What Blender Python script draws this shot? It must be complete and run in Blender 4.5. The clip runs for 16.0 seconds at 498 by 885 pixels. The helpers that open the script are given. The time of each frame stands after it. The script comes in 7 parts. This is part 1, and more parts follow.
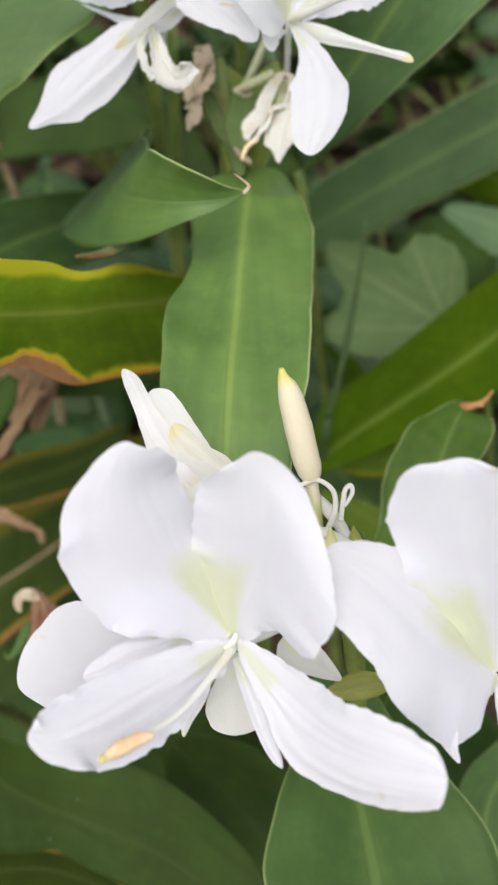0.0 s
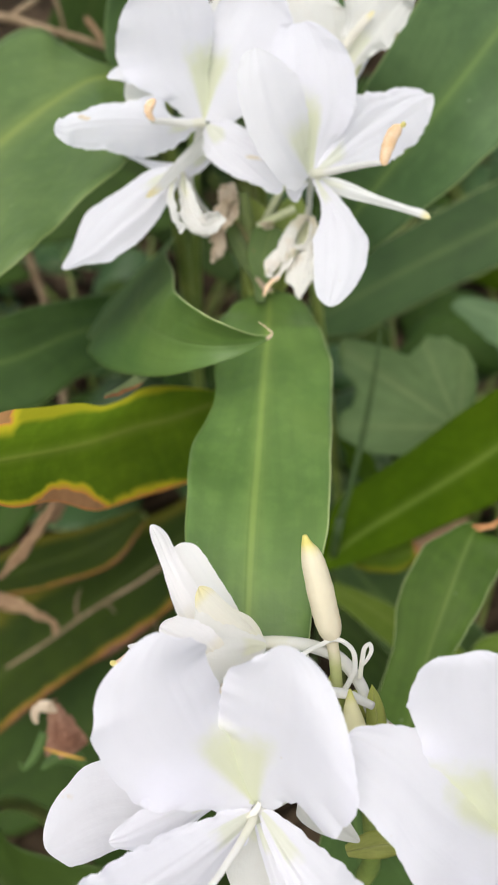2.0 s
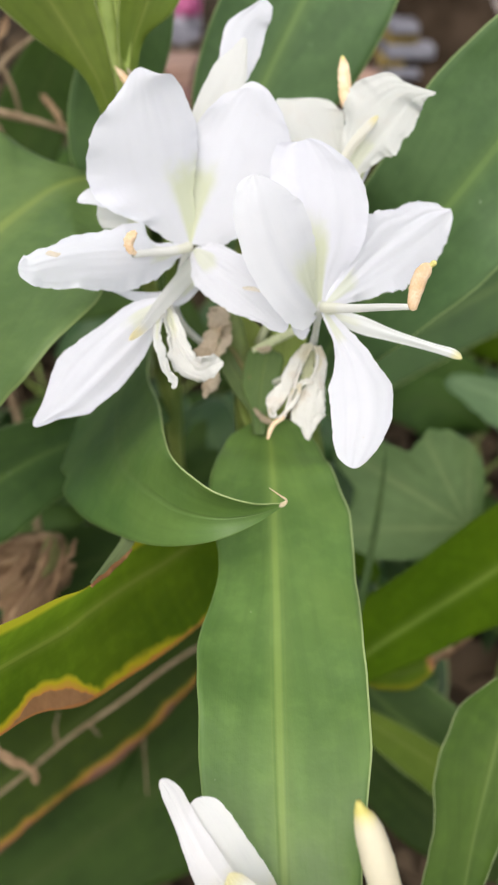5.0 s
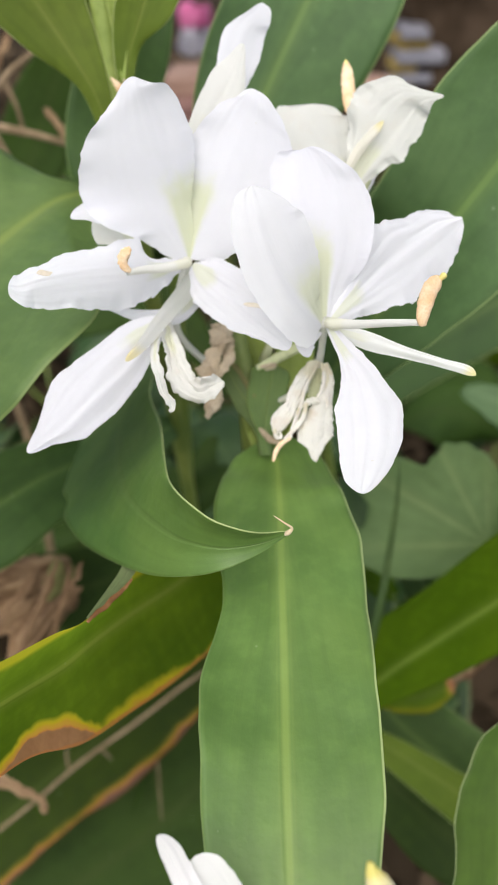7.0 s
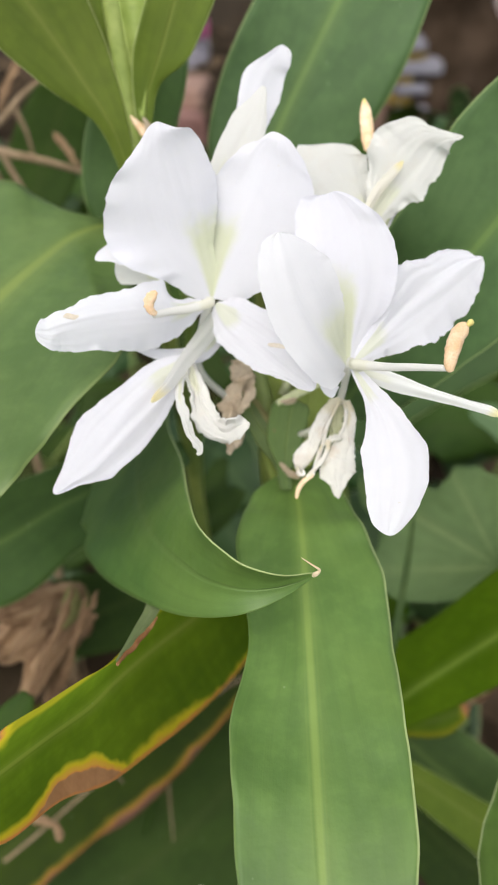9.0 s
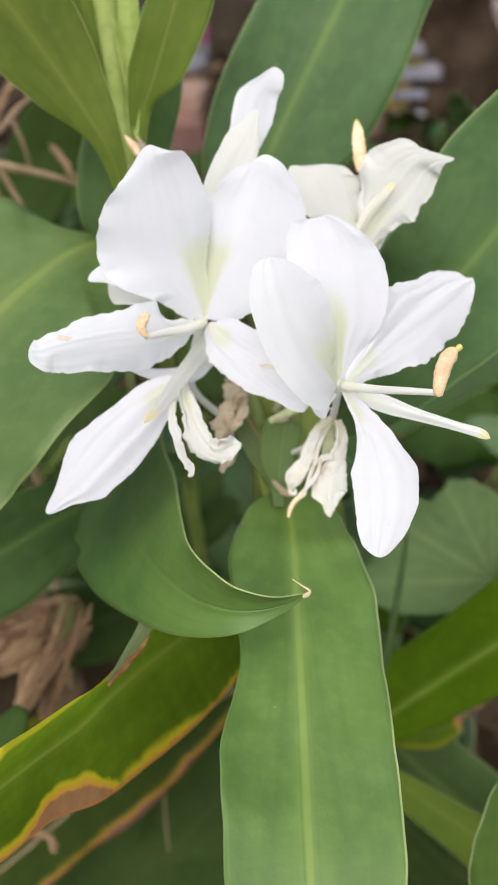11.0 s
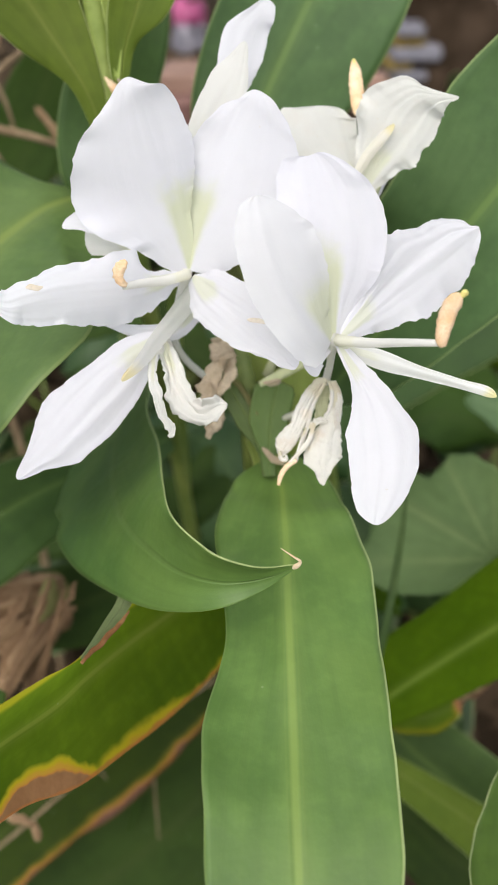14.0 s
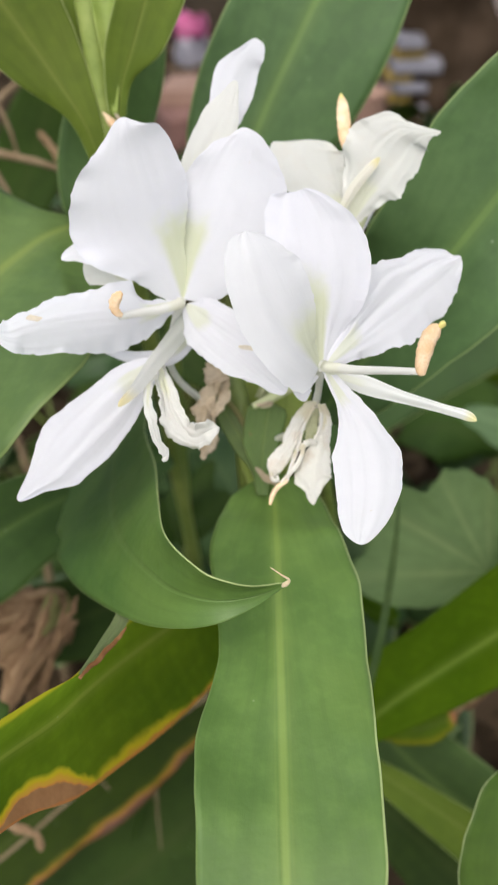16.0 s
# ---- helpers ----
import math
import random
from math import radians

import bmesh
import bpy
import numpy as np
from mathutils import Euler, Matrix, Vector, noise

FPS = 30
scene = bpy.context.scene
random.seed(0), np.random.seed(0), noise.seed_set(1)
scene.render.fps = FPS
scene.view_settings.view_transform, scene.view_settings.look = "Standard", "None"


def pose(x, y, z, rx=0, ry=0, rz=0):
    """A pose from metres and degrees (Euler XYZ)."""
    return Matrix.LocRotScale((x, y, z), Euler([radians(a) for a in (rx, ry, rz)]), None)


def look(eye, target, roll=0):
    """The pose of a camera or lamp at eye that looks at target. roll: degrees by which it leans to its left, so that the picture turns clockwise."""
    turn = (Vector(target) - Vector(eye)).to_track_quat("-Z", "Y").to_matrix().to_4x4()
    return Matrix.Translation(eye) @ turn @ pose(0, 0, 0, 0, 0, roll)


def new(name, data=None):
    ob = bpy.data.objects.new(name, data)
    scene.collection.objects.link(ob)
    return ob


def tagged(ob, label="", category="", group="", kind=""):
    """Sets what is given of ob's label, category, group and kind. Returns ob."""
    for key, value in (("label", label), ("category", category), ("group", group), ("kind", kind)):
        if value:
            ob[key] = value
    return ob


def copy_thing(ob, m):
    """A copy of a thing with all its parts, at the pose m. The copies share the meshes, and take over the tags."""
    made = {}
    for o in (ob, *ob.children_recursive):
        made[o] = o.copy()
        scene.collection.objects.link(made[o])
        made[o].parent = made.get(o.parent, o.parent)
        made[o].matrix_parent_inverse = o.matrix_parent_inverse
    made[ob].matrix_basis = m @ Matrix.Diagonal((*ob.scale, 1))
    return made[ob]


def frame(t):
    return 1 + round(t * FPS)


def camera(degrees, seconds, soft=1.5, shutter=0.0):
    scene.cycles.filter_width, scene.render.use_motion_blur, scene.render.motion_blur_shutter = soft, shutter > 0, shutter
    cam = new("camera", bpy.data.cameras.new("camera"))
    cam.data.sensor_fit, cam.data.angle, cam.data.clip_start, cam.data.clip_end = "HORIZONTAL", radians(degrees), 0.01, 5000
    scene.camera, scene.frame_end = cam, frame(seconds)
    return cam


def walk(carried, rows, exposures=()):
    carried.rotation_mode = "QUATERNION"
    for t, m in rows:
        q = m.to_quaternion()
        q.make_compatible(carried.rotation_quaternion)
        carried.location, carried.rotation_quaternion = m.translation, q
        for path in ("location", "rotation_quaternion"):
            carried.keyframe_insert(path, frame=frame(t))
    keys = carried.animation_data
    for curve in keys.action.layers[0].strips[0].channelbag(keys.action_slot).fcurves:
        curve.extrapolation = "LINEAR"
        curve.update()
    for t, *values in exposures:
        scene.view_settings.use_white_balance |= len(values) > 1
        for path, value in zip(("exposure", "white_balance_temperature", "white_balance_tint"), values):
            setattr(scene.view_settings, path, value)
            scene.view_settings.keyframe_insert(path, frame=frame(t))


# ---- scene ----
cam = camera(35.3, 16.0, soft=1.6, shutter=0.5)
METRES, EYE, TILT, LEAN, TURN = 0.24, 0.64, -43.0, 0.0, 0.0
ROWS = [
    (0.0, 0.0, 0.0, 0.0, 0.0, 0.0, -0.0),
    (0.5, -0.0252, 0.0034, 0.0369, 0.37, 0.06, -0.31),
    (1.0, -0.0178, -0.0381, 0.0984, 0.6, 0.67, -0.59),
    (1.5, -0.0294, -0.0346, 0.1412, 0.57, 1.74, -0.81),
    (2.0, -0.0228, -0.038, 0.1338, 0.33, 2.92, -0.92),
    (2.5, -0.0319, -0.0665, 0.2136, -0.22, 3.78, -0.86),
    (3.0, -0.0741, -0.0203, 0.2561, -0.87, 4.42, -0.72),
    (3.5, -0.047, 0.083, 0.237, -1.92, 4.25, -0.12),
    (4.0, -0.063, 0.0954, 0.2753, -2.07, 4.36, 0.69),
    (6.5, -0.0801, 0.1437, 0.3677, -1.03, 5.68, 2.86),
    (7.0, -0.0566, 0.1622, 0.3544, -0.58, 5.61, 2.63),
    (7.5, -0.0764, 0.179, 0.3678, -0.83, 5.44, 2.78),
    (8.0, -0.0734, 0.1487, 0.3805, -0.99, 5.7, 2.84),
    (8.5, -0.0731, 0.141, 0.3956, -0.96, 5.94, 2.93),
    (9.0, -0.0883, 0.152, 0.3958, -0.73, 6.09, 2.99),
    (11.5, -0.0735, 0.1451, 0.4218, -0.96, 6.28, 2.85),
    (12.0, -0.0692, 0.1711, 0.4109, -1.18, 6.29, 2.72),
    (12.5, -0.0743, 0.1672, 0.4029, -1.38, 5.8, 2.66),
    (13.0, -0.0644, 0.1652, 0.4042, -1.32, 5.82, 2.69),
    (13.5, -0.0705, 0.1674, 0.415, -1.12, 5.75, 2.77),
    (14.0, -0.0657, 0.2178, 0.392, -0.98, 5.4, 2.79),
    (14.5, -0.066, 0.209, 0.391, -0.8, 5.12, 2.85),
    (15.0, -0.0555, 0.215, 0.3864, -0.71, 5.07, 2.94),
    (15.5, -0.0469, 0.2059, 0.3838, -0.64, 5.42, 3.0),
    (16.0, -0.0496, 0.1793, 0.4037, -0.59, 6.06, 3.02),
]
walk(cam, [(t, pose(0, 0, EYE, TILT, LEAN, TURN) @ pose(METRES * x, METRES * y, METRES * z, 90 + pitch, roll, yaw)) for t, x, y, z, yaw, pitch, roll in ROWS],
     [(0.0, 0.0), (3.0, 0.02), (6.5, 0.08), (12.0, 0.06), (16.0, 0.02)])
# A close-up lens: near things sharp, the far ground soft.
cam.data.dof.use_dof = True
cam.data.dof.focus_distance = 0.203
cam.data.dof.aperture_fstop = 15.5

# ---- light: an even, bright overcast sky ----
world = bpy.data.worlds.new("world")
scene.world = world
world.use_nodes = True
wn, wl = world.node_tree.nodes, world.node_tree.links
sky = wn.new("ShaderNodeTexSky")
sky.sky_type, sky.sun_disc = "NISHITA", False
sky.sun_elevation, sky.sun_rotation = radians(56), radians(197)
sky.air_density, sky.dust_density, sky.ozone_density = 1.0, 4.0, 1.0
overcast = wn.new("ShaderNodeHueSaturation")
overcast.inputs["Saturation"].default_value = 0.5
wl.new(sky.outputs[0], overcast.inputs["Color"])
wl.new(overcast.outputs[0], wn["Background"].inputs["Color"])
wn["Background"].inputs["Strength"].default_value = 0.184
sun = new("sun", bpy.data.lights.new("sun", "SUN"))
sun.data.energy, sun.data.angle, sun.data.color = 1.45, radians(90), (1.0, 0.99, 0.98)
sun.matrix_world = look((-0.6, -1.9, 3.0), (0, 0, 0))


# ---- materials ----
class Nodes:
    """A short way to write a node material."""

    def __init__(self, name):
        self.mat = bpy.data.materials.new(name)
        self.mat.use_nodes = True
        self.tree = self.mat.node_tree
        self.tree.nodes.clear()
        self.out = self.tree.nodes.new("ShaderNodeOutputMaterial")

    def put(self, socket, value):
        if isinstance(value, bpy.types.NodeSocket):
            self.tree.links.new(value, socket)
        elif isinstance(value, tuple) and len(value) == 3 and socket.type == "RGBA":
            socket.default_value = (*value, 1)
        else:
            socket.default_value = value

    def node(self, kind, **inputs):
        n = self.tree.nodes.new("ShaderNode" + kind)
        for key, value in inputs.items():
            self.put(n.inputs[key.replace("_", " ")], value)
        return n

    def math(self, op, a, b=0.0, c=0.0):
        n = self.tree.nodes.new("ShaderNodeMath")
        n.operation = op
        for i, v in enumerate((a, b, c)):
            self.put(n.inputs[i], v)
        return n.outputs[0]

    def ramp(self, value, a, b):
        """0 below a, 1 above b (or the other way round), eased."""
        n = self.tree.nodes.new("ShaderNodeMapRange")
        n.interpolation_type = "SMOOTHSTEP"
        for i, v in enumerate((value, min(a, b), max(a, b), 0.0 if a < b else 1.0, 1.0 if a < b else 0.0)):
            self.put(n.inputs[i], v)
        return n.outputs[0]

    def mix(self, fac, a, b):
        n = self.tree.nodes.new("ShaderNodeMix")
        n.data_type = "RGBA"
        self.put(n.inputs[0], fac), self.put(n.inputs[6], a), self.put(n.inputs[7], b)
        return n.outputs[2]

    def noise(self, scale, detail=4.0, coords=None, rough=0.55):
        n = self.node("TexNoise", Scale=scale, Detail=detail, Roughness=rough)
        self.put(n.inputs["Vector"], coords if coords is not None else self.objco())
        return n.outputs["Fac"]

    def objco(self):
        return self.node("TexCoord").outputs["Object"]

    def uv(self):
        s = self.node("SeparateXYZ", Vector=self.node("TexCoord").outputs["UV"])
        return s.outputs[0], s.outputs[1]

    def random(self):
        return self.node("ObjectInfo").outputs["Random"]

    def finish(self, colour, rough=0.5, bump=None, bump_size=0.0002, seep=0.0, lit_colour=None, metal=0.0, spec=0.5, sheen=0.0):
        p = self.node("BsdfPrincipled", Base_Color=colour, Roughness=rough, Metallic=metal)
        p.inputs["Specular IOR Level"].default_value = spec
        normal = None
        if bump is not None:
            normal = self.node("Bump", Height=bump, Distance=bump_size, Strength=1.0).outputs[0]
            self.put(p.inputs["Normal"], normal)
        surface = p.outputs[0]
        if seep:
            t = self.node("BsdfTranslucent", Color=lit_colour if lit_colour is not None else colour)
            if normal is not None:
                self.put(t.inputs["Normal"], normal)
            m = self.node("MixShader")
            self.put(m.inputs[0], seep), self.put(m.inputs[1], surface), self.put(m.inputs[2], t.outputs[0])
            surface = m.outputs[0]
        self.tree.links.new(surface, self.out.inputs["Surface"])
        return self.mat


def petal_material(name, white, blush, blush_reach, seep=0.45, blush_width=0.5, tip=None, tip_from=0.86, blush_at=0.0, crinkle=0.0):
    """Thin white petal: fine long veins, a flush of colour from its base, and perhaps a coloured tip."""
    n = Nodes(name)
    u, v = n.uv()
    across = n.math("ABSOLUTE", n.math("SUBTRACT", n.math("MULTIPLY_ADD", u, 2.0, -1.0), blush_at))
    soft = n.math("MULTIPLY_ADD", n.noise(180, 3), 0.16, -0.08)
    reach = n.ramp(n.math("ADD", v, soft), blush_reach, blush_reach * 0.6)
    middle = n.ramp(n.math("ADD", across, soft), blush_width, blush_width * 0.6)
    colour = n.mix(n.math("MULTIPLY", reach, middle), n.mix(n.math("MULTIPLY", n.ramp(n.noise(90, 4), 0.35, 0.75), 0.35), white, tuple(c * 0.93 for c in white)), blush)
    if tip:
        colour = n.mix(n.ramp(n.math("ADD", v, n.math("MULTIPLY", soft, 0.6)), tip_from, 0.98), colour, tip)
    spots = n.ramp(n.noise(420, 2), 0.76, 0.80)
    colour = n.mix(n.math("MULTIPLY", spots, 0.25), colour, (0.72, 0.62, 0.40))
    bruise = n.math("MULTIPLY", n.ramp(n.noise(75, 3, rough=0.6), 0.69, 0.75), n.ramp(n.noise(500, 2), 0.35, 0.6))
    colour = n.mix(n.math("MULTIPLY", bruise, 0.45), colour, (0.84, 0.66, 0.44))
    stretched = n.node("CombineXYZ", X=n.math("MULTIPLY", u, 20.0), Y=n.math("MULTIPLY", v, 2.6), Z=n.math("MULTIPLY", n.random(), 40.0)).outputs[0]
    fan = n.noise(1.0, 5, stretched, 0.6)
    colour = n.mix(n.math("MULTIPLY", n.ramp(fan, 0.5, 0.75), 0.05), colour, (0.80, 0.80, 0.80))
    relief = n.math("ADD", n.math("MULTIPLY", fan, 0.5), n.math("MULTIPLY_ADD", n.noise(95, 4), 1.3, n.math("MULTIPLY", n.noise(700, 3), 0.10)))
    if crinkle:
        folds = n.noise(330, 4, n.objco())
        relief = n.math("MULTIPLY_ADD", folds, 6.0 * crinkle, relief)
        colour = n.mix(n.math("MULTIPLY", n.ramp(n.noise(150, 3), 0.5, 0.72), 0.32 * crinkle), colour, (0.76, 0.60, 0.44))
    return n.finish(colour, 0.5, relief, 0.00016, seep, colour, spec=0.25)


def leaf_material(name, dark, light, rib, burnt=0.0, shine=0.36, seep=0.12, margin=(0.46, 0.53, 0.22), spec=0.45, rim=((0.34, 0.38, 0.02), (0.62, 0.36, 0.05), (0.40, 0.20, 0.06)), patch=None, char=((0.25, 0.11, 0.04), (0.48, 0.25, 0.11)), lit=1.0, one_side=False, specks=0.25):
    """Strap leaf: a pale midrib, fine slanting veins, a pale thin margin, small blemishes, and perhaps a scorched rim."""
    n = Nodes(name)
    u, v = n.uv()
    side = n.math("MULTIPLY_ADD", u, 2.0, -1.0)
    across = n.math("ABSOLUTE", side)
    co = n.objco()
    broad, fine = n.noise(22, 4, co), n.noise(160, 4, co)
    colour = n.mix(n.ramp(broad, 0.3, 0.72), dark, light)
    colour = n.mix(n.math("MULTIPLY", n.ramp(fine, 0.4, 0.75), 0.22), colour, tuple(min(1, c * 1.5) for c in light))
    slant = n.math("SUBTRACT", across, n.math("MULTIPLY", v, 1.1))
    veins = n.noise(1.0, 4, n.node("CombineXYZ", X=n.math("MULTIPLY", slant, 55.0), Y=n.math("MULTIPLY", v, 3.0), Z=n.math("MULTIPLY", n.random(), 30.0)).outputs[0], 0.65)
    colour = n.mix(n.math("MULTIPLY", n.ramp(veins, 0.5, 0.72), 0.06), colour, rib)
    streak = n.ramp(n.noise(3, 1, n.node("CombineXYZ", X=n.math("MULTIPLY", slant, 3.0), Y=n.math("MULTIPLY", v, 1.2), Z=n.random()).outputs[0]), 0.45, 0.8)
    colour = n.mix(n.math("MULTIPLY", streak, 0.16), colour, tuple(c * 0.55 for c in dark))
    band = n.noise(1.0, 2, n.node("CombineXYZ", X=n.math("MULTIPLY", side, 3.2), Y=n.math("MULTIPLY", v, 2.2), Z=n.math("MULTIPLY", n.random(), 40.0)).outputs[0])
    colour = n.mix(n.math("MULTIPLY", n.ramp(band, 0.42, 0.66), 0.18), colour, tuple(c * 0.62 for c in dark))
    ribline = n.math("ADD", n.math("MULTIPLY", n.ramp(across, 0.066, 0.02), n.math("MULTIPLY_ADD", broad, 0.7, 0.22)), n.math("ADD", n.math("MULTIPLY", n.ramp(across, 0.22, 0.05), 0.20), n.math("MULTIPLY", n.ramp(n.math("ABSOLUTE", n.math("SUBTRACT", across, 0.085)), 0.02, 0.004), 0.07)))
    colour = n.mix(n.math("MINIMUM", n.math("MULTIPLY", ribline, 0.85), 1.0), colour, rib)
    dots = n.node("TexVoronoi", Scale=170.0, Randomness=1.0)
    n.put(dots.inputs["Vector"], co)
    pick = n.ramp(n.node("SeparateColor", Color=dots.outputs["Color"]).outputs[0], 0.91, 0.93)
    colour = n.mix(n.math("MULTIPLY", n.math("MULTIPLY", n.ramp(dots.outputs["Distance"], 0.11, 0.05), pick), specks), colour, (0.62, 0.68, 0.48))
    if burnt:
        edge = n.math("ADD", across, n.math("ADD", n.math("MULTIPLY_ADD", n.noise(26, 3, co), 0.5, -0.30), n.math("MULTIPLY_ADD", n.noise(130, 3, co), 0.06, -0.03)))
        edge = n.math("SUBTRACT", edge, n.math("MULTIPLY", n.ramp(side, -0.1, 0.1), 0.01))
        if patch:
            spot = n.math("ADD", v, n.math("MULTIPLY_ADD", n.noise(60, 3, co), 0.05, -0.025))
            inside = n.math("MULTIPLY", n.ramp(spot, patch[0] - 0.02, patch[0] + 0.03), n.ramp(spot, patch[1] + 0.04, patch[1] - 0.04))
            edge = n.math("ADD", edge, n.math("MULTIPLY", n.math("MULTIPLY", inside, n.ramp(side, 0.0, -0.2)), 0.30))
        edge = n.math("MINIMUM", edge, n.math("MULTIPLY_ADD", n.ramp(side, -0.1, 0.1), -0.62, 1.52 - burnt))
        if patch:
            far = n.math("MULTIPLY", n.ramp(spot, patch[1] + 0.03, patch[1] + 0.06), n.ramp(side, 0.0, 0.2))
            edge = n.math("ADD", edge, n.math("MULTIPLY", far, 0.24))
        edge = n.math("MAXIMUM", edge, n.math("MULTIPLY_ADD", n.math("ADD", v, n.math("MULTIPLY_ADD", n.noise(40, 3, co), 0.2, -0.1)), 4.0, -3.0))
        b = 1.0 - burnt
        start = n.math("MULTIPLY_ADD", n.ramp(side, -0.1, 0.1), -0.23, b - 0.04)
        pale = n.math("DIVIDE", n.math("SUBTRACT", edge, start), n.math("SUBTRACT", b + 0.04, start))
        colour = n.mix(n.ramp(pale, 0.0, 1.0), colour, rim[0])
        colour = n.mix(n.ramp(edge, b + 0.04, b + 0.10), colour, rim[1])
        colour = n.mix(n.ramp(edge, b + 0.10, b + 0.15), colour, n.mix(fine, *char))
        thin = n.math("ADD", across, n.math("MULTIPLY_ADD", n.noise(90, 3, co), 0.08, -0.04))
        colour = n.mix(n.math("MULTIPLY", n.ramp(thin, 0.955, 0.985), n.math("MULTIPLY", n.ramp(side, 0.1, -0.1), 0.75)), colour, rim[2])
    else:
        colour = n.mix(n.math("MULTIPLY", n.ramp(across, 0.974, 0.988), n.math("MULTIPLY_ADD", n.ramp(side, 0.1, -0.1), 0.7, 0.15) if one_side else 0.85), colour, margin)
    tone = n.node("HueSaturation", Color=colour)
    n.put(tone.inputs["Value"], n.math("MULTIPLY_ADD", n.random(), 0.22, 0.79))
    n.put(tone.inputs["Hue"], n.math("MULTIPLY_ADD", n.random(), 0.014, 0.493))
    colour = tone.outputs[0]
    relief = n.math("ADD", n.math("MULTIPLY", veins, 0.04), n.math("ADD", n.math("MULTIPLY", broad, 2.4), n.math("MULTIPLY", fine, 0.5)))
    relief = n.math("SUBTRACT", relief, n.math("MULTIPLY", n.ramp(across, 0.09, 0.015), 0.35))
    gloss = n.math("MULTIPLY_ADD", fine, 0.2, shine)
    return n.finish(colour, gloss, relief, 0.0005, seep, n.node("HueSaturation", Color=n.mix(0.3, colour, (0.30, 0.42, 0.04)) if lit == 1.0 else colour, Value=lit).outputs[0], spec=spec)


def plain_material(name, a, b, scale, rough=0.6, bump_size=0.0004, seep=0.0, spec=0.4):
    """Two mingled colours at two scales, with a fine relief."""
    n = Nodes(name)
    co = n.objco()
    big, small = n.noise(scale, 5, co), n.noise(scale * 7, 4, co)
    colour = n.mix(n.ramp(big, 0.3, 0.7), a, b)
    colour = n.mix(n.math("MULTIPLY", n.ramp(small, 0.45, 0.7), 0.3), colour, tuple(c * 0.6 for c in a))
    tone = n.node("HueSaturation", Color=colour)
    n.put(tone.inputs["Value"], n.math("MULTIPLY_ADD", n.random(), 0.4, 0.8))
    return n.finish(tone.outputs[0], rough, n.math("ADD", big, n.math("MULTIPLY", small, 0.4)), bump_size, seep, spec=spec)


LIP_A = petal_material("lip_petal", (0.94, 0.93, 0.985), (0.85, 0.87, 0.65), 0.53, blush_width=1.06, blush_at=0.95)
LIP_B = petal_material("lip_petal_mirrored", (0.94, 0.93, 0.985), (0.85, 0.87, 0.65), 0.53, blush_width=1.06, blush_at=-0.95)
LIP_C = petal_material("lip_petal_overlapped", (0.94, 0.93, 0.985), (0.85, 0.87, 0.65), 0.60, blush_width=0.62, blush_at=-0.35)
# Lip petal greyed in its colour to show it turned from the light.
LIP_SHADED = petal_material("shaded_lip_petal", (0.86, 0.86, 0.875), (0.82, 0.84, 0.66), 0.53, blush_width=1.06, blush_at=0.95)
PETAL = petal_material("white_petal", (0.94, 0.93, 0.98), (0.87, 0.88, 0.76), 0.28)
CREAM = petal_material("cream_petal", (0.86, 0.85, 0.80), (0.84, 0.84, 0.68), 0.40, 0.42, crinkle=0.25)
ROLLED = petal_material("rolled_petal", (0.86, 0.86, 0.82), (0.84, 0.84, 0.72), 0.3, 0.3, tip=(0.86, 0.79, 0.40), tip_from=0.9)
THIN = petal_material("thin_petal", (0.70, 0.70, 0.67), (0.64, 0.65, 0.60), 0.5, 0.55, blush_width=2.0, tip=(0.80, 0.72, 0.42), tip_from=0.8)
SOFT = petal_material("soft_petal", (0.975, 0.955, 0.95), (0.92, 0.88, 0.77), 0.4, blush_width=2.0)
BUD = petal_material("bud_skin", (0.90, 0.83, 0.62), (0.60, 0.64, 0.28), 0.36, 0.3, blush_width=4.0, tip=(0.80, 0.72, 0.22), tip_from=0.88, crinkle=0.3)
TUBE = petal_material("flower_tube", (0.93, 0.92, 0.87), (0.90, 0.89, 0.78), 0.3, 0.45, blush_width=4.0)
ANTHER = plain_material("anther", (0.72, 0.48, 0.27), (0.83, 0.66, 0.46), 250, 0.8, spec=0.15)
POLLEN = plain_material("stigma", (0.62, 0.54, 0.16), (0.70, 0.62, 0.24), 250, 0.7)
WILT = petal_material("wilted_petal", (0.97, 0.95, 0.89), (0.88, 0.84, 0.68), 0.30, 0.45, blush_width=2.0, crinkle=1.0)
WILT_TAN = petal_material("tan_wilted_petal", (0.93, 0.86, 0.74), (0.89, 0.77, 0.60), 0.5, 0.4, blush_width=2.0, crinkle=1.0)
YELLOWED = petal_material("yellowed_petal", (0.88, 0.85, 0.745), (0.87, 0.85, 0.71), 0.3, 0.45, blush_width=4.0, tip=(0.86, 0.79, 0.46), tip_from=0.8)
BUD_PALE = petal_material("pale_bract_skin", (0.82, 0.78, 0.46), (0.52, 0.56, 0.20), 0.5, 0.3, blush_width=4.0, tip=(0.70, 0.68, 0.22), tip_from=0.8)
TAN = plain_material("shrivelled_strand", (0.78, 0.58, 0.36), (0.88, 0.78, 0.60), 160, 0.7, seep=0.3)
BRUISE = plain_material("bruised_petal", (0.86, 0.76, 0.60), (0.90, 0.84, 0.73), 160, 0.7, seep=0.3)
DRY = plain_material("dry_petal", (0.50, 0.39, 0.26), (0.68, 0.58, 0.43), 120, 0.75, seep=0.3)
BRACT = leaf_material("bract", (0.10, 0.160, 0.040), (0.15, 0.22, 0.055), (0.17, 0.23, 0.06), margin=(0.18, 0.21, 0.06), spec=0.25)
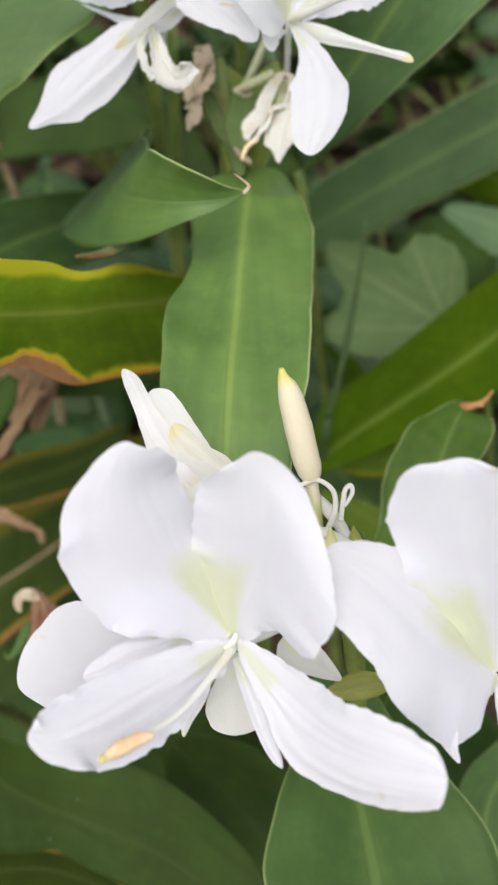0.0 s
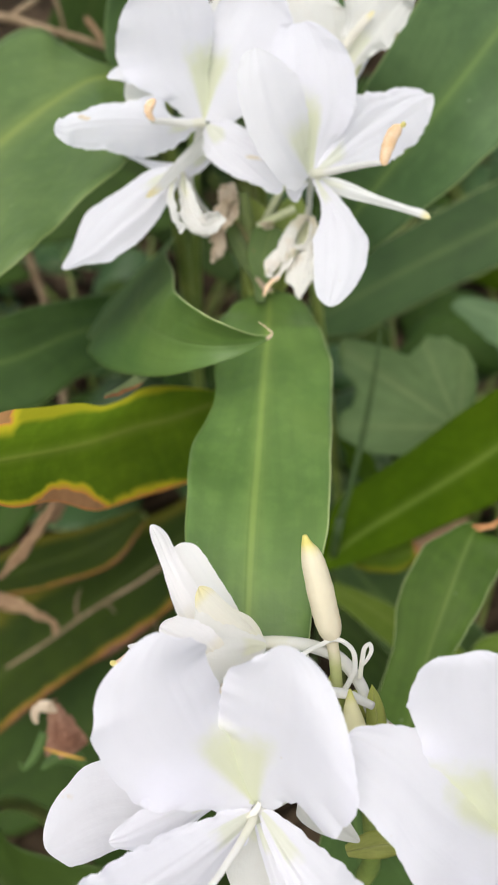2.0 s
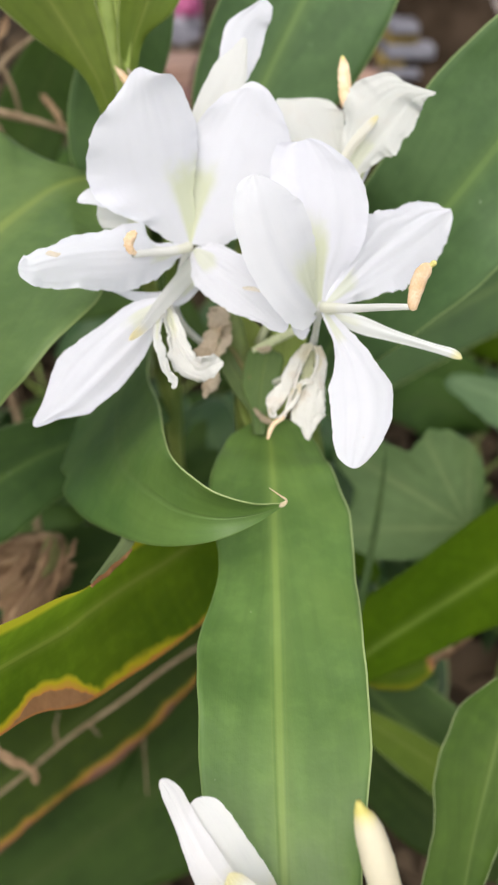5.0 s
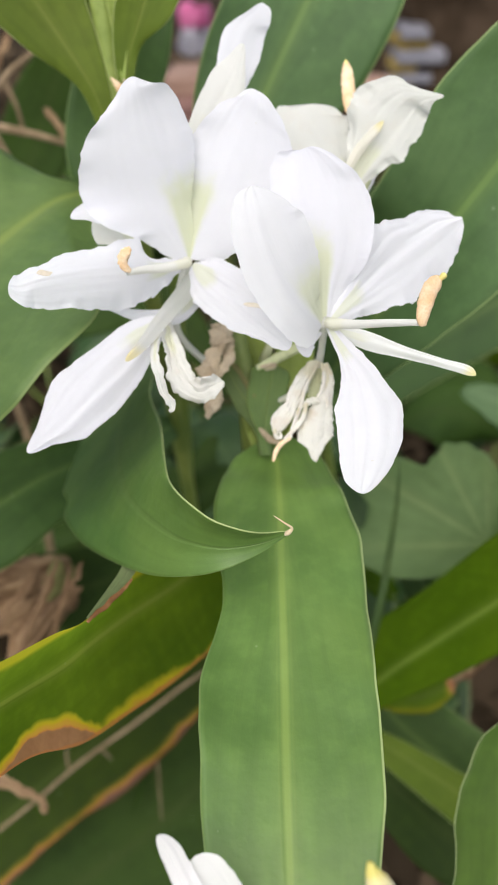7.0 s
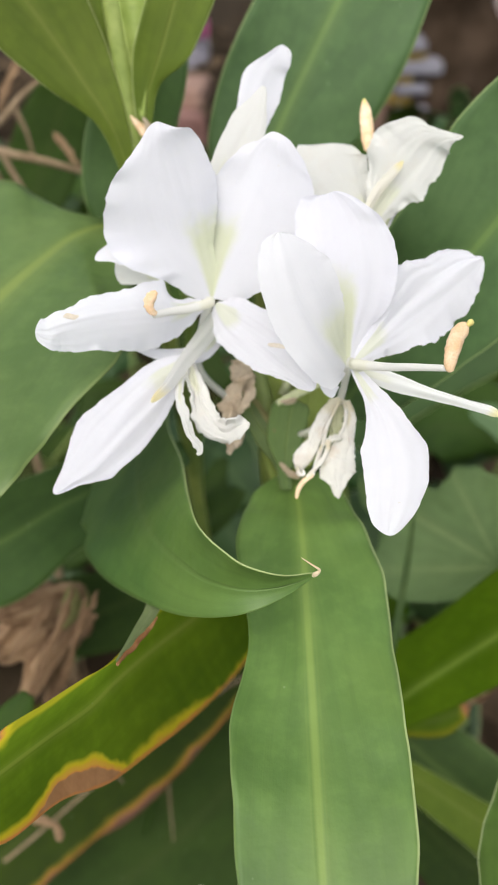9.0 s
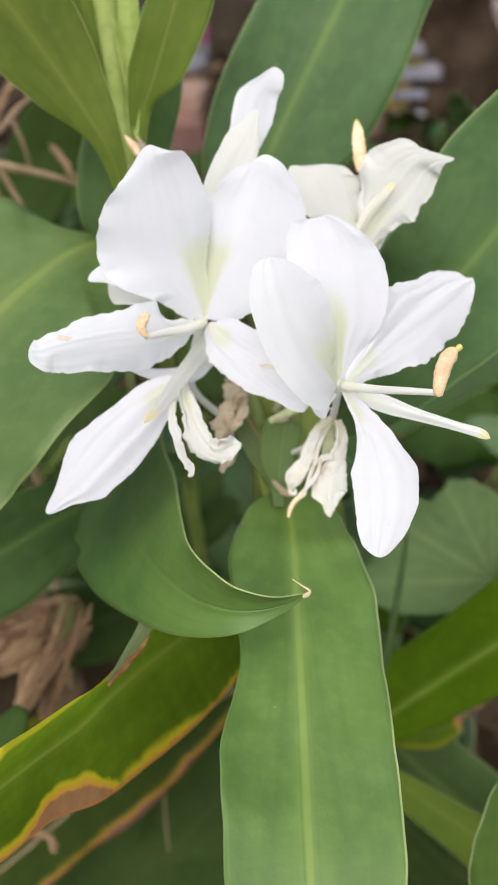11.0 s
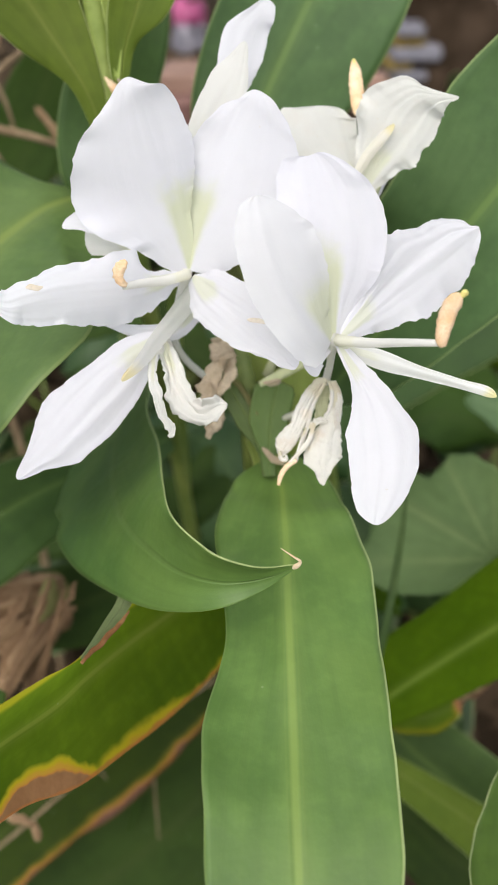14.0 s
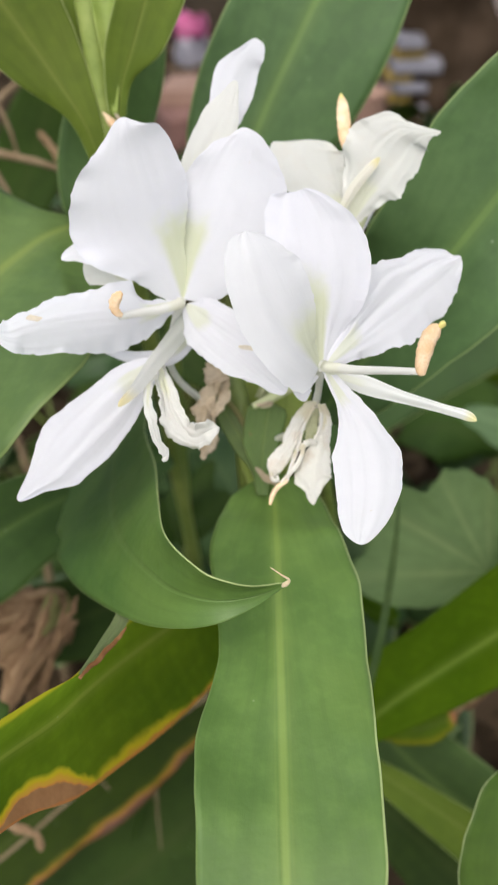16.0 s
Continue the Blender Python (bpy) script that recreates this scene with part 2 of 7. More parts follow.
BRACT_BRIGHT = leaf_material("bright_bract", (0.34, 0.41, 0.09), (0.42, 0.49, 0.13), (0.40, 0.46, 0.12), margin=(0.42, 0.46, 0.14), spec=0.2, seep=0.45)
BRACT_PALE = leaf_material("pale_bract", (0.42, 0.47, 0.11), (0.56, 0.58, 0.20), (0.58, 0.60, 0.26), margin=(0.58, 0.54, 0.22), spec=0.3, seep=0.5, lit=1.5)
PETIOLE = plain_material("petiole", (0.17, 0.23, 0.045), (0.25, 0.30, 0.08), 40, 0.45, spec=0.2)
PEDICEL = plain_material("pedicel", (0.56, 0.59, 0.32), (0.68, 0.70, 0.45), 60, 0.5, seep=0.2)
STEM = plain_material("green_stem", (0.13, 0.19, 0.04), (0.24, 0.29, 0.07), 40, 0.45)
LEAF = leaf_material("fresh_leaf", (0.091, 0.166, 0.033), (0.158, 0.251, 0.055), (0.26, 0.35, 0.075), spec=0.42, shine=0.30, specks=1.0, one_side=True)
LEAF_BROAD = leaf_material("broad_leaf", (0.100, 0.182, 0.047), (0.166, 0.261, 0.075), (0.29, 0.38, 0.085), spec=0.36, shine=0.33, margin=(0.20, 0.28, 0.08))
# Greens lowered so the colour itself carries the background leaf's shade.
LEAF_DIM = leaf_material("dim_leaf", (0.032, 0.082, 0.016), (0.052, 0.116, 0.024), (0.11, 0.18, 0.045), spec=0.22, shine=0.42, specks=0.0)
LEAF_MID = leaf_material("mid_leaf", (0.050, 0.100, 0.010), (0.086, 0.150, 0.019), (0.16, 0.23, 0.05), spec=0.16, margin=(0.48, 0.56, 0.26))
LEAF_BLUE = leaf_material("cool_leaf", (0.054, 0.110, 0.022), (0.082, 0.148, 0.034), (0.16, 0.25, 0.06), spec=0.25, shine=0.42, margin=(0.26, 0.34, 0.13))
# Leaf green lifted and greyed: lens haze near the white blooms, painted in.
LEAF_HAZED = leaf_material("hazed_leaf", (0.066, 0.124, 0.038), (0.098, 0.166, 0.056), (0.18, 0.27, 0.07), spec=0.25, shine=0.42, margin=(0.26, 0.34, 0.13))
LEAF_CURL = leaf_material("curled_leaf", (0.072, 0.146, 0.031), (0.134, 0.220, 0.048), (0.125, 0.20, 0.05), spec=0.4, shine=0.34, one_side=True)
GRASS = plain_material("grass_blade", (0.045, 0.085, 0.022), (0.075, 0.12, 0.035), 60, 0.5)
# Leaf green darkened in the colour itself, standing in for deep shade.
LEAF_SHADED = leaf_material("shaded_leaf", (0.024, 0.050, 0.007), (0.042, 0.078, 0.012), (0.048, 0.075, 0.015), shine=0.5, seep=0.06, spec=0.12, margin=(0.05, 0.08, 0.02))
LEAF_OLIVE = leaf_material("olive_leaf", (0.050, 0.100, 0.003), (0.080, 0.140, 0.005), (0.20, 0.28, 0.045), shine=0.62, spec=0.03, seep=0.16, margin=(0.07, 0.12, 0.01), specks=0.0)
LEAF_YOUNG = leaf_material("young_leaf", (0.098, 0.155, 0.015), (0.146, 0.205, 0.025), (0.20, 0.25, 0.045), shine=0.45, spec=0.15, seep=0.2)
LEAF_BURNT = leaf_material("scorched_leaf", (0.095, 0.185, 0.010), (0.155, 0.255, 0.014), (0.26, 0.33, 0.05), burnt=0.17, char=((0.34, 0.165, 0.065), (0.60, 0.34, 0.15)), shine=0.5, spec=0.1, seep=0.65, rim=((0.66, 0.58, 0.03), (0.92, 0.50, 0.06), (0.60, 0.26, 0.07)), patch=(0.650, 0.770), lit=2.3)
UNDERSIDE = leaf_material("leaf_underside", (0.30, 0.38, 0.17), (0.38, 0.46, 0.22), (0.42, 0.50, 0.26), shine=0.55, spec=0.15, seep=0.45, margin=(0.42, 0.46, 0.22), lit=1.2)
LEAF_EDGED = leaf_material("edged_leaf", (0.055, 0.105, 0.004), (0.085, 0.145, 0.006), (0.10, 0.15, 0.02), burnt=0.27, shine=0.5, spec=0.1, rim=((0.22, 0.21, 0.012), (0.40, 0.22, 0.05), (0.34, 0.21, 0.12)))
# Rim is scorch; the blade's very dark green has shade put into it.
LEAF_SHADED_SEARED = leaf_material("shaded_seared_leaf", (0.018, 0.035, 0.002), (0.031, 0.052, 0.003), (0.06, 0.085, 0.015), burnt=0.23, char=((0.10, 0.05, 0.035), (0.20, 0.105, 0.07)), shine=0.5, spec=0.1, rim=((0.14, 0.12, 0.010), (0.34, 0.15, 0.03), (0.16, 0.08, 0.04)))
VINE = leaf_material("vine_leaf", (0.104, 0.178, 0.056), (0.140, 0.222, 0.076), (0.23, 0.31, 0.11), shine=0.55, spec=0.25, margin=(0.10, 0.17, 0.05))
VINE_PALE = leaf_material("pale_vine_leaf", (0.097, 0.162, 0.066), (0.130, 0.200, 0.084), (0.19, 0.27, 0.12), shine=0.5, spec=0.3, margin=(0.12, 0.19, 0.08))
FADED = leaf_material("faded_leaf", (0.17, 0.19, 0.06), (0.27, 0.25, 0.10), (0.28, 0.26, 0.12), spec=0.1, shine=0.6, margin=(0.26, 0.18, 0.09), specks=0.0)


SCORCH = plain_material("scorched_rim", (0.28, 0.12, 0.05), (0.48, 0.25, 0.11), 130, 0.8, spec=0.1)


def dead_material():
    """Dry brown leaf: long pale fibres over darker brown, stained in places."""
    n = Nodes("dead_leaf")
    u, v = n.uv()
    co = n.objco()
    strand = n.noise(1.0, 5, n.node("CombineXYZ", X=n.math("MULTIPLY", u, 10.0), Y=n.math("MULTIPLY", v, 1.4), Z=n.math("MULTIPLY", n.random(), 50.0)).outputs[0], 0.65)
    stain = n.noise(55, 4, co)
    colour = n.mix(n.ramp(strand, 0.34, 0.66), (0.17, 0.098, 0.050), (0.45, 0.305, 0.175))
    colour = n.mix(n.math("MULTIPLY", n.ramp(stain, 0.42, 0.68), 0.5), colour, (0.19, 0.11, 0.062))
    relief = n.math("ADD", n.math("MULTIPLY", strand, 1.2), n.math("MULTIPLY", stain, 1.0))
    return n.finish(colour, 0.7, relief, 0.0009, 0.12, spec=0.1)


DEAD = dead_material()
RUSSET = plain_material("russet_leaf", (0.24, 0.115, 0.070), (0.44, 0.25, 0.165), 70, 0.7, 0.0006, seep=0.15, spec=0.15)
EMBER = plain_material("orange_rim", (0.48, 0.24, 0.03), (0.62, 0.38, 0.07), 120, 0.7)
TWIG = plain_material("twig_bark", (0.20, 0.14, 0.08), (0.31, 0.23, 0.14), 90, 0.8, spec=0.15)
SOIL = plain_material("soil", (0.022, 0.016, 0.009), (0.050, 0.036, 0.022), 14, 0.95, 0.006, spec=0.05)


def litter_material():
    n = Nodes("litter")
    isle = n.node("NewGeometry").outputs["Random Per Island"]
    fine = n.noise(120, 4)
    colour = n.mix(isle, (0.026, 0.018, 0.010), n.mix(fine, (0.070, 0.047, 0.026), (0.15, 0.105, 0.064)))
    return n.finish(colour, 0.9, fine, 0.0008, spec=0.1)


LITTER = litter_material()


# ---- building blocks ----
FACE = Vector((0.0, -0.75, 0.66))  # the open side, towards the light


def slopes(s, y):
    """Monotone cubic slopes, column by column."""
    h = np.diff(s)[:, None]
    d = np.diff(y, axis=0) / h
    m = np.zeros_like(y)
    m[0], m[-1] = d[0], d[-1]
    if len(s) > 2:
        w1, w2 = 2 * h[1:] + h[:-1], h[1:] + 2 * h[:-1]
        same = d[:-1] * d[1:] > 0
        with np.errstate(divide="ignore", invalid="ignore"):
            m[1:-1] = np.where(same, (w1 + w2) / (w1 / d[:-1] + w2 / d[1:]), 0)
    return m


def curve_at(s, y, q, smooth=False):
    """Cubic through the values y at s, read at q; smooth: rounder, for paths in space."""
    s, y, q = np.asarray(s, float), np.asarray(y, float), np.asarray(q, float)
    y = y.reshape(len(s), -1)
    m = np.gradient(y, s, axis=0) if smooth else slopes(s, y)
    i = np.clip(np.searchsorted(s, q, side="right") - 1, 0, len(s) - 2)
    h = (s[i + 1] - s[i])[:, None]
    t = ((q - s[i])[:, None]) / h
    return ((2 * t**3 - 3 * t**2 + 1) * y[i] + (t**3 - 2 * t**2 + t) * h * m[i]
            + (3 * t**2 - 2 * t**3) * y[i + 1] + (t**3 - t**2) * h * m[i + 1])


def along(points):
    p = np.asarray(points, float)
    return np.concatenate(([0], np.cumsum(np.linalg.norm(np.diff(p, axis=0), axis=1))))


def finish(name, verts, faces, uvs, material, parent, label="", thick=0.0):
    """One smooth mesh object under a thing or a part, with its origin at its first point."""
    verts = np.asarray(verts, float)
    base = verts[0].copy()
    mesh = bpy.data.meshes.new(name)
    mesh.from_pydata((verts - base).tolist(), [], faces)
    mesh.update()
    if uvs is not None:
        layer = mesh.uv_layers.new(name="uv")
        index = np.empty(len(mesh.loops), int)
        mesh.loops.foreach_get("vertex_index", index)
        layer.data.foreach_set("uv", np.asarray(uvs, np.float32)[index].ravel())
    mesh.polygons.foreach_set("use_smooth", [True] * len(mesh.polygons))
    mesh.materials.append(material)
    ob = new(name, mesh)
    if parent:
        world_place = Vector(base)
        top = parent
        while top:
            world_place -= top.location
            top = top.parent
        ob.parent, ob.location = parent, world_place
    else:
        ob.location = base
    if thick:
        shell = ob.modifiers.new("thickness", "SOLIDIFY")
        shell.thickness, shell.offset = thick, 0.0
    if label:
        tagged(ob, label)
    return ob


def blade(name, material, parent, spine, left, right, turn_l=None, turn_r=None, sweep_l=None, sweep_r=None, cup=0.0, wave=0.0, ripple=0.0, ragged=0.0, rounded=True,
          rows=40, cols=18, seed=0, label="", thick=0.00035, crumple=0.0, crease=0.0, even=False, bend=1.0):
    """A leaf or petal: a spine, the half widths on either side of it, how far each half turns up, cupped and waved at its rim."""
    s = along(spine)
    k = len(s)
    q = s[-1] * (1 - np.cos(np.linspace(0, 1, rows) * math.pi)) / 2 if rounded else np.linspace(0, s[-1], rows)
    path = curve_at(s, spine, q, True)
    tang = np.gradient(path, q, axis=0)
    tang /= np.linalg.norm(tang, axis=1)[:, None]
    side = np.cross(tang, np.array(FACE))
    side /= np.linalg.norm(side, axis=1)[:, None]
    norm = np.cross(side, tang)
    power = 2 if rounded else 1
    wl = np.maximum(curve_at(s, np.power(left, power), q, even)[:, 0], 0) ** (1 / power)
    wr = np.maximum(curve_at(s, np.power(right, power), q, even)[:, 0], 0) ** (1 / power)
    al = np.radians(curve_at(s, turn_l or [0] * k, q, even)[:, 0])
    ar = np.radians(curve_at(s, turn_r or [0] * k, q, even)[:, 0])
    widest = max(wl.max(), wr.max())
    sl = curve_at(s, sweep_l or [0] * k, q, even)[:, 0]
    sr = curve_at(s, sweep_r or [0] * k, q, even)[:, 0]
    u = np.linspace(-1, 1, cols)
    verts, uvs = [], []
    for i in range(rows):
        v = q[i] / s[-1]
        for x in u:
            w, a, back = (wl[i], al[i], sl[i]) if x < 0 else (wr[i], ar[i], sr[i])
            r = abs(x)
            if ragged:
                w = w * (1 + ragged * r * noise.noise(Vector((v * 9.0, x * 1.2 + seed * 5.3, 2.0))) + 0.5 * ragged * r * noise.noise(Vector((v * 30.0, x + seed, 8.0))))
            p = path[i] + side[i] * (x * w * math.cos(a)) + norm[i] * (r**bend * w * math.sin(a)) + tang[i] * (r * back)
            lift = -cup * w * r * r
            sign = 1 if x > 0 else -1
            full = min(1, w / (0.45 * widest))
            rim = r**3 * full
            lift += wave * rim * noise.noise(Vector((v * 4.0, sign * 2.0 + seed * 7.1, seed))) * 2
            lift += ripple * rim * r * noise.noise(Vector((v * 16.0, sign * 3.0 + seed * 3.3, seed + 5.0))) * 2
            if crease:
                lift += crease * min(1, v * 4) * full * (1 - 0.5 * r) * (noise.noise(Vector((x * 3.2, v * 1.3, seed * 1.7))) + 0.5 * noise.noise(Vector((x * 9.0, v * 2.5, seed))))
            p = p + norm[i] * lift + side[i] * (sign * ripple * rim * 0.8 * noise.noise(Vector((v * 22.0, sign + seed, 9.0))))
            if crumple:
                p = p + np.array(noise.noise_vector(Vector(p * 230) + Vector((seed, 0, 0))) + 0.6 * noise.noise_vector(Vector(p * 560) + Vector((0, seed, 0)))) * crumple
            verts.append(p)
            uvs.append(((x + 1) / 2, v))
    faces = [(i * cols + j, i * cols + j + 1, (i + 1) * cols + j + 1, (i + 1) * cols + j) for i in range(rows - 1) for j in range(cols - 1)]
    return finish(name, verts, faces, uvs, material, parent, label, thick)


def sheet(name, material, parent, spine, left, right, rows=80, cols=26, ripple=0.0, seed=0, label="", thick=0.00035, scallop=0.0):
    """A broad leaf that bends across: the midrib and the two margins, joined by smooth arcs."""
    s = along(spine)
    q = np.linspace(0, s[-1], rows)
    mid, lo, hi = (curve_at(s, c, q, True) for c in (spine, left, right))
    verts, uvs = [], []
    for i in range(rows):
        slope, bow = (hi[i] - lo[i]) / 2, (hi[i] + lo[i]) / 2 - mid[i]
        v = q[i] / s[-1]
        for x in np.linspace(-1, 1, cols):
            p = mid[i] + x * slope + x * x * bow
            p = p + np.array(FACE) * (ripple * abs(x) ** 3 * 2 * noise.noise(Vector((v * 14.0, x * 1.5 + seed * 3.3, seed))))
            if scallop and x > 0:
                p = p + slope / (np.linalg.norm(slope) + 1e-6) * (scallop * x**3 * min(1, 6 * (1 - v) - 1.8) * noise.noise(Vector((v * 17.0, seed, 3.0))) if v < 0.7 else 0.0)
            verts.append(p)
            uvs.append(((x + 1) / 2, v))
    faces = [(i * cols + j, i * cols + j + 1, (i + 1) * cols + j + 1, (i + 1) * cols + j) for i in range(rows - 1) for j in range(cols - 1)]
    return finish(name, verts, faces, uvs, material, parent, label, thick)


def tube(name, material, parent, spine, radii, label="", rows=0, sides=12, flat=1.0, knob=0.0, seed=0):
    """A stem, filament, anther or bud: a round rod along a path with the radii at its points."""
    s = along(spine)
    rows = rows or max(8, 5 * len(s))
    q = np.linspace(0, s[-1], rows)
    path = curve_at(s, spine, q, True)
    rad = curve_at(s, radii, q)[:, 0]
    tang = np.gradient(path, q, axis=0)
    tang /= np.linalg.norm(tang, axis=1)[:, None]
    a = np.cross(tang, np.array(FACE))
    a /= np.linalg.norm(a, axis=1)[:, None]
    b = np.cross(a, tang)
    verts, uvs = [], []
    for i in range(rows):
        for j in range(sides):
            t = 2 * math.pi * j / sides
            r = rad[i] * (1 + knob * noise.noise(Vector((i * 0.5, math.cos(t) * 1.5 + seed, math.sin(t) * 1.5))))
            verts.append(path[i] + a[i] * (r * math.cos(t)) + b[i] * (r * flat * math.sin(t)))
            uvs.append((j / sides, q[i] / s[-1]))
    faces = [(i * sides + j, i * sides + (j + 1) % sides, (i + 1) * sides + (j + 1) % sides, (i + 1) * sides + j) for i in range(rows - 1) for j in range(sides)]
    faces += [tuple(range(sides))[::-1], tuple((rows - 1) * sides + j for j in range(sides))]
    return finish(name, verts, faces, uvs, material, parent, label)


def thing(name, place, label, category, group=""):
    ob = new(name)
    ob.empty_display_size = 0.02
    ob.location = place
    return tagged(ob, label, category, group)


# ---- the upper flowering shoot ----
upper = thing("ginger_lily", (0.004, 0.3509, 0), "flowering white ginger lily shoot with open and wilted blooms", "flower", "ginger lilies")
tube("stem", STEM, upper, [(0.004, 0.3509, 0), (0.004, 0.3509, 0.25), (-0.008, 0.321, 0.4994), (-0.0094, 0.3269, 0.5238), (-0.0117, 0.3343, 0.5386)], (0.0055, 0.005, 0.0045, 0.004, 0.002))
blade("bract", BRACT_BRIGHT, upper, [(-0.0039, 0.3125, 0.4975), (-0.004, 0.3211, 0.5086), (-0.005, 0.3285, 0.518), (-0.0073, 0.3347, 0.526), (-0.01, 0.3415, 0.5345)],
      (0.00398, 0.00757, 0.00876, 0.00717, 0), (0.00398, 0.00797, 0.00916, 0.00757, 0), cup=-0.3, seed=0, rows=24, cols=12, thick=0.0008, rounded=False)
blade("bract", BRACT_BRIGHT, upper, [(0, 0.3167, 0.4965), (0.004, 0.3264, 0.5091), (0.0071, 0.3338, 0.5186), (0.0097, 0.3411, 0.5281), (0.0113, 0.346, 0.5345)],
      (0.00364, 0.00606, 0.00687, 0.00606, 0), (0.00364, 0.00727, 0.00808, 0.00646, 0), cup=-0.3, seed=1, rows=24, cols=12, thick=0.0008, rounded=False)
blade("bract", BRACT, upper, [(-0.0037, 0.3026, 0.5044), (-0.0037, 0.3081, 0.5117), (-0.0025, 0.3138, 0.5192), (-0.001, 0.3185, 0.5255), (0, 0.321, 0.5288), (0.0003, 0.3216, 0.5296)],
      (0.00158, 0.00316, 0.00751, 0.00751, 0.00554, 0), (0.00158, 0.00316, 0.00593, 0.00672, 0.00554, 0), cup=-0.1, seed=2, rows=30, cols=16, thick=0.0006, ripple=0.0004, ragged=0.06)
blade("bract", BRACT, upper, [(-0.0044, 0.3038, 0.5035), (-0.0052, 0.3094, 0.5108), (-0.0092, 0.3149, 0.5178), (-0.0133, 0.3194, 0.5236), (-0.0162, 0.3233, 0.5286), (-0.0171, 0.3246, 0.5303)],
      (0.00159, 0.00239, 0.00437, 0.00398, 0.00278, 0), (0.00159, 0.00199, 0.00437, 0.00358, 0.00199, 0), cup=-0.1, seed=3, rows=30, cols=16, thick=0.0006, ripple=0.0004, ragged=0.08)
blade("bract_tip", TAN, upper, [(-0.0043, 0.3213, 0.5298), (-0.0024, 0.3207, 0.5291), (-0, 0.3207, 0.5292), (0.0016, 0.3213, 0.5301)],
      (0.00039, 0.00079, 0.00079, 0), (0.00039, 0.00079, 0.00059, 0), cup=0.3, seed=4, rows=16, cols=8, crumple=0.0003, label='dry tan bract rim')
blade("bract_tip", FADED, upper, [(-0.0164, 0.3231, 0.5316), (-0.013, 0.3213, 0.5295), (-0.0097, 0.3181, 0.5253), (-0.0066, 0.3146, 0.5209)],
      (0.00039, 0.00099, 0.00099, 0), (0.00039, 0.00079, 0.00079, 0), cup=0.3, seed=5, rows=20, cols=8, crumple=0.0003, label='browning bract edge')
blade("bract_tip", DRY, upper, [(0.001, 0.3018, 0.5102), (-0.0021, 0.3028, 0.5114), (-0.0039, 0.3041, 0.5129), (-0.0056, 0.3054, 0.5145)],
      (0.00078, 0.00117, 0.00097, 0), (0.00078, 0.00117, 0.00078, 0), cup=0.3, seed=6, rows=20, cols=8, crumple=0.0005, label='dry brown bract scale')
blade("leaf", LEAF, upper, [(-0.0012, 0.3169, 0.5018), (-0.0004, 0.3101, 0.502), (-0.0001, 0.2972, 0.5028), (-0.0006, 0.2842, 0.5054), (-0.0009, 0.2715, 0.5061), (-0.0021, 0.2532, 0.505), (-0.0031, 0.2334, 0.5035), (-0.0042, 0.2094, 0.4991), (-0.0053, 0.1906, 0.4973), (-0.0065, 0.1522, 0.4846), (-0.0067, 0.1378, 0.4777), (-0.0067, 0.127, 0.4706), (-0.0067, 0.1177, 0.4639), (-0.0067, 0.1098, 0.4573), (-0.0067, 0.1059, 0.4523)],
      (0.0026, 0.0128, 0.0176, 0.0203, 0.0233, 0.0259, 0.0258, 0.0238, 0.0236, 0.0179, 0.0167, 0.0136, 0.0082, 0.003, 0), (0.0026, 0.0128, 0.0178, 0.0211, 0.0234, 0.0217, 0.0188, 0.0224, 0.0211, 0.0176, 0.0162, 0.0132, 0.0085, 0.0033, 0), (-4, -4, -6, -6, -14, -11, -13, 3, -2, 2, 2, 2, 2, 2, 2), (-10, -10, -15, -17, -21, -30, -25, -6, -1, -2, -2, -2, -2, -2, -2), cup=-0.1, wave=0.0025, ripple=0.0006, rounded=False, rows=90, cols=26, seed=3, label='long green strap leaf with a pale midrib', sweep_l=(0, 0.001, -0.0020, -0.0008, -0.0029, -0.0047, -0.0038, -0.0006, -0.0003, -0.0001, 0, 0, 0, 0, 0), sweep_r=(0, 0.001, -0.0030, -0.0038, -0.0052, -0.0056, -0.0037, -0.0008, 0, 0.0001, 0, 0, 0, 0, 0))
sheet("leaf", LEAF_CURL, upper, [(-0.0538, 0.4125, 0.4782), (-0.0622, 0.3763, 0.4796), (-0.061, 0.3405, 0.4887), (-0.057, 0.3079, 0.4987), (-0.0499, 0.2797, 0.508), (-0.0398, 0.2582, 0.5164), (-0.0288, 0.2431, 0.5224), (-0.018, 0.2373, 0.525), (-0.0079, 0.2378, 0.5259), (-0.0032, 0.2392, 0.5264), (-0.0005, 0.2402, 0.5269)],
      [(-0.0487, 0.3955, 0.4889), (-0.0473, 0.3466, 0.5039), (-0.0401, 0.3087, 0.5152), (-0.0365, 0.2788, 0.5238), (-0.032, 0.2506, 0.5365), (-0.0253, 0.2388, 0.5384), (-0.0186, 0.2335, 0.5374), (-0.0109, 0.2345, 0.5331), (-0.0057, 0.2378, 0.5294), (-0.0025, 0.2397, 0.5278), (-0.0004, 0.2403, 0.527)],
      [(-0.062, 0.4271, 0.464), (-0.084, 0.3997, 0.4519), (-0.0859, 0.3626, 0.4607), (-0.0838, 0.3278, 0.4711), (-0.0761, 0.2966, 0.4798), (-0.06, 0.2712, 0.4898), (-0.037, 0.2441, 0.5077), (-0.0211, 0.2338, 0.5194), (-0.0096, 0.2362, 0.5229), (-0.0037, 0.2385, 0.5252), (-0.0005, 0.2401, 0.5268)], rows=90, cols=26, ripple=0.0003, seed=5, scallop=0.007, label='curled green leaf with a withered tip')
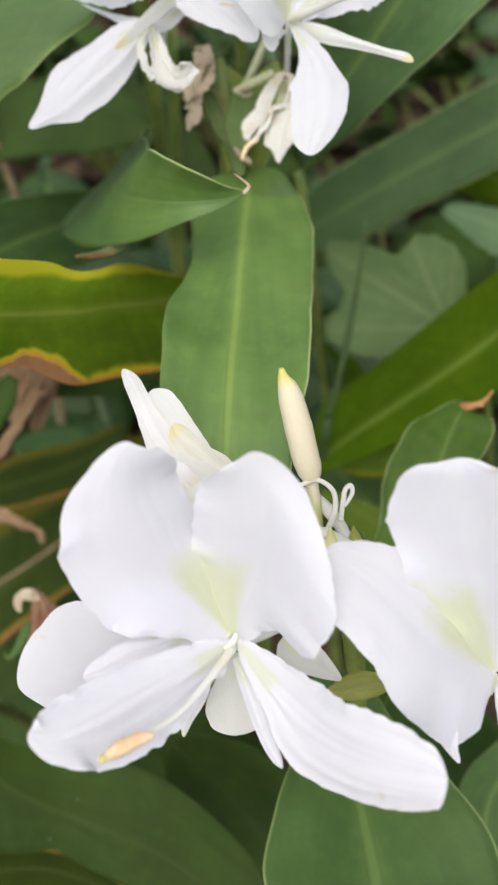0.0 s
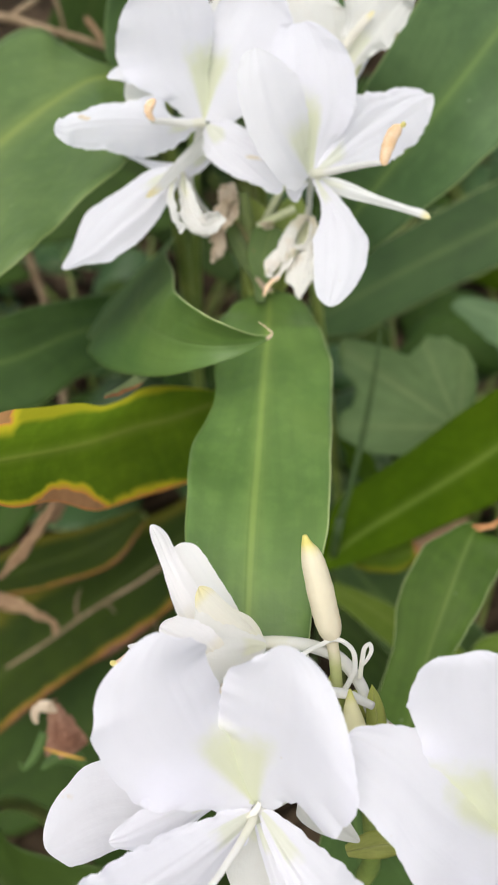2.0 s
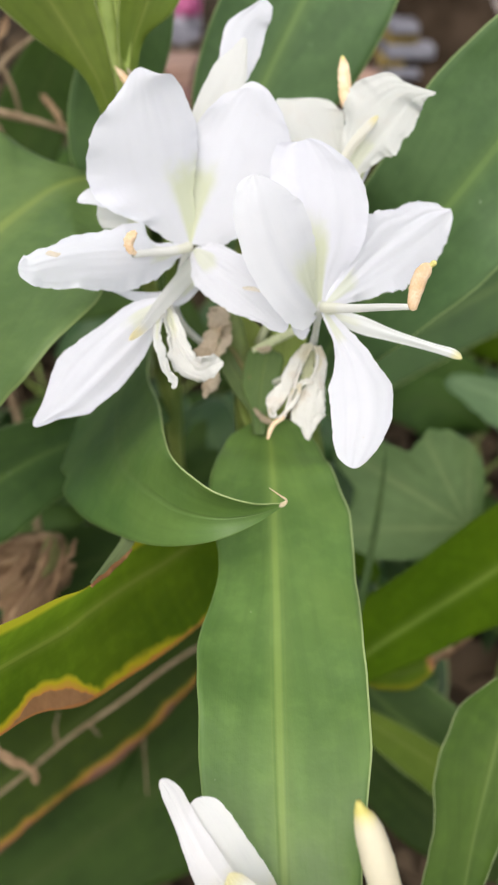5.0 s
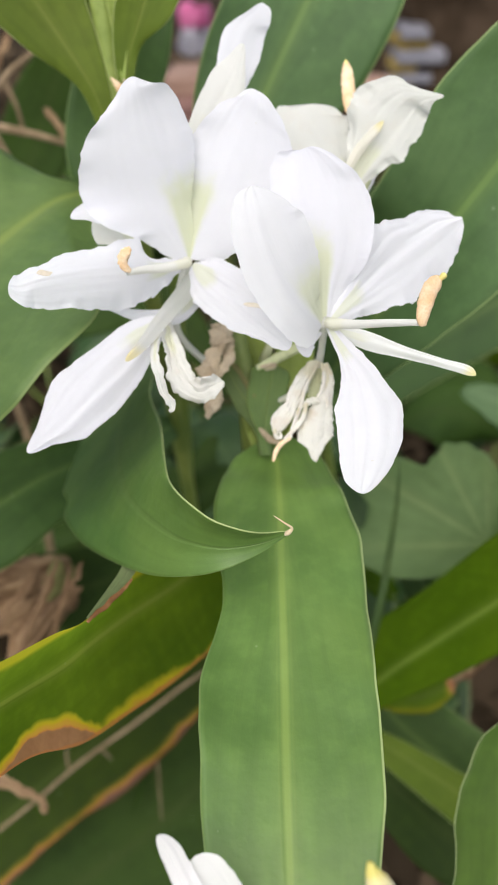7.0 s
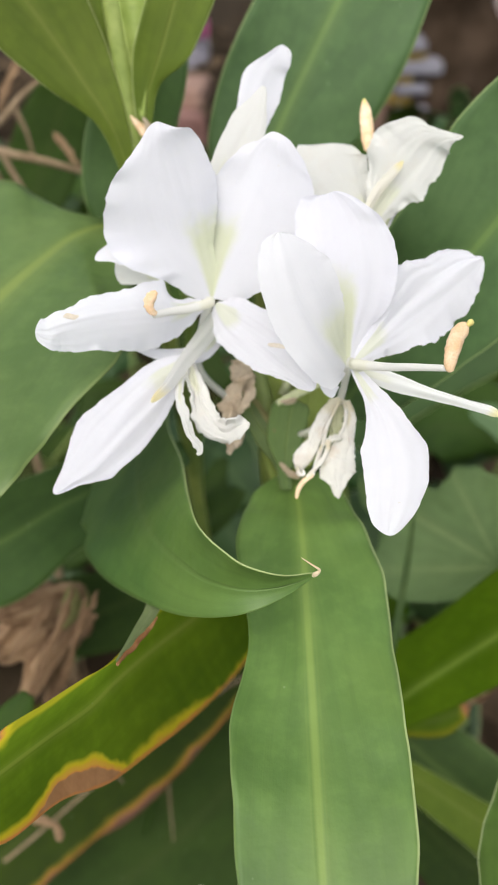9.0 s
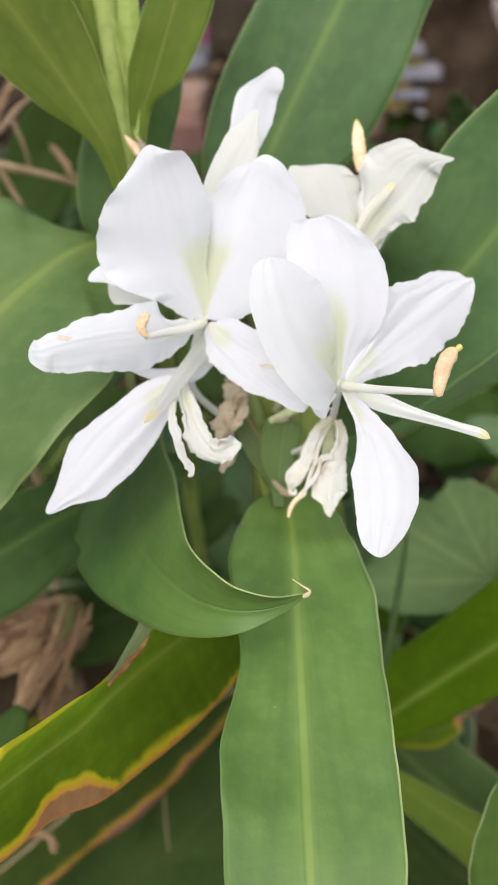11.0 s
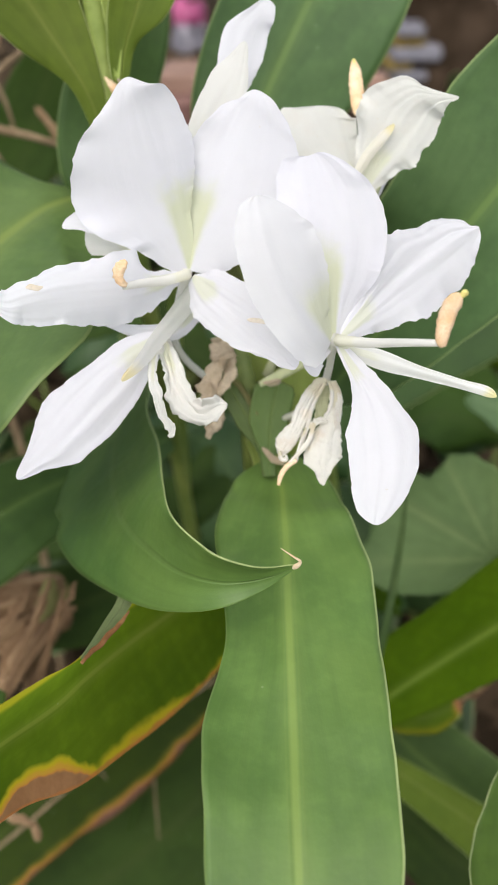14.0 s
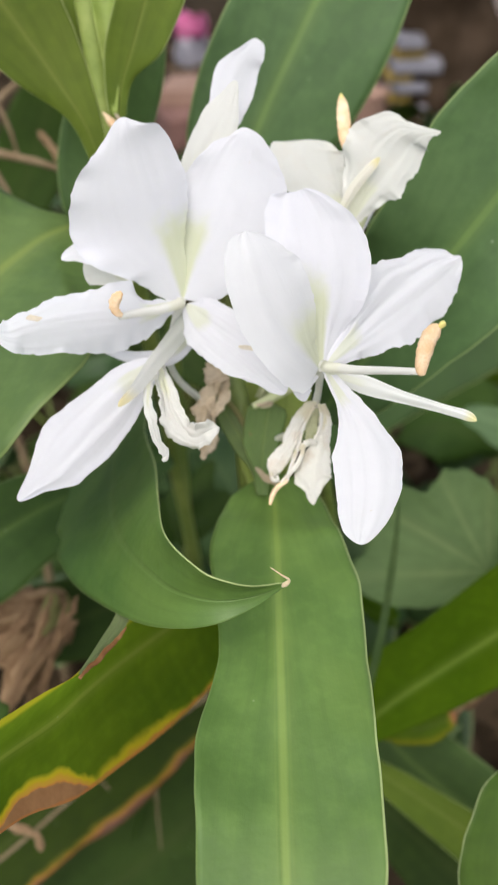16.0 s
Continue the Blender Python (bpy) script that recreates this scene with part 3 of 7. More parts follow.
tube("leaf_tip", TAN, upper, [(-0.003, 0.241, 0.5254), (-0.0009, 0.2395, 0.5275), (0, 0.2393, 0.529), (-0.002, 0.2396, 0.531), (-0.0048, 0.2409, 0.5326)], (0.00047, 0.00069, 0.00038, 0.00023, 9e-05))
tube("calyx", PEDICEL, upper, [(-0.0059, 0.3161, 0.5322), (-0.0013, 0.3172, 0.5337), (0.0036, 0.3185, 0.5356), (0.0095, 0.3201, 0.5378)], (0.00093, 0.00158, 0.00176, 0.00167), flat=0.6, label='pale spent calyx')
tube("calyx_rim", DRY, upper, [(-0.0048, 0.316, 0.5329), (-0.0029, 0.316, 0.533), (-0.0006, 0.3164, 0.5335), (0.001, 0.3163, 0.5334)], (0.00037, 0.00074, 0.00074, 0.00037), flat=0.6)
# left bloom
bloom = tube("flower", TUBE, upper, [(-0.0099, 0.3255, 0.5203), (-0.0226, 0.326, 0.5288), (-0.0322, 0.322, 0.5449), (-0.0304, 0.3174, 0.5604), (-0.0264, 0.3162, 0.5739)], (0.00124, 0.00122, 0.00116, 0.00129, 0.0016), label='open white ginger lily bloom')
blade("petal", LIP_A, bloom, [(-0.0265, 0.3159, 0.5735), (-0.0295, 0.3175, 0.5839), (-0.0334, 0.3192, 0.5943), (-0.0363, 0.321, 0.605), (-0.0384, 0.324, 0.6156), (-0.0389, 0.3252, 0.6221), (-0.0381, 0.3267, 0.6242)],
      (0.0012, 0.012, 0.0227, 0.0193, 0.0106, 0.004, 0), (0.0012, 0.0066, 0.0118, 0.0148, 0.013, 0.0073, 0), (7, 7, 3, 7, 15, 4, 4), (-20, -20, -12, -10, -7, -2, -2), cup=0.12, wave=0.0008, ripple=0.0009, ragged=0.04, crease=0.0005, thick=0, rows=60, cols=30, seed=11, sweep_l=(0, 0.0002, 0.0041, 0.0032, 0.0004, -0.0019, 0), sweep_r=(0, 0.0006, -0.0005, -0.0002, -0.0003, 0.0024, 0))
blade("petal", LIP_B, bloom, [(-0.0256, 0.3158, 0.5735), (-0.0215, 0.319, 0.5829), (-0.0154, 0.3223, 0.594), (-0.0106, 0.3263, 0.6046), (-0.0071, 0.3287, 0.6129), (-0.0051, 0.3296, 0.6174), (-0.0045, 0.3307, 0.6189)],
      (0.0012, 0.0062, 0.0115, 0.0137, 0.0089, 0.0046, 0), (0.0012, 0.0116, 0.0207, 0.0201, 0.015, 0.0072, 0), (-30, -30, -15, -8, 7, 3, 3), (18, 18, 2, -3, -6, 0, 0), cup=0.12, wave=0.0008, ripple=0.0009, ragged=0.04, crease=0.0005, thick=0, rows=60, cols=30, seed=12, sweep_l=(0, 0.0004, -0.0001, -0.0034, -0.0022, -0.0019, 0), sweep_r=(0, -0.0059, -0.0039, -0.0048, -0.002, -0.0007, 0))
blade("petal", PETAL, bloom, [(-0.0451, 0.3199, 0.5892), (-0.0528, 0.3183, 0.5884), (-0.0578, 0.317, 0.5882), (-0.0607, 0.3162, 0.5879)],
      (0.0028, 0.0034, 0.0018, 0), (0.003, 0.0038, 0.0024, 0), (-3, -3, 1, 1), (0, 0, 1, 1), cup=0.045000000000000005, seed=13, rows=20, cols=10, crease=0.0006, ragged=0.05, thick=0.0, sweep_l=(0, -0.0005, -0.0015, 0), sweep_r=(0, 0.0022, 0.001, 0))
blade("petal", CREAM, bloom, [(-0.041, 0.3219, 0.5778), (-0.0489, 0.3224, 0.5799), (-0.0547, 0.3234, 0.581), (-0.0563, 0.3235, 0.5811)],
      (0.0018, 0.0033, 0.0044, 0), (0.0018, 0.0033, 0.0046, 0), (-3, -3, -5, -5), (3, 3, 5, 5), cup=0.045000000000000005, seed=25, rows=16, cols=8, crease=0.0009, ragged=0.05, thick=0.0, sweep_l=(0, -0.0016, -0.0007, 0), sweep_r=(0, 0.0016, 0.0011, 0))
blade("petal", PETAL, bloom, [(-0.0288, 0.3134, 0.5735), (-0.0347, 0.3069, 0.5746), (-0.0403, 0.302, 0.5763), (-0.0467, 0.2988, 0.5776), (-0.0538, 0.2959, 0.5786), (-0.0614, 0.2929, 0.5793), (-0.0682, 0.29, 0.5794), (-0.0728, 0.2885, 0.579), (-0.0753, 0.288, 0.58)],
      (0.0011, 0.0056, 0.0087, 0.0099, 0.0094, 0.0082, 0.0066, 0.004, 0), (0.0011, 0.0047, 0.0094, 0.0082, 0.0081, 0.0073, 0.0053, 0.0045, 0), (-21, -21, -26, -26, -28, -26, -29, -5, -5), (2, 2, 10, 8, 10, 11, 10, 1, 1), cup=0.15, wave=0.0015, ripple=0.0012, ragged=0.12, crease=0.0006, thick=0, rows=70, cols=34, seed=14, sweep_l=(0, 0.0002, -0.0008, 0.0007, 0.0013, 0.0023, 0.0025, 0.0001, 0), sweep_r=(0, 0.0003, -0.0012, -0.001, -0.002, -0.0022, -0.0019, 0.0008, 0))
blade("petal", PETAL, bloom, [(-0.0249, 0.3129, 0.573), (-0.0178, 0.3033, 0.5704), (-0.009, 0.2933, 0.5673), (-0.0022, 0.2853, 0.5636), (0.0024, 0.2804, 0.5604)],
      (0.0012, 0.0077, 0.0098, 0.0062, 0), (0.0012, 0.0084, 0.0082, 0.0044, 0), (12, 12, 4, 6, 6), (-13, -13, -3, 2, 2), cup=0.18, wave=0.001, ripple=0.0006, seed=15, crease=0.0014, ragged=0.06, thick=0, rows=60, cols=26, sweep_l=(0, -0.0021, -0.0001, -0.0009, 0), sweep_r=(0, -0.0019, -0.0003, -0.0014, 0))
blade("petal", CREAM, bloom, [(-0.0238, 0.3366, 0.5955), (-0.0182, 0.3432, 0.6074), (-0.0122, 0.3466, 0.6167), (-0.0082, 0.3485, 0.6235), (-0.0066, 0.3501, 0.6274)],
      (0.00365, 0.00564, 0.00597, 0.00299, 0), (0.00498, 0.00697, 0.00597, 0.00232, 0), (16, 16, 12, 4, 4), (-8, -8, -8, -2, -2), cup=0.1, seed=16, rows=44, cols=20, ripple=0.0003, crease=0.0003, ragged=0.03, thick=0.0)
blade("petal", PETAL, bloom, [(-0.0137, 0.3542, 0.6082), (-0.0085, 0.3596, 0.6207), (-0.0044, 0.3633, 0.629), (-0.0003, 0.3645, 0.6341), (0.0007, 0.3658, 0.6358)],
      (0.0033, 0.0053, 0.0065, 0.0031, 0), (0.0033, 0.0069, 0.0052, 0.0033, 0), (16, 16, 16, 4, 4), (-7, -7, -11, -3, -3), cup=0.09000000000000001, seed=17, ripple=0.0004, crease=0.0006, ragged=0.05, thick=0.0, sweep_l=(0, -0.0066, -0.0058, -0.0015, 0), sweep_r=(0, 0.0035, 0.003, 0.001, 0))
tube("filament", TUBE, bloom, [(-0.0263, 0.3124, 0.5739), (-0.032, 0.3052, 0.5757), (-0.0383, 0.2976, 0.5788), (-0.0424, 0.2927, 0.5805)], (0.00158, 0.00136, 0.00115, 0.00096))
tube("anther", ANTHER, bloom, [(-0.0416, 0.2923, 0.5809), (-0.0427, 0.292, 0.582), (-0.0434, 0.2924, 0.5838), (-0.0429, 0.293, 0.5855), (-0.0419, 0.2935, 0.5866), (-0.041, 0.2939, 0.5871)], (0.0006, 0.0011, 0.0014, 0.0016, 0.0012, 0.0006), flat=0.45, knob=0.3, rows=40)
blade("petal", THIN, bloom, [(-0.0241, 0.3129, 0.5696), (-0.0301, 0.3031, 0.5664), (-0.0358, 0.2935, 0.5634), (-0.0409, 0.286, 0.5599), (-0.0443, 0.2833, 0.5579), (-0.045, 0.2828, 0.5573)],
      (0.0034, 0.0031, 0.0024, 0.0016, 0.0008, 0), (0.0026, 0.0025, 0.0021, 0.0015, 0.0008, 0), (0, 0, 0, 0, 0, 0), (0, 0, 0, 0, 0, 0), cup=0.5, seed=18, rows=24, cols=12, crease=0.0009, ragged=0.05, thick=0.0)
tube("bruise", BRUISE, bloom, [(-0.01, 0.2947, 0.568), (-0.0083, 0.2942, 0.5679), (-0.0063, 0.2935, 0.5679), (-0.0044, 0.2923, 0.5673)], (0.0002, 0.0007, 0.0007, 0.0002), flat=0.3, label='tan bruise on the petal')
tube("bruise", BRUISE, bloom, [(-0.0679, 0.2922, 0.5816), (-0.0667, 0.2925, 0.5816), (-0.0652, 0.2926, 0.5811), (-0.0637, 0.2932, 0.5811)], (0.0002, 0.0008, 0.0008, 0.0002), flat=0.3, label='tan bruise on the petal')
blade("petal", PETAL, bloom, [(-0.0231, 0.3132, 0.5634), (-0.0315, 0.3075, 0.5589), (-0.0421, 0.3059, 0.5598), (-0.0508, 0.3076, 0.5617), (-0.0595, 0.3097, 0.5643)],
      (0.0025, 0.0032, 0.0021, 0.0009, 0), (0.0025, 0.0028, 0.0018, 0.0009, 0), (-2, -2, -3, -3, -3), (1, 1, 4, 4, 4), cup=0.3, seed=19, rows=24, cols=8, crease=0.0006, ragged=0.05, thick=0.0)
blade("petal", PETAL, bloom, [(-0.0349, 0.3008, 0.5599), (-0.0428, 0.2966, 0.5573), (-0.0515, 0.29, 0.5524), (-0.0592, 0.2832, 0.5473), (-0.066, 0.2771, 0.5423), (-0.0718, 0.2717, 0.5383), (-0.0751, 0.2689, 0.5362)],
      (0.0026, 0.0066, 0.0103, 0.0111, 0.01, 0.0039, 0), (0.0026, 0.0054, 0.0073, 0.0093, 0.0055, 0.0026, 0), (1, 1, -10, -9, 1, 3, 3), (5, 5, 1, 1, -2, 2, 2), cup=0.22, wave=0.0006, ripple=0.0004, seed=20, crease=0.001, ragged=0.06, thick=0, rows=60, cols=26, sweep_l=(0, -0.002, -0.0029, -0.0039, -0.0023, -0.0018, 0), sweep_r=(0, -0.001, 0.0009, 0.001, 0.0017, 0, 0))
blade("petal", CREAM, bloom, [(-0.0361, 0.2959, 0.56), (-0.0368, 0.2854, 0.5577), (-0.035, 0.2756, 0.5563), (-0.033, 0.2665, 0.5559), (-0.0313, 0.2622, 0.556), (-0.0306, 0.2602, 0.556), (-0.0318, 0.2597, 0.5553)],
      (0.0014, 0.0015, 0.0013, 0.0011, 0.0011, 0.0008, 0.0005), (0.0014, 0.0015, 0.0013, 0.0011, 0.0011, 0.0008, 0.0005), (0, 0, 0, 0, 0, 0, 0), (0, 0, 0, 0, 0, 0, 0), cup=0.4, seed=21, rows=40, cols=10, ripple=0.0006, crumple=0.0006, ragged=0.15, crease=0.0009, thick=0.0)
blade("petal", CREAM, bloom, [(-0.0344, 0.3017, 0.5594), (-0.0323, 0.2935, 0.5552), (-0.0305, 0.2868, 0.5513), (-0.0276, 0.2811, 0.5489), (-0.024, 0.2783, 0.5486), (-0.0203, 0.2772, 0.5506), (-0.0179, 0.2769, 0.5519), (-0.0168, 0.2771, 0.5521)],
      (0.0014, 0.0029, 0.0043, 0.0051, 0.0042, 0.0039, 0.0021, 0), (0.0014, 0.0021, 0.0032, 0.0038, 0.0031, 0.0033, 0.0027, 0), (2, 2, 34, 45, 40, 42, 4, 4), (-5, -5, -3, 4, 5, 7, -4, -4), cup=0.05, wave=0.0014, seed=22, rows=46, cols=18, ripple=0.0016, ragged=0.2, crease=0.0014, crumple=0.0007, sweep_l=(0, 0, 0.0024, 0.0023, 0.0019, 0.002, 0, 0), sweep_r=(0, 0.0002, 0, -0.0012, -0.001, -0.0014, -0.0002, 0))
blade("withered_petal", DRY, bloom, [(-0.0179, 0.3231, 0.5468), (-0.0176, 0.3193, 0.5434), (-0.0195, 0.3151, 0.5394), (-0.0212, 0.3115, 0.5361), (-0.023, 0.3078, 0.5329), (-0.0235, 0.3065, 0.5311)],
      (0.0023, 0.0035, 0.0022, 0.002, 0.0019, 0), (0.0023, 0.0038, 0.0033, 0.0043, 0.0019, 0), (1, 1, 3, 6, 6, 6), (-2, -2, -3, -3, -3, -3), cup=0.3, seed=23, crumple=0.0016, ripple=0.001, ragged=0.3, rows=40, cols=16, label='dry brown withered petal', sweep_l=(0, -0.0002, -0.0006, -0.0012, 0, 0), sweep_r=(0, 0.0006, 0.0009, 0.0015, 0, 0))
blade("withered_petal", DRY, bloom, [(-0.0174, 0.3242, 0.5449), (-0.0154, 0.3189, 0.5413), (-0.0154, 0.316, 0.5374), (-0.0175, 0.3115, 0.5347), (-0.0189, 0.3099, 0.5324)],
      (0.0019, 0.0024, 0.0017, 0.0017, 0), (0.0019, 0.0027, 0.0021, 0.0017, 0), (2, 2, 4, 4, 4), (-1, -1, -2, -2, -2), cup=0.3, seed=24, crumple=0.0015, ragged=0.3, rows=30, cols=12)
blade("withered_petal", DRY, bloom, [(-0.0205, 0.3157, 0.5368), (-0.0211, 0.3094, 0.5317), (-0.0208, 0.3051, 0.5277), (-0.0224, 0.3015, 0.5245), (-0.0229, 0.3003, 0.5229)],
      (0.0015, 0.0027, 0.0036, 0.0013, 0), (0.0015, 0.0031, 0.0024, 0.0013, 0), (2, 2, 3, 3, 3), (-2, -2, -3, -3, -3), cup=0.3, seed=26, crumple=0.0016, ragged=0.3, rows=30, cols=12)
# right bloom
bloom = tube("flower", TUBE, upper, [(0.0003, 0.319, 0.5136), (0.0125, 0.3093, 0.5293), (0.0138, 0.299, 0.5457), (0.0134, 0.2909, 0.5582), (0.0136, 0.2866, 0.5657)], (0.00123, 0.00116, 0.00108, 0.00119, 0.00148), label='open white ginger lily bloom with an outstretched stamen')
blade("petal", LIP_C, bloom, [(0.0134, 0.2875, 0.5652), (0.0136, 0.2902, 0.573), (0.0138, 0.2939, 0.5838), (0.0135, 0.2978, 0.594), (0.0116, 0.3012, 0.6018), (0.0101, 0.3029, 0.6059), (0.0091, 0.3039, 0.6083), (0.0086, 0.3045, 0.6094)],
      (0.0013, 0.0072, 0.0116, 0.014, 0.0118, 0.0087, 0.0055, 0), (0.0013, 0.0057, 0.0119, 0.0136, 0.0119, 0.0085, 0.0053, 0), (32, 32, 4, -8, -10, -11, -8, -8), (-19, -19, -9, -5, -1, 9, 7, 7), cup=-0.0675, wave=0.0005, ripple=0.0004, ragged=0.02, rows=60, cols=26, seed=31, crease=0.0009, thick=0.0, sweep_l=(0, 0.0008, 0.0038, 0.0056, 0.0057, 0.0054, 0.003, 0), sweep_r=(0, -0.0005, -0.0032, -0.0056, -0.0052, -0.0037, -0.0024, 0))
blade("petal", LIP_SHADED, bloom, [(0.0122, 0.2859, 0.5647), (0.006, 0.2811, 0.5749), (0.0002, 0.2803, 0.5853), (-0.0039, 0.2823, 0.5944), (-0.0059, 0.285, 0.6013), (-0.0066, 0.2871, 0.604), (-0.0068, 0.288, 0.6053)],
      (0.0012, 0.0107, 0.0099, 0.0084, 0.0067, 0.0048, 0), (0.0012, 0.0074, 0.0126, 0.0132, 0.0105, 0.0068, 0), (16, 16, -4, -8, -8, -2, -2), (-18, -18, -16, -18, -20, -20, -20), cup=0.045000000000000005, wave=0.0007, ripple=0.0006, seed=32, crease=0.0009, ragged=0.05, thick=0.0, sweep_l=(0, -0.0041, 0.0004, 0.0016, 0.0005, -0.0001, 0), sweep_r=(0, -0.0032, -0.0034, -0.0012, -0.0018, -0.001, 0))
blade("petal", PETAL, bloom, [(0.0113, 0.2869, 0.5628), (0.0076, 0.2841, 0.5606), (0.0079, 0.2819, 0.5577), (0.0082, 0.2813, 0.5569)],
      (0.0017, 0.003, 0.0014, 0), (0.0017, 0.0034, 0.0016, 0), (-2, -2, -2, -2), (2, 2, 2, 2), cup=0.09, seed=33, rows=24, cols=12, crease=0.0002, ragged=0.02, thick=0.0, sweep_l=(0, 0.0009, 0, 0), sweep_r=(0, -0.0014, 0, 0))
blade("petal", PETAL, bloom, [(0.0151, 0.286, 0.5666), (0.0227, 0.2918, 0.5713), (0.0308, 0.2985, 0.5755), (0.0375, 0.3034, 0.5788), (0.0441, 0.3077, 0.5814), (0.0494, 0.3102, 0.5833), (0.0533, 0.3118, 0.5839), (0.0558, 0.3121, 0.5843), (0.057, 0.3123, 0.5846)],
      (0.0008, 0.0037, 0.009, 0.0111, 0.008, 0.007, 0.0042, 0.0014, 0), (0.0008, 0.0064, 0.0111, 0.0139, 0.0133, 0.0106, 0.0061, 0.0031, 0), (16, 16, 18, 18, 15, 11, 3, 4, 4), (-7, -7, -8, -7, -4, -2, -2, -4, -4), cup=0.14, wave=0.0014, ripple=0.0012, ragged=0.12, crease=0.0011, thick=0, rows=70, cols=34, seed=34, sweep_l=(0, -0.0007, 0.0015, -0.0008, -0.0023, -0.0008, -0.0008, -0.001, 0), sweep_r=(0, -0.0023, -0.0043, -0.0042, -0.001, 0.0011, 0.0021, 0.0009, 0))
blade("petal", PETAL, bloom, [(0.0141, 0.2847, 0.5649), (0.017, 0.276, 0.5617), (0.0209, 0.2669, 0.558), (0.0223, 0.258, 0.5529), (0.0218, 0.2508, 0.5475), (0.0201, 0.2456, 0.5422), (0.0185, 0.242, 0.5381)],
      (0.001, 0.0035, 0.006, 0.0096, 0.0082, 0.006, 0), (0.001, 0.0018, 0.0057, 0.0092, 0.0082, 0.0057, 0), (8, 8, -3, 1, 1, 2, 2), (-18, -18, -1, 0, -3, -2, -2), cup=0.14, wave=0.0006, ripple=0.0004, seed=35, crease=0.0006, ragged=0.06, thick=0, rows=60, cols=26, sweep_l=(0, -0.0005, 0.0012, 0.0001, -0.0007, -0.0023, 0), sweep_r=(0, 0.0008, -0.0003, -0.0004, 0.0016, 0.0021, 0))
tube("filament", TUBE, bloom, [(0.014, 0.2844, 0.5661), (0.0206, 0.2733, 0.5715), (0.0272, 0.2634, 0.577), (0.0326, 0.2571, 0.5803)], (0.00163, 0.00123, 0.00102, 0.00085))
tube("anther", ANTHER, bloom, [(0.0337, 0.256, 0.5798), (0.0334, 0.2566, 0.5809), (0.0338, 0.258, 0.583), (0.0347, 0.2597, 0.5855), (0.0358, 0.2608, 0.5879), (0.037, 0.2613, 0.5894), (0.0379, 0.2617, 0.59)], (0.0007, 0.00141, 0.00183, 0.00211, 0.0021, 0.00168, 0.0007), flat=0.55, knob=0.1, rows=40)
tube("stigma", POLLEN, bloom, [(0.0378, 0.2613, 0.5897), (0.0387, 0.2616, 0.5905), (0.0392, 0.2617, 0.5908)], (0.00056, 0.00084, 0.00056))
blade("petal", ROLLED, bloom, [(0.0148, 0.2833, 0.5648), (0.0238, 0.2787, 0.5639), (0.0341, 0.2735, 0.5623), (0.0443, 0.269, 0.5607), (0.0502, 0.2662, 0.5596), (0.0524, 0.2653, 0.5586)],
      (0.0013, 0.0024, 0.0015, 0.0012, 0.0017, 0), (0.0013, 0.0028, 0.0019, 0.0014, 0.0012, 0), (17, 17, 13, 6, 30, 30), (-12, -12, -6, -5, -4, -4), cup=0.5, seed=36, rows=30, cols=12, crease=0.0009, ragged=0.05, thick=0.0, sweep_l=(0, -0.0014, -0.0011, -0.0001, 0, 0), sweep_r=(0, 0.0013, 0.0002, 0, -0.0003, 0))
# wilted bloom
bloom = tube("wilted_flower", TUBE, upper, [(-0.0001, 0.3157, 0.5174), (0.0099, 0.3085, 0.5281), (0.0133, 0.3013, 0.5403), (0.0138, 0.2985, 0.5482)], (0.00101, 0.00116, 0.00129, 0.00107), label='wilted cream bloom hanging limp')
blade("petal", PEDICEL, bloom, [(0.0134, 0.3006, 0.5431), (0.0125, 0.2976, 0.5391), (0.0112, 0.2946, 0.5351), (0.0101, 0.2928, 0.5327)],
      (0.00072, 0.00198, 0.00162, 0), (0.00072, 0.00162, 0.00162, 0), cup=0.2, seed=43, rows=30, cols=14, ragged=0.1, crumple=0.0005, ripple=0.0006, wave=0.0006, crease=0.0007, thick=0.0002)
blade("petal", WILT, bloom, [(0.0135, 0.2988, 0.5448), (0.009, 0.2963, 0.5413), (0.0061, 0.2932, 0.5371), (0.0038, 0.2903, 0.5332), (0.0006, 0.2881, 0.5301), (-0.001, 0.2861, 0.5274), (-0.0012, 0.2853, 0.5263)],
      (0.00071, 0.00178, 0.00232, 0.00232, 0.00267, 0.0016, 0), (0.00089, 0.00232, 0.00249, 0.00232, 0.00285, 0.0016, 0), cup=0.25, seed=40, rows=60, cols=24, ragged=0.12, crumple=0.0005, ripple=0.0006, wave=0.0006, crease=0.0007, thick=0.0002)
blade("petal", WILT, bloom, [(0.0152, 0.2978, 0.5445), (0.0159, 0.2948, 0.5405), (0.0149, 0.291, 0.5354), (0.0126, 0.2874, 0.5306), (0.011, 0.2843, 0.5264), (0.011, 0.2817, 0.523), (0.011, 0.2792, 0.5197)],
      (0.00089, 0.0016, 0.00213, 0.00462, 0.00569, 0.00249, 0), (0.00089, 0.0016, 0.00249, 0.00445, 0.00587, 0.00285, 0), cup=0.2, seed=41, rows=70, cols=30, ragged=0.08, crumple=0.0005, ripple=0.0006, wave=0.0006, crease=0.0007, thick=0.0002)
blade("petal", WILT, bloom, [(0.0157, 0.297, 0.5441), (0.0167, 0.294, 0.5403), (0.0159, 0.2909, 0.5363), (0.0154, 0.2887, 0.5334)],
      (0.00051, 0.00102, 0.00119, 0), (0.00051, 0.00085, 0.00102, 0), cup=0.6, seed=44, rows=30, cols=12, ragged=0.15, crumple=0.0006, ripple=0.0007, wave=0.0009, crease=0.0009, thick=0.0002)
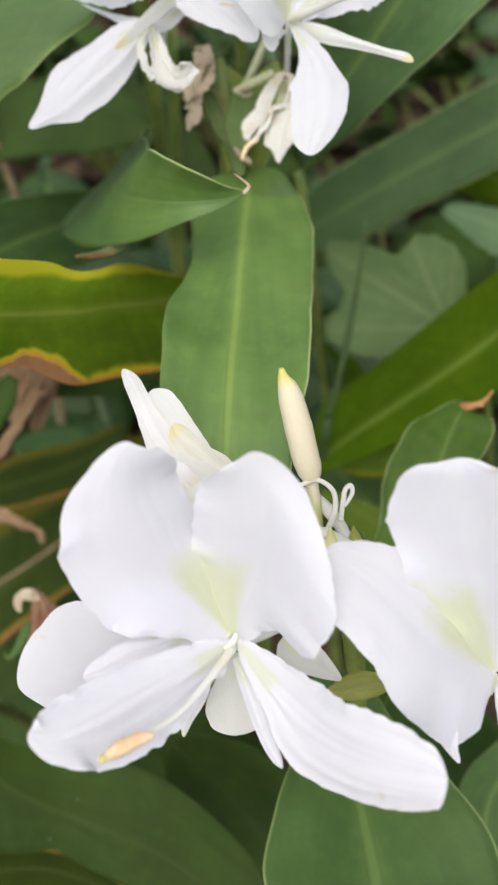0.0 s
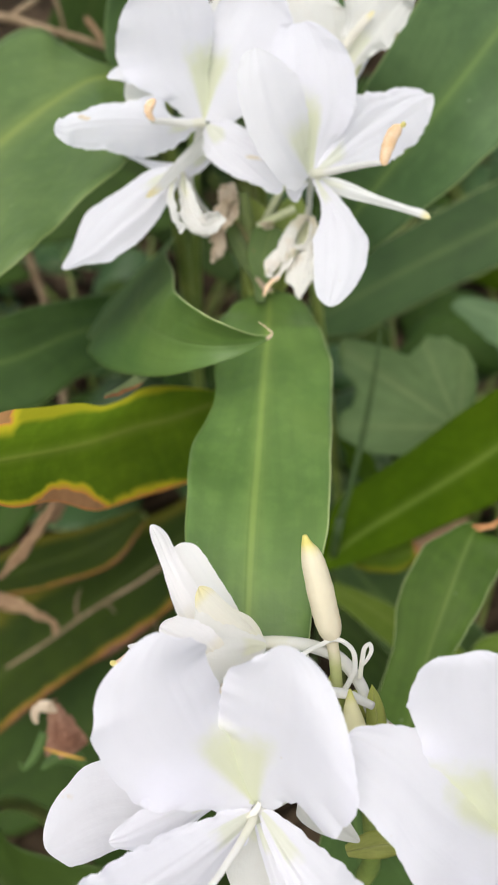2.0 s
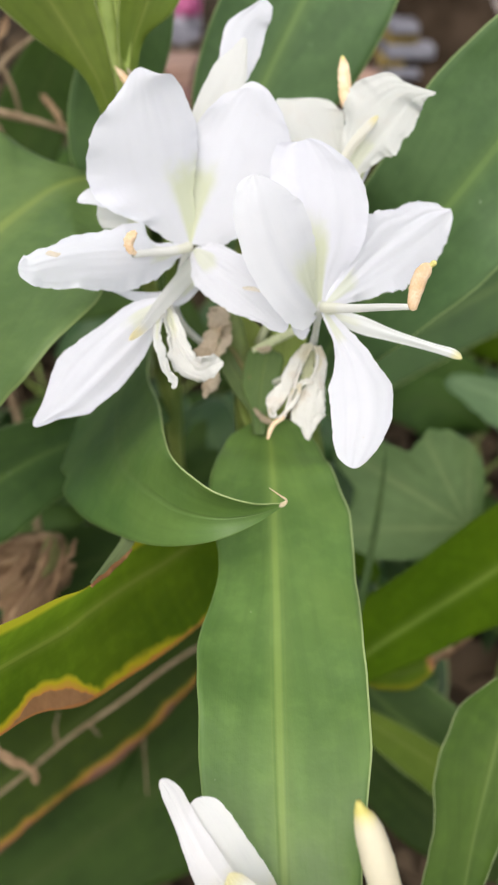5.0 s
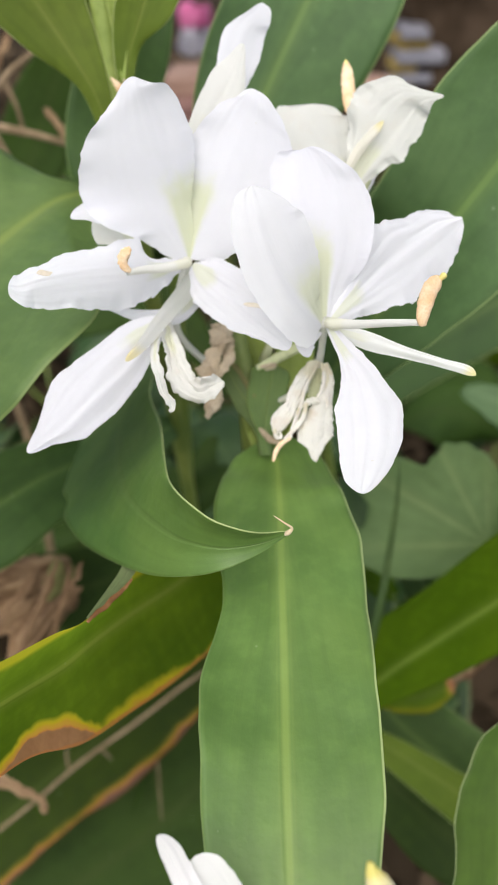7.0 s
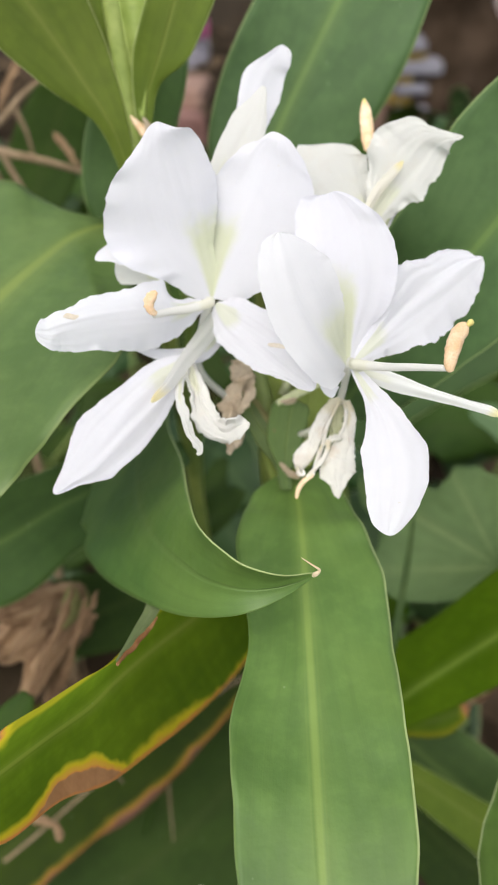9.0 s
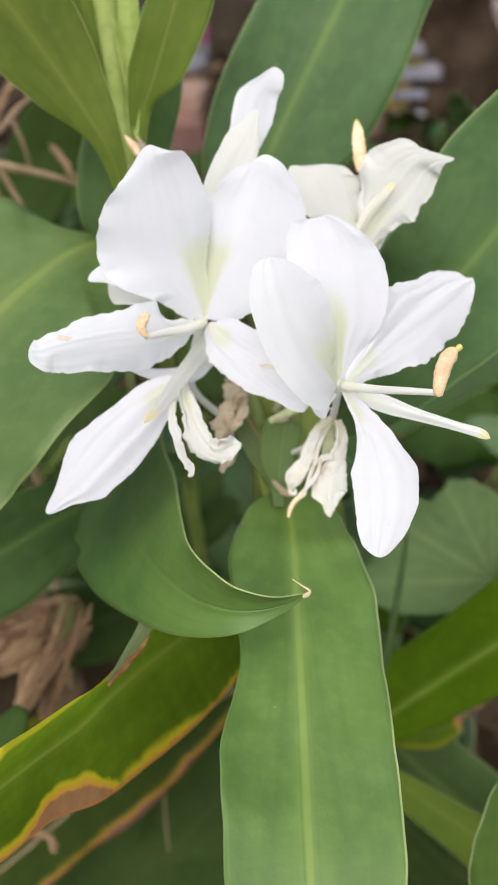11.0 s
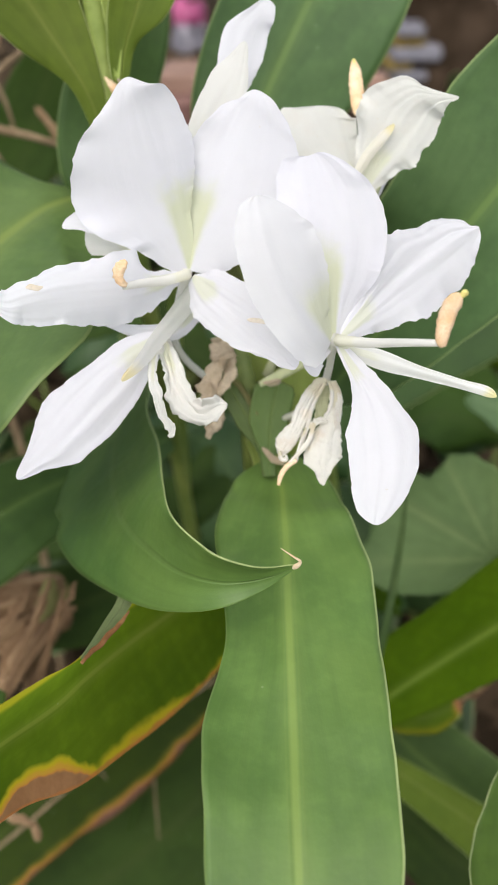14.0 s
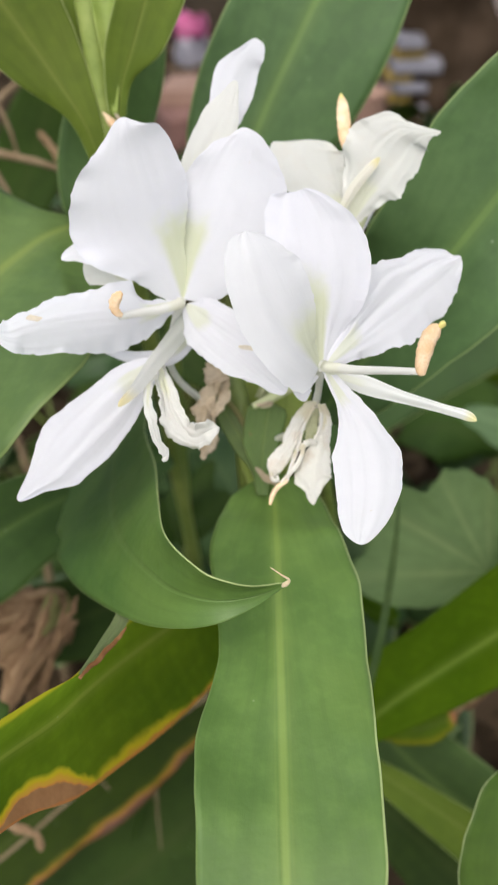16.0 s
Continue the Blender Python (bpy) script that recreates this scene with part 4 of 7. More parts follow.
blade("petal", WILT, bloom, [(0.0068, 0.2885, 0.534), (0.009, 0.2895, 0.5355), (0.0112, 0.29, 0.5361), (0.013, 0.2894, 0.5354)],
      (0.00034, 0.00085, 0.00085, 0), (0.00034, 0.00085, 0.00102, 0), cup=0.6, seed=45, rows=24, cols=12, ragged=0.2, crumple=0.0006, ripple=0.0007, wave=0.0009, crease=0.0009, thick=0.0002)
tube("filament", WILT, bloom, [(0.014, 0.2973, 0.5449), (0.0147, 0.2949, 0.5419), (0.014, 0.2925, 0.5387), (0.0121, 0.2905, 0.5361)], (0.00051, 0.00058, 0.00051, 0.00034))
tube("filament", WILT, bloom, [(0.013, 0.2971, 0.5446), (0.0089, 0.2929, 0.5391), (0.0067, 0.2888, 0.5338), (0.0044, 0.2854, 0.5293), (0.003, 0.2833, 0.5267)], (0.00044, 0.00051, 0.00058, 0.00051, 0.00034))
tube("filament", WILT, bloom, [(0.0089, 0.2892, 0.5355), (0.0071, 0.2862, 0.5315), (0.0041, 0.284, 0.5287), (0.0009, 0.2823, 0.5264)], (0.00059, 0.00078, 0.00071, 0.00041), flat=0.6)
tube("filament", WILT, bloom, [(0.0063, 0.2883, 0.5342), (0.0046, 0.2858, 0.5311), (0.0034, 0.2834, 0.5279), (0.0035, 0.2826, 0.5268)], (0.00034, 0.00044, 0.00037, 0.00024))
tube("filament", WILT, bloom, [(-0.0018, 0.2845, 0.5291), (-0.0012, 0.283, 0.5272), (0.0001, 0.2828, 0.5271), (0, 0.2838, 0.5283)], (0.00058, 0.00071, 0.00061, 0.00034))
tube("filament", ANTHER, bloom, [(0.0032, 0.283, 0.5265), (0.0004, 0.2821, 0.5253), (-0.0018, 0.2803, 0.5229), (-0.0026, 0.2786, 0.5208)], (0.00061, 0.00085, 0.00078, 0.00044), label='orange-brown shrivelled style')
# back bloom
bloom = tube("flower", PEDICEL, upper, [(-0.003, 0.3291, 0.5269), (0.0182, 0.3436, 0.5635), (0.0307, 0.3407, 0.5817), (0.0333, 0.3413, 0.5891)], (0.00164, 0.00159, 0.00132, 0.00149), label='white ginger lily bloom seen from behind')
blade("petal", CREAM, bloom, [(0.0276, 0.3426, 0.5841), (0.0227, 0.3471, 0.5932), (0.0172, 0.3504, 0.6008), (0.015, 0.3528, 0.6056), (0.0151, 0.3541, 0.6074), (0.0151, 0.3546, 0.608)],
      (0.0023, 0.0104, 0.0124, 0.0116, 0.0083, 0), (0.0023, 0.0057, 0.0088, 0.0119, 0.0083, 0), (3, 3, 3, -2, -1, -1), (6, 6, 9, 2, 1, 1), cup=0.045000000000000005, wave=0.0006, seed=51, ripple=0.0004, crease=0.0009, ragged=0.05, thick=0.0, sweep_l=(0, 0.0047, 0.0045, 0.0018, 0.0006, 0), sweep_r=(0, -0.0015, -0.0049, -0.0024, -0.0006, 0))
blade("petal", CREAM, bloom, [(0.0279, 0.3393, 0.5863), (0.032, 0.34, 0.5958), (0.0358, 0.3409, 0.6021), (0.0399, 0.3423, 0.6073), (0.0437, 0.3424, 0.6109), (0.0477, 0.341, 0.6125), (0.0518, 0.3399, 0.6128), (0.0542, 0.3386, 0.6129)],
      (0.0019, 0.008, 0.0129, 0.0128, 0.0098, 0.0038, 0.001, 0), (0.0019, 0.0077, 0.0108, 0.0103, 0.007, 0.0031, 0.0015, 0), (-4, -4, 9, 12, 18, 20, 14, 14), (-2, -2, -2, -10, -31, -24, -10, -10), cup=0.054, wave=0.0014, ripple=0.0011, ragged=0.12, rows=70, cols=36, seed=52, crease=0.0009, thick=0.0, sweep_l=(0, 0.0017, 0.0018, 0, -0.0024, -0.0028, -0.0005, 0), sweep_r=(0, 0.0001, -0.0027, 0.0004, 0.0043, 0.0028, 0.0004, 0))
blade("petal", YELLOWED, bloom, [(0.0237, 0.3371, 0.5883), (0.0288, 0.3385, 0.5978), (0.0338, 0.3385, 0.6038), (0.0363, 0.3395, 0.606)],
      (0.001, 0.0016, 0.0014, 0), (0.001, 0.0017, 0.0014, 0), (0, 0, 0, 0), (0, 0, 0, 0), cup=0.3, seed=53, rows=20, cols=8, crease=0.0009, ragged=0.05, thick=0.0)
tube("anther", ANTHER, bloom, [(0.0283, 0.3576, 0.604), (0.0284, 0.3602, 0.6075), (0.0283, 0.3636, 0.612), (0.0281, 0.3662, 0.6155), (0.0279, 0.3678, 0.6176)], (0.0011, 0.0022, 0.0023, 0.0017, 0.0007), flat=0.5, knob=0.12, rows=40)
tube("stigma", POLLEN, bloom, [(0.0281, 0.3668, 0.6164), (0.0279, 0.3678, 0.6176), (0.0278, 0.3682, 0.6180)], (0.0005, 0.0006, 0.0003))
blade("petal", PETAL, bloom, [(0.0292, 0.3391, 0.5795), (0.0328, 0.3411, 0.5873), (0.0357, 0.3434, 0.592), (0.0369, 0.345, 0.5942)],
      (0.0015, 0.0022, 0.0019, 0), (0.0015, 0.0022, 0.0019, 0), (0, 0, 0, 0), (0, 0, 0, 0), cup=0.4, seed=54, rows=16, cols=8, crease=0.0006, ragged=0.05, thick=0.0)
# ---- the lower flowering shoot ----
lower = thing("ginger_lily", (0.0342, 0.1779, 0), "flowering white ginger lily shoot with blooms and a pointed bud", "flower", "ginger lilies")
tube("stem", STEM, lower, [(0.0342, 0.1779, 0), (0.0342, 0.1679, 0.25), (0.027, 0.1261, 0.4617), (0.0244, 0.1316, 0.4733)], (0.004, 0.0035, 0.003, 0.003))
tube("bract", BUD_PALE, lower, [(0.0229, 0.1203, 0.4711), (0.0224, 0.1235, 0.4759), (0.0218, 0.1257, 0.4795), (0.0213, 0.1281, 0.4834), (0.0208, 0.1298, 0.4862), (0.0208, 0.1312, 0.488)], (0.00344, 0.00372, 0.00344, 0.00215, 0.00115, 0.00029), sides=18, rows=40, label='pale yellow pointed bract')
blade("bract", BRACT_PALE, lower, [(0.0304, 0.1198, 0.4652), (0.0294, 0.1249, 0.4715), (0.0287, 0.1297, 0.4775), (0.0279, 0.133, 0.4816), (0.0273, 0.1351, 0.4843)],
      (0.00235, 0.00294, 0.00264, 0.00162, 0), (0.00235, 0.00279, 0.0025, 0.00147, 0), cup=0.35, seed=60, rows=26, cols=14, thick=0.0004, rounded=False)
blade("bract", BRACT_PALE, lower, [(0.0216, 0.1256, 0.4642), (0.0192, 0.1331, 0.4735), (0.0179, 0.1373, 0.4787), (0.0172, 0.1399, 0.482)],
      (0.00211, 0.00316, 0.00226, 0), (0.00211, 0.00316, 0.00226, 0), cup=0.35, seed=61, rows=26, cols=14, thick=0.0004)
blade("bract", BRACT_PALE, lower, [(0.0275, 0.1205, 0.4595), (0.0261, 0.1266, 0.4671), (0.0245, 0.1322, 0.4741), (0.0232, 0.1364, 0.4793)],
      (0.00299, 0.00509, 0.00449, 0), (0.00299, 0.00509, 0.00449, 0), cup=0.3, seed=62, rows=26, cols=14, thick=0.0004)
blade("bract_tip", DRY, lower, [(0.0353, 0.1225, 0.4654), (0.0342, 0.1264, 0.4702), (0.0327, 0.1299, 0.4746)],
      (0.00089, 0.00133, 0), (0.00089, 0.00119, 0), cup=0.3, seed=63, rows=20, cols=10, crumple=0.0004, label='dry brown bract tip')
bud = tube("bud", BUD, lower, [(0.0191, 0.1362, 0.4733), (0.0182, 0.1398, 0.4815), (0.0171, 0.143, 0.4889), (0.0165, 0.1441, 0.4912), (0.0161, 0.145, 0.4935), (0.0152, 0.1462, 0.4964), (0.0131, 0.1493, 0.5041), (0.0109, 0.1524, 0.5119), (0.0098, 0.1537, 0.5154), (0.0086, 0.1549, 0.5182), (0.0081, 0.1558, 0.5201)], (0.00176, 0.00168, 0.00161, 0.0019, 0.003, 0.00352, 0.00366, 0.00322, 0.00264, 0.00139, 0.00066), rows=70, sides=20, knob=0.05, label='slim pale yellow closed bud')
tube("flower_tube", TUBE, lower, [(-0.0044, 0.1431, 0.4909), (0.0029, 0.1437, 0.4904), (0.011, 0.1442, 0.4883), (0.0186, 0.1431, 0.4849), (0.0238, 0.1392, 0.4811), (0.0279, 0.1319, 0.4755)], (0.00183, 0.00184, 0.00186, 0.00187, 0.00173, 0.00158), label='long pale flower tube')
tube("flower_tube", TUBE, lower, [(0.0043, 0.1263, 0.4912), (0.0109, 0.1293, 0.4888), (0.0188, 0.1309, 0.4865), (0.0273, 0.131, 0.4807)], (0.00097, 0.00136, 0.00139, 0.00116))
tube("style", TUBE, lower, [(-0.002, 0.1336, 0.4871), (0.0052, 0.1379, 0.4897), (0.0131, 0.142, 0.492), (0.0177, 0.1429, 0.4934), (0.0216, 0.1413, 0.4917), (0.0227, 0.1385, 0.4866), (0.0213, 0.1366, 0.4825), (0.0193, 0.1355, 0.4778)], (0.00076, 0.00064, 0.00065, 0.00065, 0.00065, 0.00078, 0.00079, 0.0008))
tube("style", TUBE, lower, [(0.0243, 0.1373, 0.4837), (0.0249, 0.1406, 0.4879), (0.0258, 0.1428, 0.4907), (0.0267, 0.1432, 0.4912), (0.0273, 0.1423, 0.49), (0.0264, 0.1408, 0.4881), (0.0253, 0.1397, 0.4867)], (0.00067, 0.00067, 0.00062, 0.00059, 0.00059, 0.00053, 0.00039), flat=0.5)
tube("style", TUBE, lower, [(0.0097, 0.1245, 0.4828), (0.0136, 0.1276, 0.4837), (0.0184, 0.1291, 0.4826)], (0.00062, 0.00075, 0.00063))
bloom = tube("flower", TUBE, lower, [(0.0029, 0.1436, 0.4903), (-0.0008, 0.1438, 0.4895), (-0.0036, 0.1443, 0.4876), (-0.0062, 0.1448, 0.4849)], (0.00171, 0.00184, 0.00172, 0.00107), label='white bloom turned away, cream in its throat')
blade("petal", SOFT, bloom, [(-0.0086, 0.1451, 0.4835), (-0.0151, 0.1527, 0.4913), (-0.0209, 0.1593, 0.4982), (-0.0245, 0.1636, 0.5025), (-0.0267, 0.1659, 0.5048)],
      (0.00136, 0.00705, 0.00732, 0.00543, 0), (0.00136, 0.0057, 0.00529, 0.00461, 0), (0, 0, 0, 0, 0), (0, 0, 0, 0, 0), cup=0.0, seed=70, rows=60, cols=28, crease=0.0003, ragged=0.03, ripple=0.0002, thick=0.0)
blade("petal", SOFT, bloom, [(-0.0139, 0.1441, 0.4868), (-0.0212, 0.1504, 0.4934), (-0.0266, 0.1566, 0.4993), (-0.0295, 0.1612, 0.5033), (-0.0319, 0.1653, 0.5074), (-0.0341, 0.168, 0.5104)],
      (0.0016, 0.00454, 0.0028, 0.00187, 0.002, 0), (0.0016, 0.00454, 0.00427, 0.00334, 0.0028, 0), cup=0.3, seed=79, rows=60, cols=26, crease=0.0005, ragged=0.03, ripple=0.0003, thick=0.0)
blade("petal", SOFT, bloom, [(-0.0122, 0.1337, 0.4936), (-0.0185, 0.1356, 0.4999), (-0.0244, 0.1376, 0.5027), (-0.029, 0.1384, 0.5039)],
      (0.00112, 0.00558, 0.00503, 0), (0.00112, 0.00503, 0.00419, 0), cup=0.1, seed=71, rows=50, cols=26, crease=0.0006, ragged=0.07, ripple=0.0005, thick=0.0)
blade("petal", SOFT, bloom, [(-0.0167, 0.134, 0.493), (-0.0267, 0.1363, 0.4957), (-0.0331, 0.1371, 0.4966), (-0.0378, 0.1373, 0.4967)],
      (0.00113, 0.00312, 0.00156, 0), (0.00113, 0.00255, 0.00142, 0), cup=0.15, seed=72, rows=40, cols=18, crease=0.0005, ragged=0.07, ripple=0.0005, thick=0.0)
blade("petal", CREAM, bloom, [(-0.0014, 0.1399, 0.4944), (-0.0071, 0.1377, 0.4971), (-0.0123, 0.1362, 0.4983), (-0.0168, 0.1353, 0.4984), (-0.0196, 0.1348, 0.4981)],
      (0.00127, 0.00705, 0.01185, 0.01072, 0), (0.00127, 0.00508, 0.00903, 0.01241, 0), (4, 4, 8, 8, 8), (-22, -22, -18, -10, -10), cup=0.12, seed=73, rows=60, cols=30, crease=0.0007, ragged=0.06, ripple=0.0006, thick=0.0)
blade("petal", YELLOWED, bloom, [(-0.0023, 0.14, 0.4935), (-0.0071, 0.1415, 0.4991), (-0.0122, 0.1435, 0.5038), (-0.0168, 0.146, 0.5074), (-0.0193, 0.1477, 0.5086)],
      (0.00149, 0.00423, 0.00573, 0.00498, 0), (0.00124, 0.00324, 0.00174, 0.00174, 0), (6, 6, 6, 4, 4), (-14, -14, -16, -20, -20), cup=0.2, seed=78, rows=50, cols=26, ragged=0.04, crease=0.0006, thick=0.0)
tube("anther", ANTHER, bloom, [(-0.0305, 0.1349, 0.4978), (-0.0341, 0.1344, 0.4971), (-0.0374, 0.1333, 0.4957), (-0.0404, 0.1324, 0.4946)], (0.00084, 0.00182, 0.00196, 0.00098), flat=0.5, knob=0.2, rows=36)
tube("stigma", POLLEN, bloom, [(-0.0397, 0.1326, 0.4948), (-0.0411, 0.133, 0.4952), (-0.0419, 0.1331, 0.4954)], (0.0007, 0.00084, 0.00042))
bloom = tube("wilted_flower", PEDICEL, lower, [(0.0142, 0.1309, 0.4814), (0.0074, 0.1301, 0.4864), (0.0009, 0.1317, 0.4913)], (0.0009, 0.001, 0.00099), label='shrivelled cream bloom')
blade("petal", WILT_TAN, bloom, [(0.0022, 0.133, 0.4931), (-0.0023, 0.1308, 0.4933), (-0.0066, 0.1285, 0.4933), (-0.0108, 0.1255, 0.491), (-0.0132, 0.1229, 0.4876)],
      (0.0012, 0.0044, 0.0056, 0.0055, 0), (0.0012, 0.0025, 0.0043, 0.004, 0), (7, 7, 3, -1, -1), (-9, -9, -6, 1, 1), cup=0.2, seed=75, crumple=0.0009, ripple=0.0007, ragged=0.2, rows=40, cols=20, sweep_l=(0, -0.0015, -0.0013, 0.0011, 0), sweep_r=(0, 0.0011, 0.0017, -0.0006, 0))
blade("petal", WILT_TAN, bloom, [(0.0026, 0.1329, 0.4898), (-0.0003, 0.1294, 0.4883), (-0.0041, 0.1255, 0.4865), (-0.0065, 0.1225, 0.4826)],
      (0.0015, 0.0038, 0.0041, 0), (0.0015, 0.004, 0.0041, 0), (5, 5, 2, 2), (-1, -1, -2, -2), cup=0.2, seed=76, crumple=0.0016, ripple=0.001, ragged=0.2, rows=40, cols=20)
blade("petal", WILT_TAN, bloom, [(0.0028, 0.1327, 0.4943), (0.0002, 0.1325, 0.4954), (-0.0023, 0.1317, 0.4952), (-0.0039, 0.131, 0.4942)],
      (0.0006, 0.0017, 0.0019, 0), (0.0006, 0.0015, 0.0014, 0), (5, 5, -2, -2), (-4, -4, 2, 2), cup=0.4, seed=77, crumple=0.001, ragged=0.2, rows=24, cols=12)
blade("petal", WILT_TAN, bloom, [(0.0021, 0.1322, 0.4904), (-0.0039, 0.1307, 0.49), (-0.0087, 0.1279, 0.4881), (-0.012, 0.124, 0.4846), (-0.0131, 0.1201, 0.4813)],
      (0.00113, 0.00225, 0.0031, 0.0031, 0), (0.00113, 0.00197, 0.00281, 0.00253, 0), cup=0.4, seed=77, crumple=0.0012, ripple=0.001, crease=0.0012, ragged=0.2, rows=44, cols=20)
tube("filament", WILT, bloom, [(-0.0006, 0.1317, 0.4921), (-0.0063, 0.1298, 0.4912), (-0.0113, 0.1266, 0.4887), (-0.0149, 0.1226, 0.4853), (-0.0162, 0.1191, 0.4817)], (0.00034, 0.00056, 0.00056, 0.0005, 0.00022), knob=0.3, seed=0)
tube("filament", TAN, bloom, [(0.0008, 0.1308, 0.491), (-0.0048, 0.1289, 0.4902), (-0.0099, 0.1257, 0.4876), (-0.0134, 0.1218, 0.4842), (-0.0148, 0.1183, 0.4806)], (0.00034, 0.00047, 0.00047, 0.00043, 0.00022), knob=0.3, seed=1)
tube("filament", WILT, bloom, [(0.002, 0.1301, 0.4902), (-0.0037, 0.1282, 0.4893), (-0.0087, 0.125, 0.4868), (-0.0123, 0.1211, 0.4834), (-0.0136, 0.1176, 0.4798)], (0.00034, 0.00061, 0.00061, 0.00055, 0.00022), knob=0.3, seed=2)
tube("filament", TAN, bloom, [(0.0034, 0.1295, 0.4895), (-0.0023, 0.1277, 0.4887), (-0.0073, 0.1245, 0.4861), (-0.0109, 0.1206, 0.4828), (-0.0122, 0.1171, 0.4792)], (0.00034, 0.00047, 0.00047, 0.00043, 0.00022), knob=0.3, seed=3)
tube("filament", WILT, bloom, [(0.0048, 0.1292, 0.4891), (-0.0009, 0.1273, 0.4883), (-0.0059, 0.1241, 0.4857), (-0.0095, 0.1202, 0.4824), (-0.0109, 0.1167, 0.4787)], (0.00034, 0.00061, 0.00061, 0.00055, 0.00022), knob=0.3, seed=4)
tube("filament", WILT, bloom, [(0.0062, 0.1287, 0.4885), (0.0005, 0.1268, 0.4876), (-0.0045, 0.1236, 0.4851), (-0.0081, 0.1197, 0.4817), (-0.0095, 0.1162, 0.4781)], (0.00034, 0.00047, 0.00047, 0.00043, 0.00022), knob=0.3, seed=5)
tube("filament", TAN, bloom, [(0.0043, 0.1283, 0.488), (-0.0014, 0.1265, 0.4872), (-0.0065, 0.1232, 0.4846), (-0.0101, 0.1193, 0.4813), (-0.0114, 0.1159, 0.4777)], (0.00034, 0.00042, 0.00042, 0.00038, 0.00022), knob=0.3, seed=6)
# front bloom
bloom = tube("flower", TUBE, lower, [(0.0241, 0.1302, 0.4717), (0.0115, 0.1173, 0.4696), (0.0012, 0.1066, 0.4757), (-0.0035, 0.1034, 0.4782)], (0.00182, 0.0016, 0.00137, 0.00161), label='large open white ginger lily bloom')
blade("petal", LIP_A, bloom, [(-0.0042, 0.1044, 0.4792), (-0.0117, 0.1047, 0.4913), (-0.0186, 0.1056, 0.5025), (-0.0239, 0.1076, 0.5135), (-0.0266, 0.1108, 0.5227), (-0.0257, 0.1137, 0.5288), (-0.0236, 0.1155, 0.5322)],
      (0.0011, 0.0097, 0.0176, 0.0175, 0.0126, 0.0061, 0), (0.0011, 0.0068, 0.01, 0.0132, 0.0128, 0.0061, 0), (22, 22, 15, 5, 7, 11, 11), (-10, -10, -16, -20, -25, -12, -12), cup=0.14, wave=0.001, ripple=0.0008, ragged=0.03, crease=0.0004, thick=0, rows=60, cols=30, seed=81, sweep_l=(0, 0.0003, -0.0013, -0.0005, -0.0045, -0.0044, 0), sweep_r=(0, -0.0003, -0.0015, -0.0013, 0.0032, 0.0049, 0))
blade("petal", LIP_A, bloom, [(-0.0044, 0.1041, 0.4796), (-0.0116, 0.104, 0.4858), (-0.0198, 0.1024, 0.4925), (-0.0271, 0.1013, 0.4972), (-0.0305, 0.1012, 0.4985)],
      (0.00063, 0.00203, 0.00406, 0.0066, 0), (0.00063, 0.00381, 0.0066, 0.0066, 0), (2, 2, 6, 10, 10), (-4, -4, -6, -6, -6), cup=0.1, seed=98, rows=50, cols=22, crease=0.0005, ragged=0.03, ripple=0.0004, thick=0.0)
blade("petal", LIP_B, bloom, [(-0.0028, 0.1044, 0.4792), (-0.0014, 0.1059, 0.4896), (0.0017, 0.1069, 0.5039), (0.0032, 0.1078, 0.5151), (0.0033, 0.1099, 0.5232), (0.0019, 0.1121, 0.5286), (-0.0001, 0.1134, 0.5314)],
      (0.0011, 0.0085, 0.015, 0.0157, 0.0134, 0.0059, 0), (0.0011, 0.0087, 0.0233, 0.0221, 0.0141, 0.0062, 0), (2, 2, -2, -10, -14, -8, -8), (30, 30, 43, 42, 40, 17, 17), cup=0.14, wave=0.001, ripple=0.0008, ragged=0.03, crease=0.0004, thick=0, rows=60, cols=30, seed=82, sweep_l=(0, 0.0009, -0.0014, -0.0005, 0.0014, 0.0029, 0), sweep_r=(0, -0.0025, -0.0103, -0.012, -0.0111, -0.006, 0))
blade("petal", PETAL, bloom, [(-0.0039, 0.1027, 0.4789), (-0.0142, 0.0941, 0.4814), (-0.0251, 0.0853, 0.4836), (-0.0352, 0.078, 0.4861), (-0.0408, 0.0751, 0.4874), (-0.0446, 0.0754, 0.4892)],
      (0.0009, 0.008, 0.0122, 0.0113, 0.0056, 0), (0.0009, 0.0059, 0.0078, 0.0069, 0.0044, 0), (-6, -6, -7, -8, 11, 11), (-4, -4, -12, -16, -17, -17), cup=0.09, wave=0.0009, ripple=0.001, crease=0.0011, ragged=0.08, thick=0.0, rows=70, cols=34, seed=83, sweep_l=(0, -0.0018, -0.0027, -0.0025, -0.0026, 0), sweep_r=(0, 0.0003, 0.002, 0.0029, 0.0033, 0))
blade("petal", PETAL, bloom, [(-0.016, 0.1122, 0.4671), (-0.0314, 0.1086, 0.4676), (-0.0435, 0.106, 0.4692), (-0.0507, 0.1021, 0.4679), (-0.0555, 0.0982, 0.4653)],
      (0.0029, 0.0098, 0.0111, 0.008, 0), (0.0029, 0.009, 0.0128, 0.0089, 0), (3, 3, -1, -4, -4), (-4, -4, 2, 4, 4), cup=0.0675, wave=0.0008, seed=84, crease=0.0006, ragged=0.05, thick=0.0, sweep_l=(0, -0.0012, 0.0019, 0.004, 0), sweep_r=(0, 0.0013, -0.0031, -0.0041, 0))
